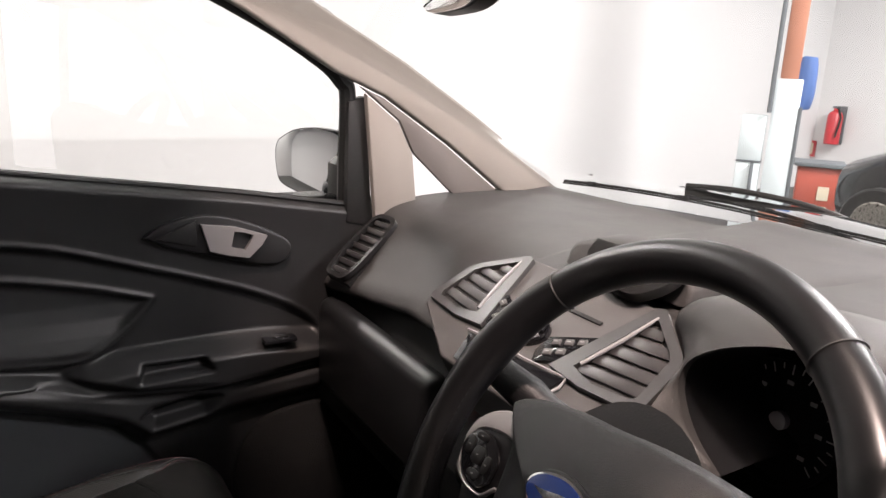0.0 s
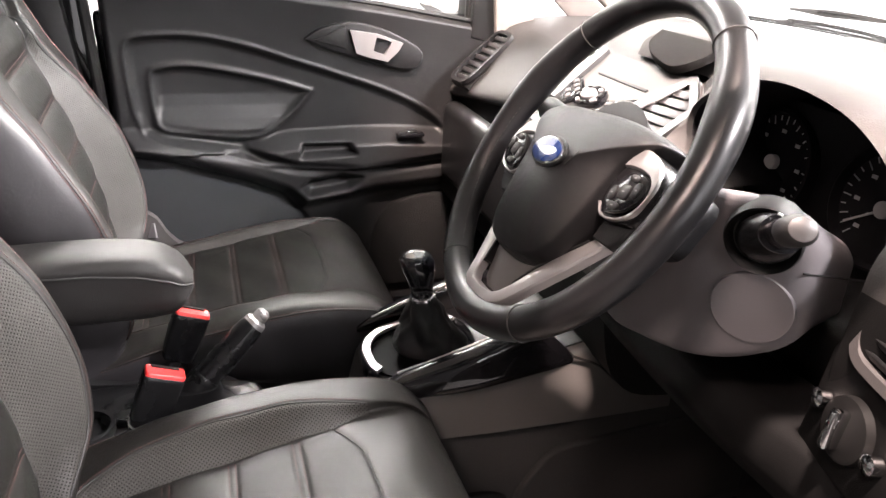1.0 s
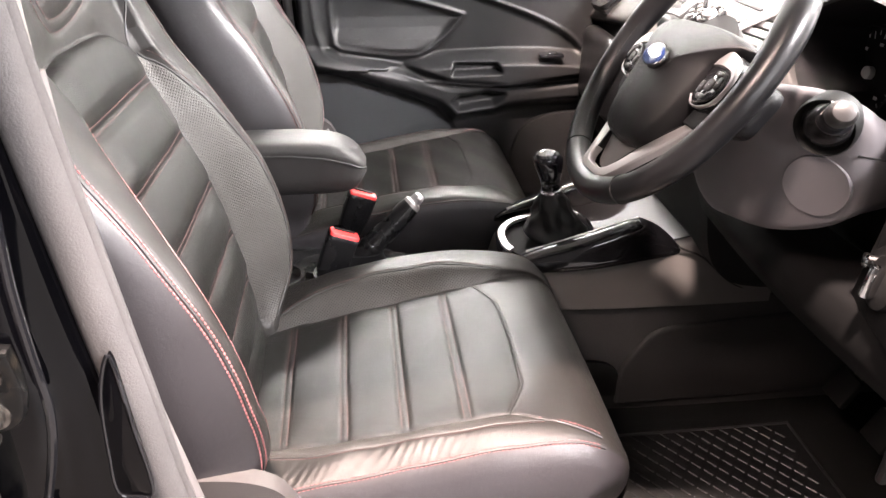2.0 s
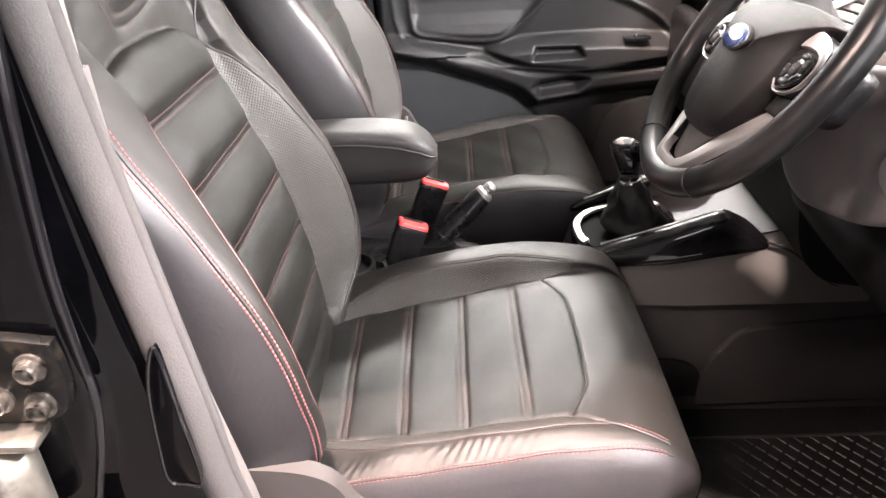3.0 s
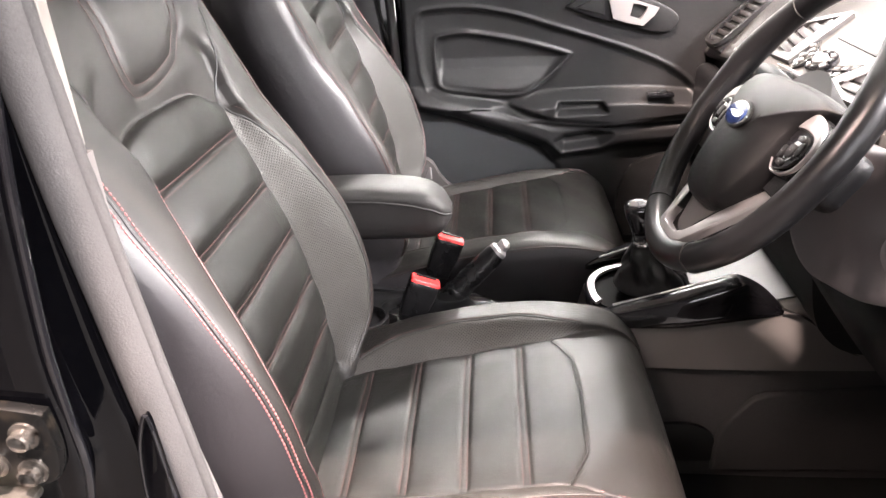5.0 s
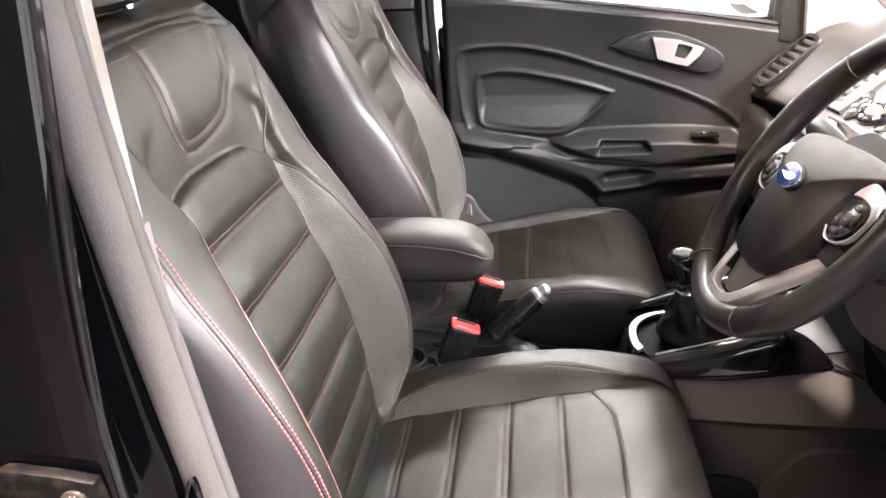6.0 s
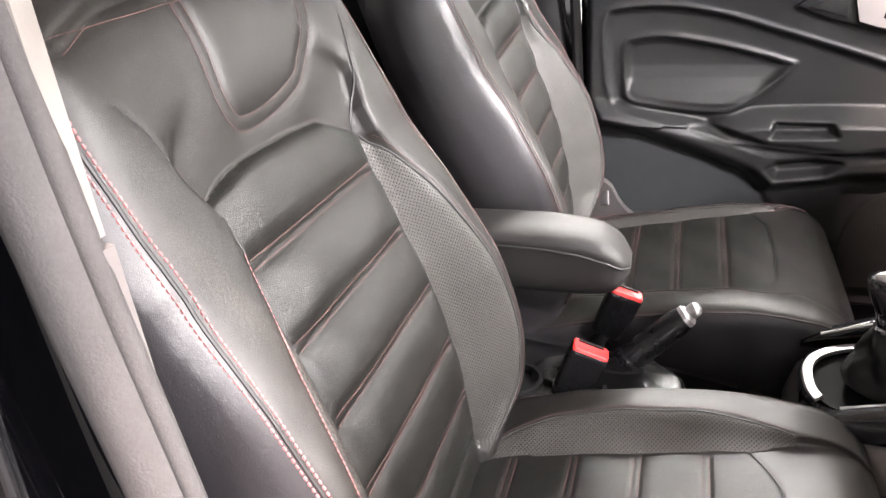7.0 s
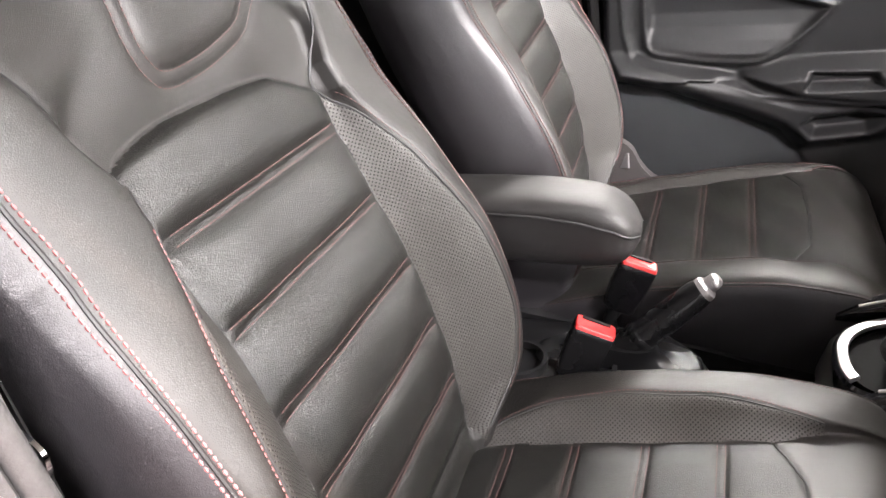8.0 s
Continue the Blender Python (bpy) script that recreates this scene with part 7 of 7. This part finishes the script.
def passenger_pillar():
    pil = thing("door_pillar", (-0.67, -0.05, 0.40), "dark trimmed pillar behind the passenger seat", "pillar")
    part("lower_trim", plate([(-0.10, 0.42), (-0.13, 1.16), (-0.035, 1.16), (0.005, 0.85), (0.02, 0.42)], 0.03, yz(-0.690), 0.006), PLASTIC, pil)
    part("upper_trim", plate([(-0.13, 1.165), (-0.10, 1.52), (-0.01, 1.52), (-0.032, 1.165)], 0.03, yz(-0.675), 0.006), DASH_GREY, pil)
    part("door_seal", tube([(-0.662, 0.022, 0.45), (-0.662, 0.022, 0.85), (-0.662, 0.006, 1.16), (-0.64, 0.006, 1.50)], 0.011, 10), RUBBER, pil, "black rubber door seal")
    part("pillar_shell", plate([(-0.12, 0.42), (-0.12, 1.54), (0.01, 1.54), (0.01, 0.42)], 0.04, yz(-0.735), 0.004), PAINT, pil)
    # belt and its anchor
    part("belt_anchor", plate([(-0.018, 0), (0.018, 0), (0.016, 0.030), (-0.010, 0.036)], 0.004, basis((-0.575, 0.085, 0.668), (0.6, 0.9, 0.2), (-0.2, 0.1, 1.0)), 0.001), SILVER, pil, "steel belt anchor")
    return pil


passenger_pillar()


# ---- footwell ----
def mat():
    fm = thing("floor_mat", (0.40, 0.68, 0.351), "black rubber floor mat with raised tread pattern", "floor mat")
    part("mat_sheet", box(0.40, 0.68, 0.356, 0.40, 0.56, 0.010, 0.004), MAT_RUBBER, fm)
    studs = []
    for i in range(20):
        for j in range(18):
            x, y = 0.215 + i * 0.0190, 0.418 + j * 0.0290 + (i % 2) * 0.0145
            studs.append(box(x, y, 0.3622, 0.0180, 0.0036, 0.0030, 0.0008, 1, m=pose(0, 0, 0, 0, 0, 36)))
    tread = part("tread", joined(*studs), MAT_RUBBER, fm, "raised chequer tread", kind="stuff")
    rim = [(0.204, 0.404), (0.204, 0.956), (0.596, 0.956), (0.596, 0.404)]
    part("mat_rim", tube([(x, y, 0.361) for x, y in rim], 0.004, 8, closed=True), MAT_RUBBER, fm)
    return fm


mat()


def pedals():
    for x, w, label in ((0.27, 0.055, "black rubber clutch pedal"), (0.38, 0.055, "black rubber brake pedal"), (0.47, 0.040, "black rubber accelerator pedal")):
        p = thing("pedal", (x, 1.0, 0.40), label, "pedal", "pedals")
        part("pedal_pad", box(x, 0.99, 0.50, w, 0.014, 0.060, 0.004, m=pose(0, 0, 0, -25, 0, 0)), RUBBER, p)
        part("pedal_arm", tube([(x, 1.0, 0.50), (x, 1.06, 0.60), (x, 1.20, 0.74)], 0.009, 8), STEEL, p)


pedals()


# ---- wipers, mirror and workshop things ----
def on_screen(x, t):
    """A place on the windscreen's outer face, t up from its foot."""
    u = x / 0.655
    k = 1 - u * u
    return Vector((x, 1.307 + 0.10 * k - (0.83 + 0.05 * k) * t, 1.117 + 0.02 * k + (0.405 + 0.02 * k) * t + 0.03 * math.sin(math.pi * t)))


def wiper(x0, t0, x1, t1):
    a = on_screen(x0, t0) + Vector((0, 0.07, -0.01))
    w = thing("wiper", tuple(a), "black windscreen wiper resting on the scuttle", "wiper", "wipers")
    blade = [on_screen(x0 + (x1 - x0) * q, t0 + (t1 - t0) * q) + Vector((0, 0.006, 0.010 + 0.008 * math.sin(math.pi * q))) for q in np.linspace(0.10, 1.0, 18)]
    arm = [a, blade[2] + Vector((0, 0.03, 0.010)), blade[6] + Vector((0, 0.016, 0.014)), blade[9] + Vector((0, 0.004, 0.008))]
    part("wiper_arm", tube(spline(arm, 16), 0.0055, 8), RUBBER, w)
    part("wiper_blade", tube(blade, 0.0042, 6), RUBBER, w)
    part("wiper_rubber", tube([p - Vector((0, 0.004, 0.008)) for p in blade], 0.003, 6), RUBBER, w)
    for q in (3, 9, 15):
        part("blade_clip", box(blade[q].x, blade[q].y, blade[q].z, 0.030, 0.012, 0.012, 0.003), PLASTIC, w)
    part("pivot_cap", tube([a - Vector((0, 0, 0.03)), a + Vector((0, 0, 0.006)), a + Vector((0, 0, 0.010))], [0.015, 0.013, 0.006], 14), RUBBER, w)


wiper(0.06, 0.01, -0.58, 0.055)
wiper(0.50, 0.00, -0.10, 0.035)


def rear_view_mirror():
    mr = thing("rear_view_mirror", (-0.13, 0.72, 1.49), "black rear-view mirror at the windscreen", "mirror")
    rings = [[tuple(basis((-0.15, 0.735, 1.473), (1, -0.25, 0), (0, 0.1, 1)) @ Vector((x * k, y * k, z))) for x, y in oval(0.125, 0.034, 40, p=3.4)] for z, k in ((0.012, 0.94), (0.010, 1.0), (-0.010, 1.0), (-0.026, 0.7))]
    part("mirror_shell", loft(rings), RUBBER, mr)
    part("mirror_glass", plate(oval(0.117, 0.031, 40, p=3.4), 0.002, basis((-0.1535, 0.7215, 1.4715), (1, -0.25, 0), (0, 0.1, 1)), 0.0005), MIRROR, mr)
    part("mirror_stem", tube([(-0.125, 0.735, 1.49), (-0.12, 0.75, 1.53)], 0.011, 10), RUBBER, mr)


rear_view_mirror()

ORANGE = material("terracotta paint", rgb(0.46, 0.20, 0.13), 0.6, vary=0.1, vary_scale=4)
PALEBLUE = material("pale grey paint", rgb(0.62, 0.68, 0.70), 0.6, vary=0.05, vary_scale=4)
DARKGREY = material("dark grey paint", rgb(0.10, 0.11, 0.12), 0.6, vary=0.1, vary_scale=4)
BLUE = material("blue plastic", rgb(0.05, 0.10, 0.26), 0.4, vary=0.1)
FIRE_RED = material("red enamel", rgb(0.45, 0.02, 0.03), 0.35, vary=0.1)
CABINET_RED = material("faded red paint", rgb(0.36, 0.07, 0.045), 0.5, vary=0.12, vary_scale=5)
PAPER = material("cream paper notice", rgb(0.62, 0.55, 0.42), 0.8, vary=0.05)
EYE0 = Vector((0.664, 0.238, 1.376))


def out_at(az, el, d):
    """A place seen from the first eye at an azimuth left of ahead and an elevation, d metres off."""
    a, e = radians(az), radians(el)
    return EYE0 + Vector((-math.sin(a), math.cos(a), math.tan(e))) * d


def workshop():
    d = 7.5
    turn = pose(0, 0, 0, 0, 0, 35)
    p = out_at(34.98, 0, d)
    post = thing("post", (p.x, p.y, 0), "pale workshop post with terracotta upper half", "post")
    post.matrix_basis = Matrix.Translation((p.x, p.y, 0))
    part("post_lower", box(p.x, p.y, 0.711, 0.222, 0.22, 1.422, 0.01, m=turn), PALEBLUE, post)
    part("post_upper", box(p.x - 0.01, p.y, (1.424 + CEIL) / 2, 0.150, 0.22, CEIL - 1.424, 0.01, m=turn), ORANGE, post)
    c = out_at(36.0, 0, d - 0.13)
    part("conduit", tube([(c.x, c.y, 1.12), (c.x, c.y, CEIL)], 0.022, 8), DARKGREY, post)
    c = out_at(34.05, 0, d - 0.1)
    part("conduit", tube([(c.x, c.y, 0), (c.x, c.y, 1.18)], 0.018, 8), DARKGREY, post)
    p2 = out_at(36.85, 0, d + 0.05)
    cab = thing("locker", (p2.x, p2.y, 0), "pale grey steel locker beside the post", "locker")
    part("locker_body", box(p2.x, p2.y, 0.33, 0.21, 0.3, 0.66, 0.01, m=turn), PALEBLUE, cab)
    part("locker_top", box(p2.x, p2.y, 0.882, 0.21, 0.3, 0.41, 0.01, m=turn), PALEBLUE, cab)
    part("locker_gap", box(p2.x, p2.y, 0.668, 0.215, 0.31, 0.016, 0.002, m=turn), DARKGREY, cab)
    c = out_at(36.6, 0, d - 0.12)
    part("locker_edge", box(c.x, c.y, 0.33, 0.03, 0.03, 0.66, 0.004, m=turn), DARKGREY, cab)
    b = out_at(33.95, 0.12, d - 0.05)
    coat = thing("blue_cover", (b.x, b.y, b.z - 0.2), "blue plastic cover hanging on the post", "cover")
    rings = [[(b.x + u * math.cos(radians(35)), b.y + v + u * math.sin(radians(35)), b.z + z) for u, v in oval(w, 0.06, 20, p=3)] for z, w in ((-0.23, 0.03), (-0.21, 0.05), (-0.10, 0.068), (0.05, 0.068), (0.16, 0.060), (0.225, 0.045), (0.23, 0.02))]
    part("cover_shell", loft(rings), BLUE, coat)
    e = out_at(31.85, -2.55, 11.22)
    ext = thing("fire_extinguisher", (e.x, e.y, e.z - 0.3), "red fire extinguisher hanging on the white wall", "fire extinguisher")
    rings = [[(e.x + u, e.y + v, e.z + z) for u, v in oval(r, r, 20)] for z, r in ((-0.25, 0.085), (-0.24, 0.095), (0.12, 0.095), (0.17, 0.07), (0.19, 0.03), (0.22, 0.03))]
    part("cylinder", loft(rings), FIRE_RED, ext)
    part("valve", box(e.x, e.y, e.z + 0.235, 0.10, 0.04, 0.03, 0.006), DARKGREY, ext)
    part("hose", tube([(e.x + 0.04, e.y - 0.02, e.z + 0.23), (e.x + 0.12, e.y - 0.06, e.z + 0.1), (e.x + 0.10, e.y - 0.10, e.z - 0.15)], 0.012, 8), RUBBER, ext)
    part("holder_plate", box(e.x, e.y + 0.11, e.z, 0.16, 0.02, 0.5, 0.005), DARKGREY, ext)
    s = out_at(33.1, -4.2, 11.515)
    sign = thing("safety_sign", (s.x, s.y, s.z), "small red and white safety sign", "sign")
    part("sign_board", box(s.x, s.y, s.z, 0.19, 0.012, 0.22, 0.002), FIRE_RED, sign)
    for o in (-0.035, 0.04):
        part("sign_bar", box(s.x + o, s.y - 0.008, s.z, 0.030, 0.006, 0.15, 0), PAPER, sign)
    r = out_at(32.3, 0, 8.2)
    red = thing("red_cabinet", (r.x, r.y, 0), "faded red workshop cabinet with paper notices", "cabinet")
    part("cabinet_body", box(r.x, r.y, 0.305, 0.38, 0.40, 0.61, 0.01, m=turn), CABINET_RED, red)
    part("cabinet_top", box(r.x, r.y, 0.632, 0.46, 0.46, 0.04, 0.006, m=turn), DARKGREY, red)
    f = turn.to_3x3() @ Vector((0.06, -0.205, 0))
    for dz in (0.36, 0.17):
        part("notice", box(r.x + f.x, r.y + f.y, dz, 0.10, 0.006, 0.13, 0, m=turn), PAPER, red, "cream paper notice")
    other = thing("parked_car", (r.x + 1.4, r.y + 0.3, 0), "dark car parked by the white wall", "car")
    rings = []
    for t, w, z0, z1 in ((0.0, 0.55, 0.35, 0.62), (0.06, 0.75, 0.25, 0.80), (0.3, 0.84, 0.20, 0.98), (0.42, 0.85, 0.20, 1.06), (0.55, 0.84, 0.20, 1.42), (0.75, 0.82, 0.20, 1.50), (1.0, 0.82, 0.22, 1.48), (1.4, 0.75, 0.3, 1.3)):
        rings.append([(r.x + 0.60 + t * 2.0, r.y - 0.1 + u, (z0 + z1) / 2 + v) for u, v in oval(w, (z1 - z0) / 2, 28, p=3.5)])
    part("body", loft(rings), PAINT, other, sharp=50)
    for t in (0.6, 2.2):
        c = Vector((r.x + 0.60 + t, r.y - 0.86, 0.31))
        tyre = part("wheel", turned(loft([[(u, v, z) for u, v in oval(q, q, 28)] for z, q in ((0, 0.29), (0.02, 0.31), (0.18, 0.31), (0.20, 0.29))]), basis(c, (1, 0, 0), (0, 0, 1))), RUBBER, other)
        part("wheel_disc", turned(loft([[(u, v, z) for u, v in oval(q, q, 24)] for z, q in ((0.2, 0.20), (0.207, 0.19))]), basis(c, (1, 0, 0), (0, 0, 1))), STEEL, tyre)


workshop()
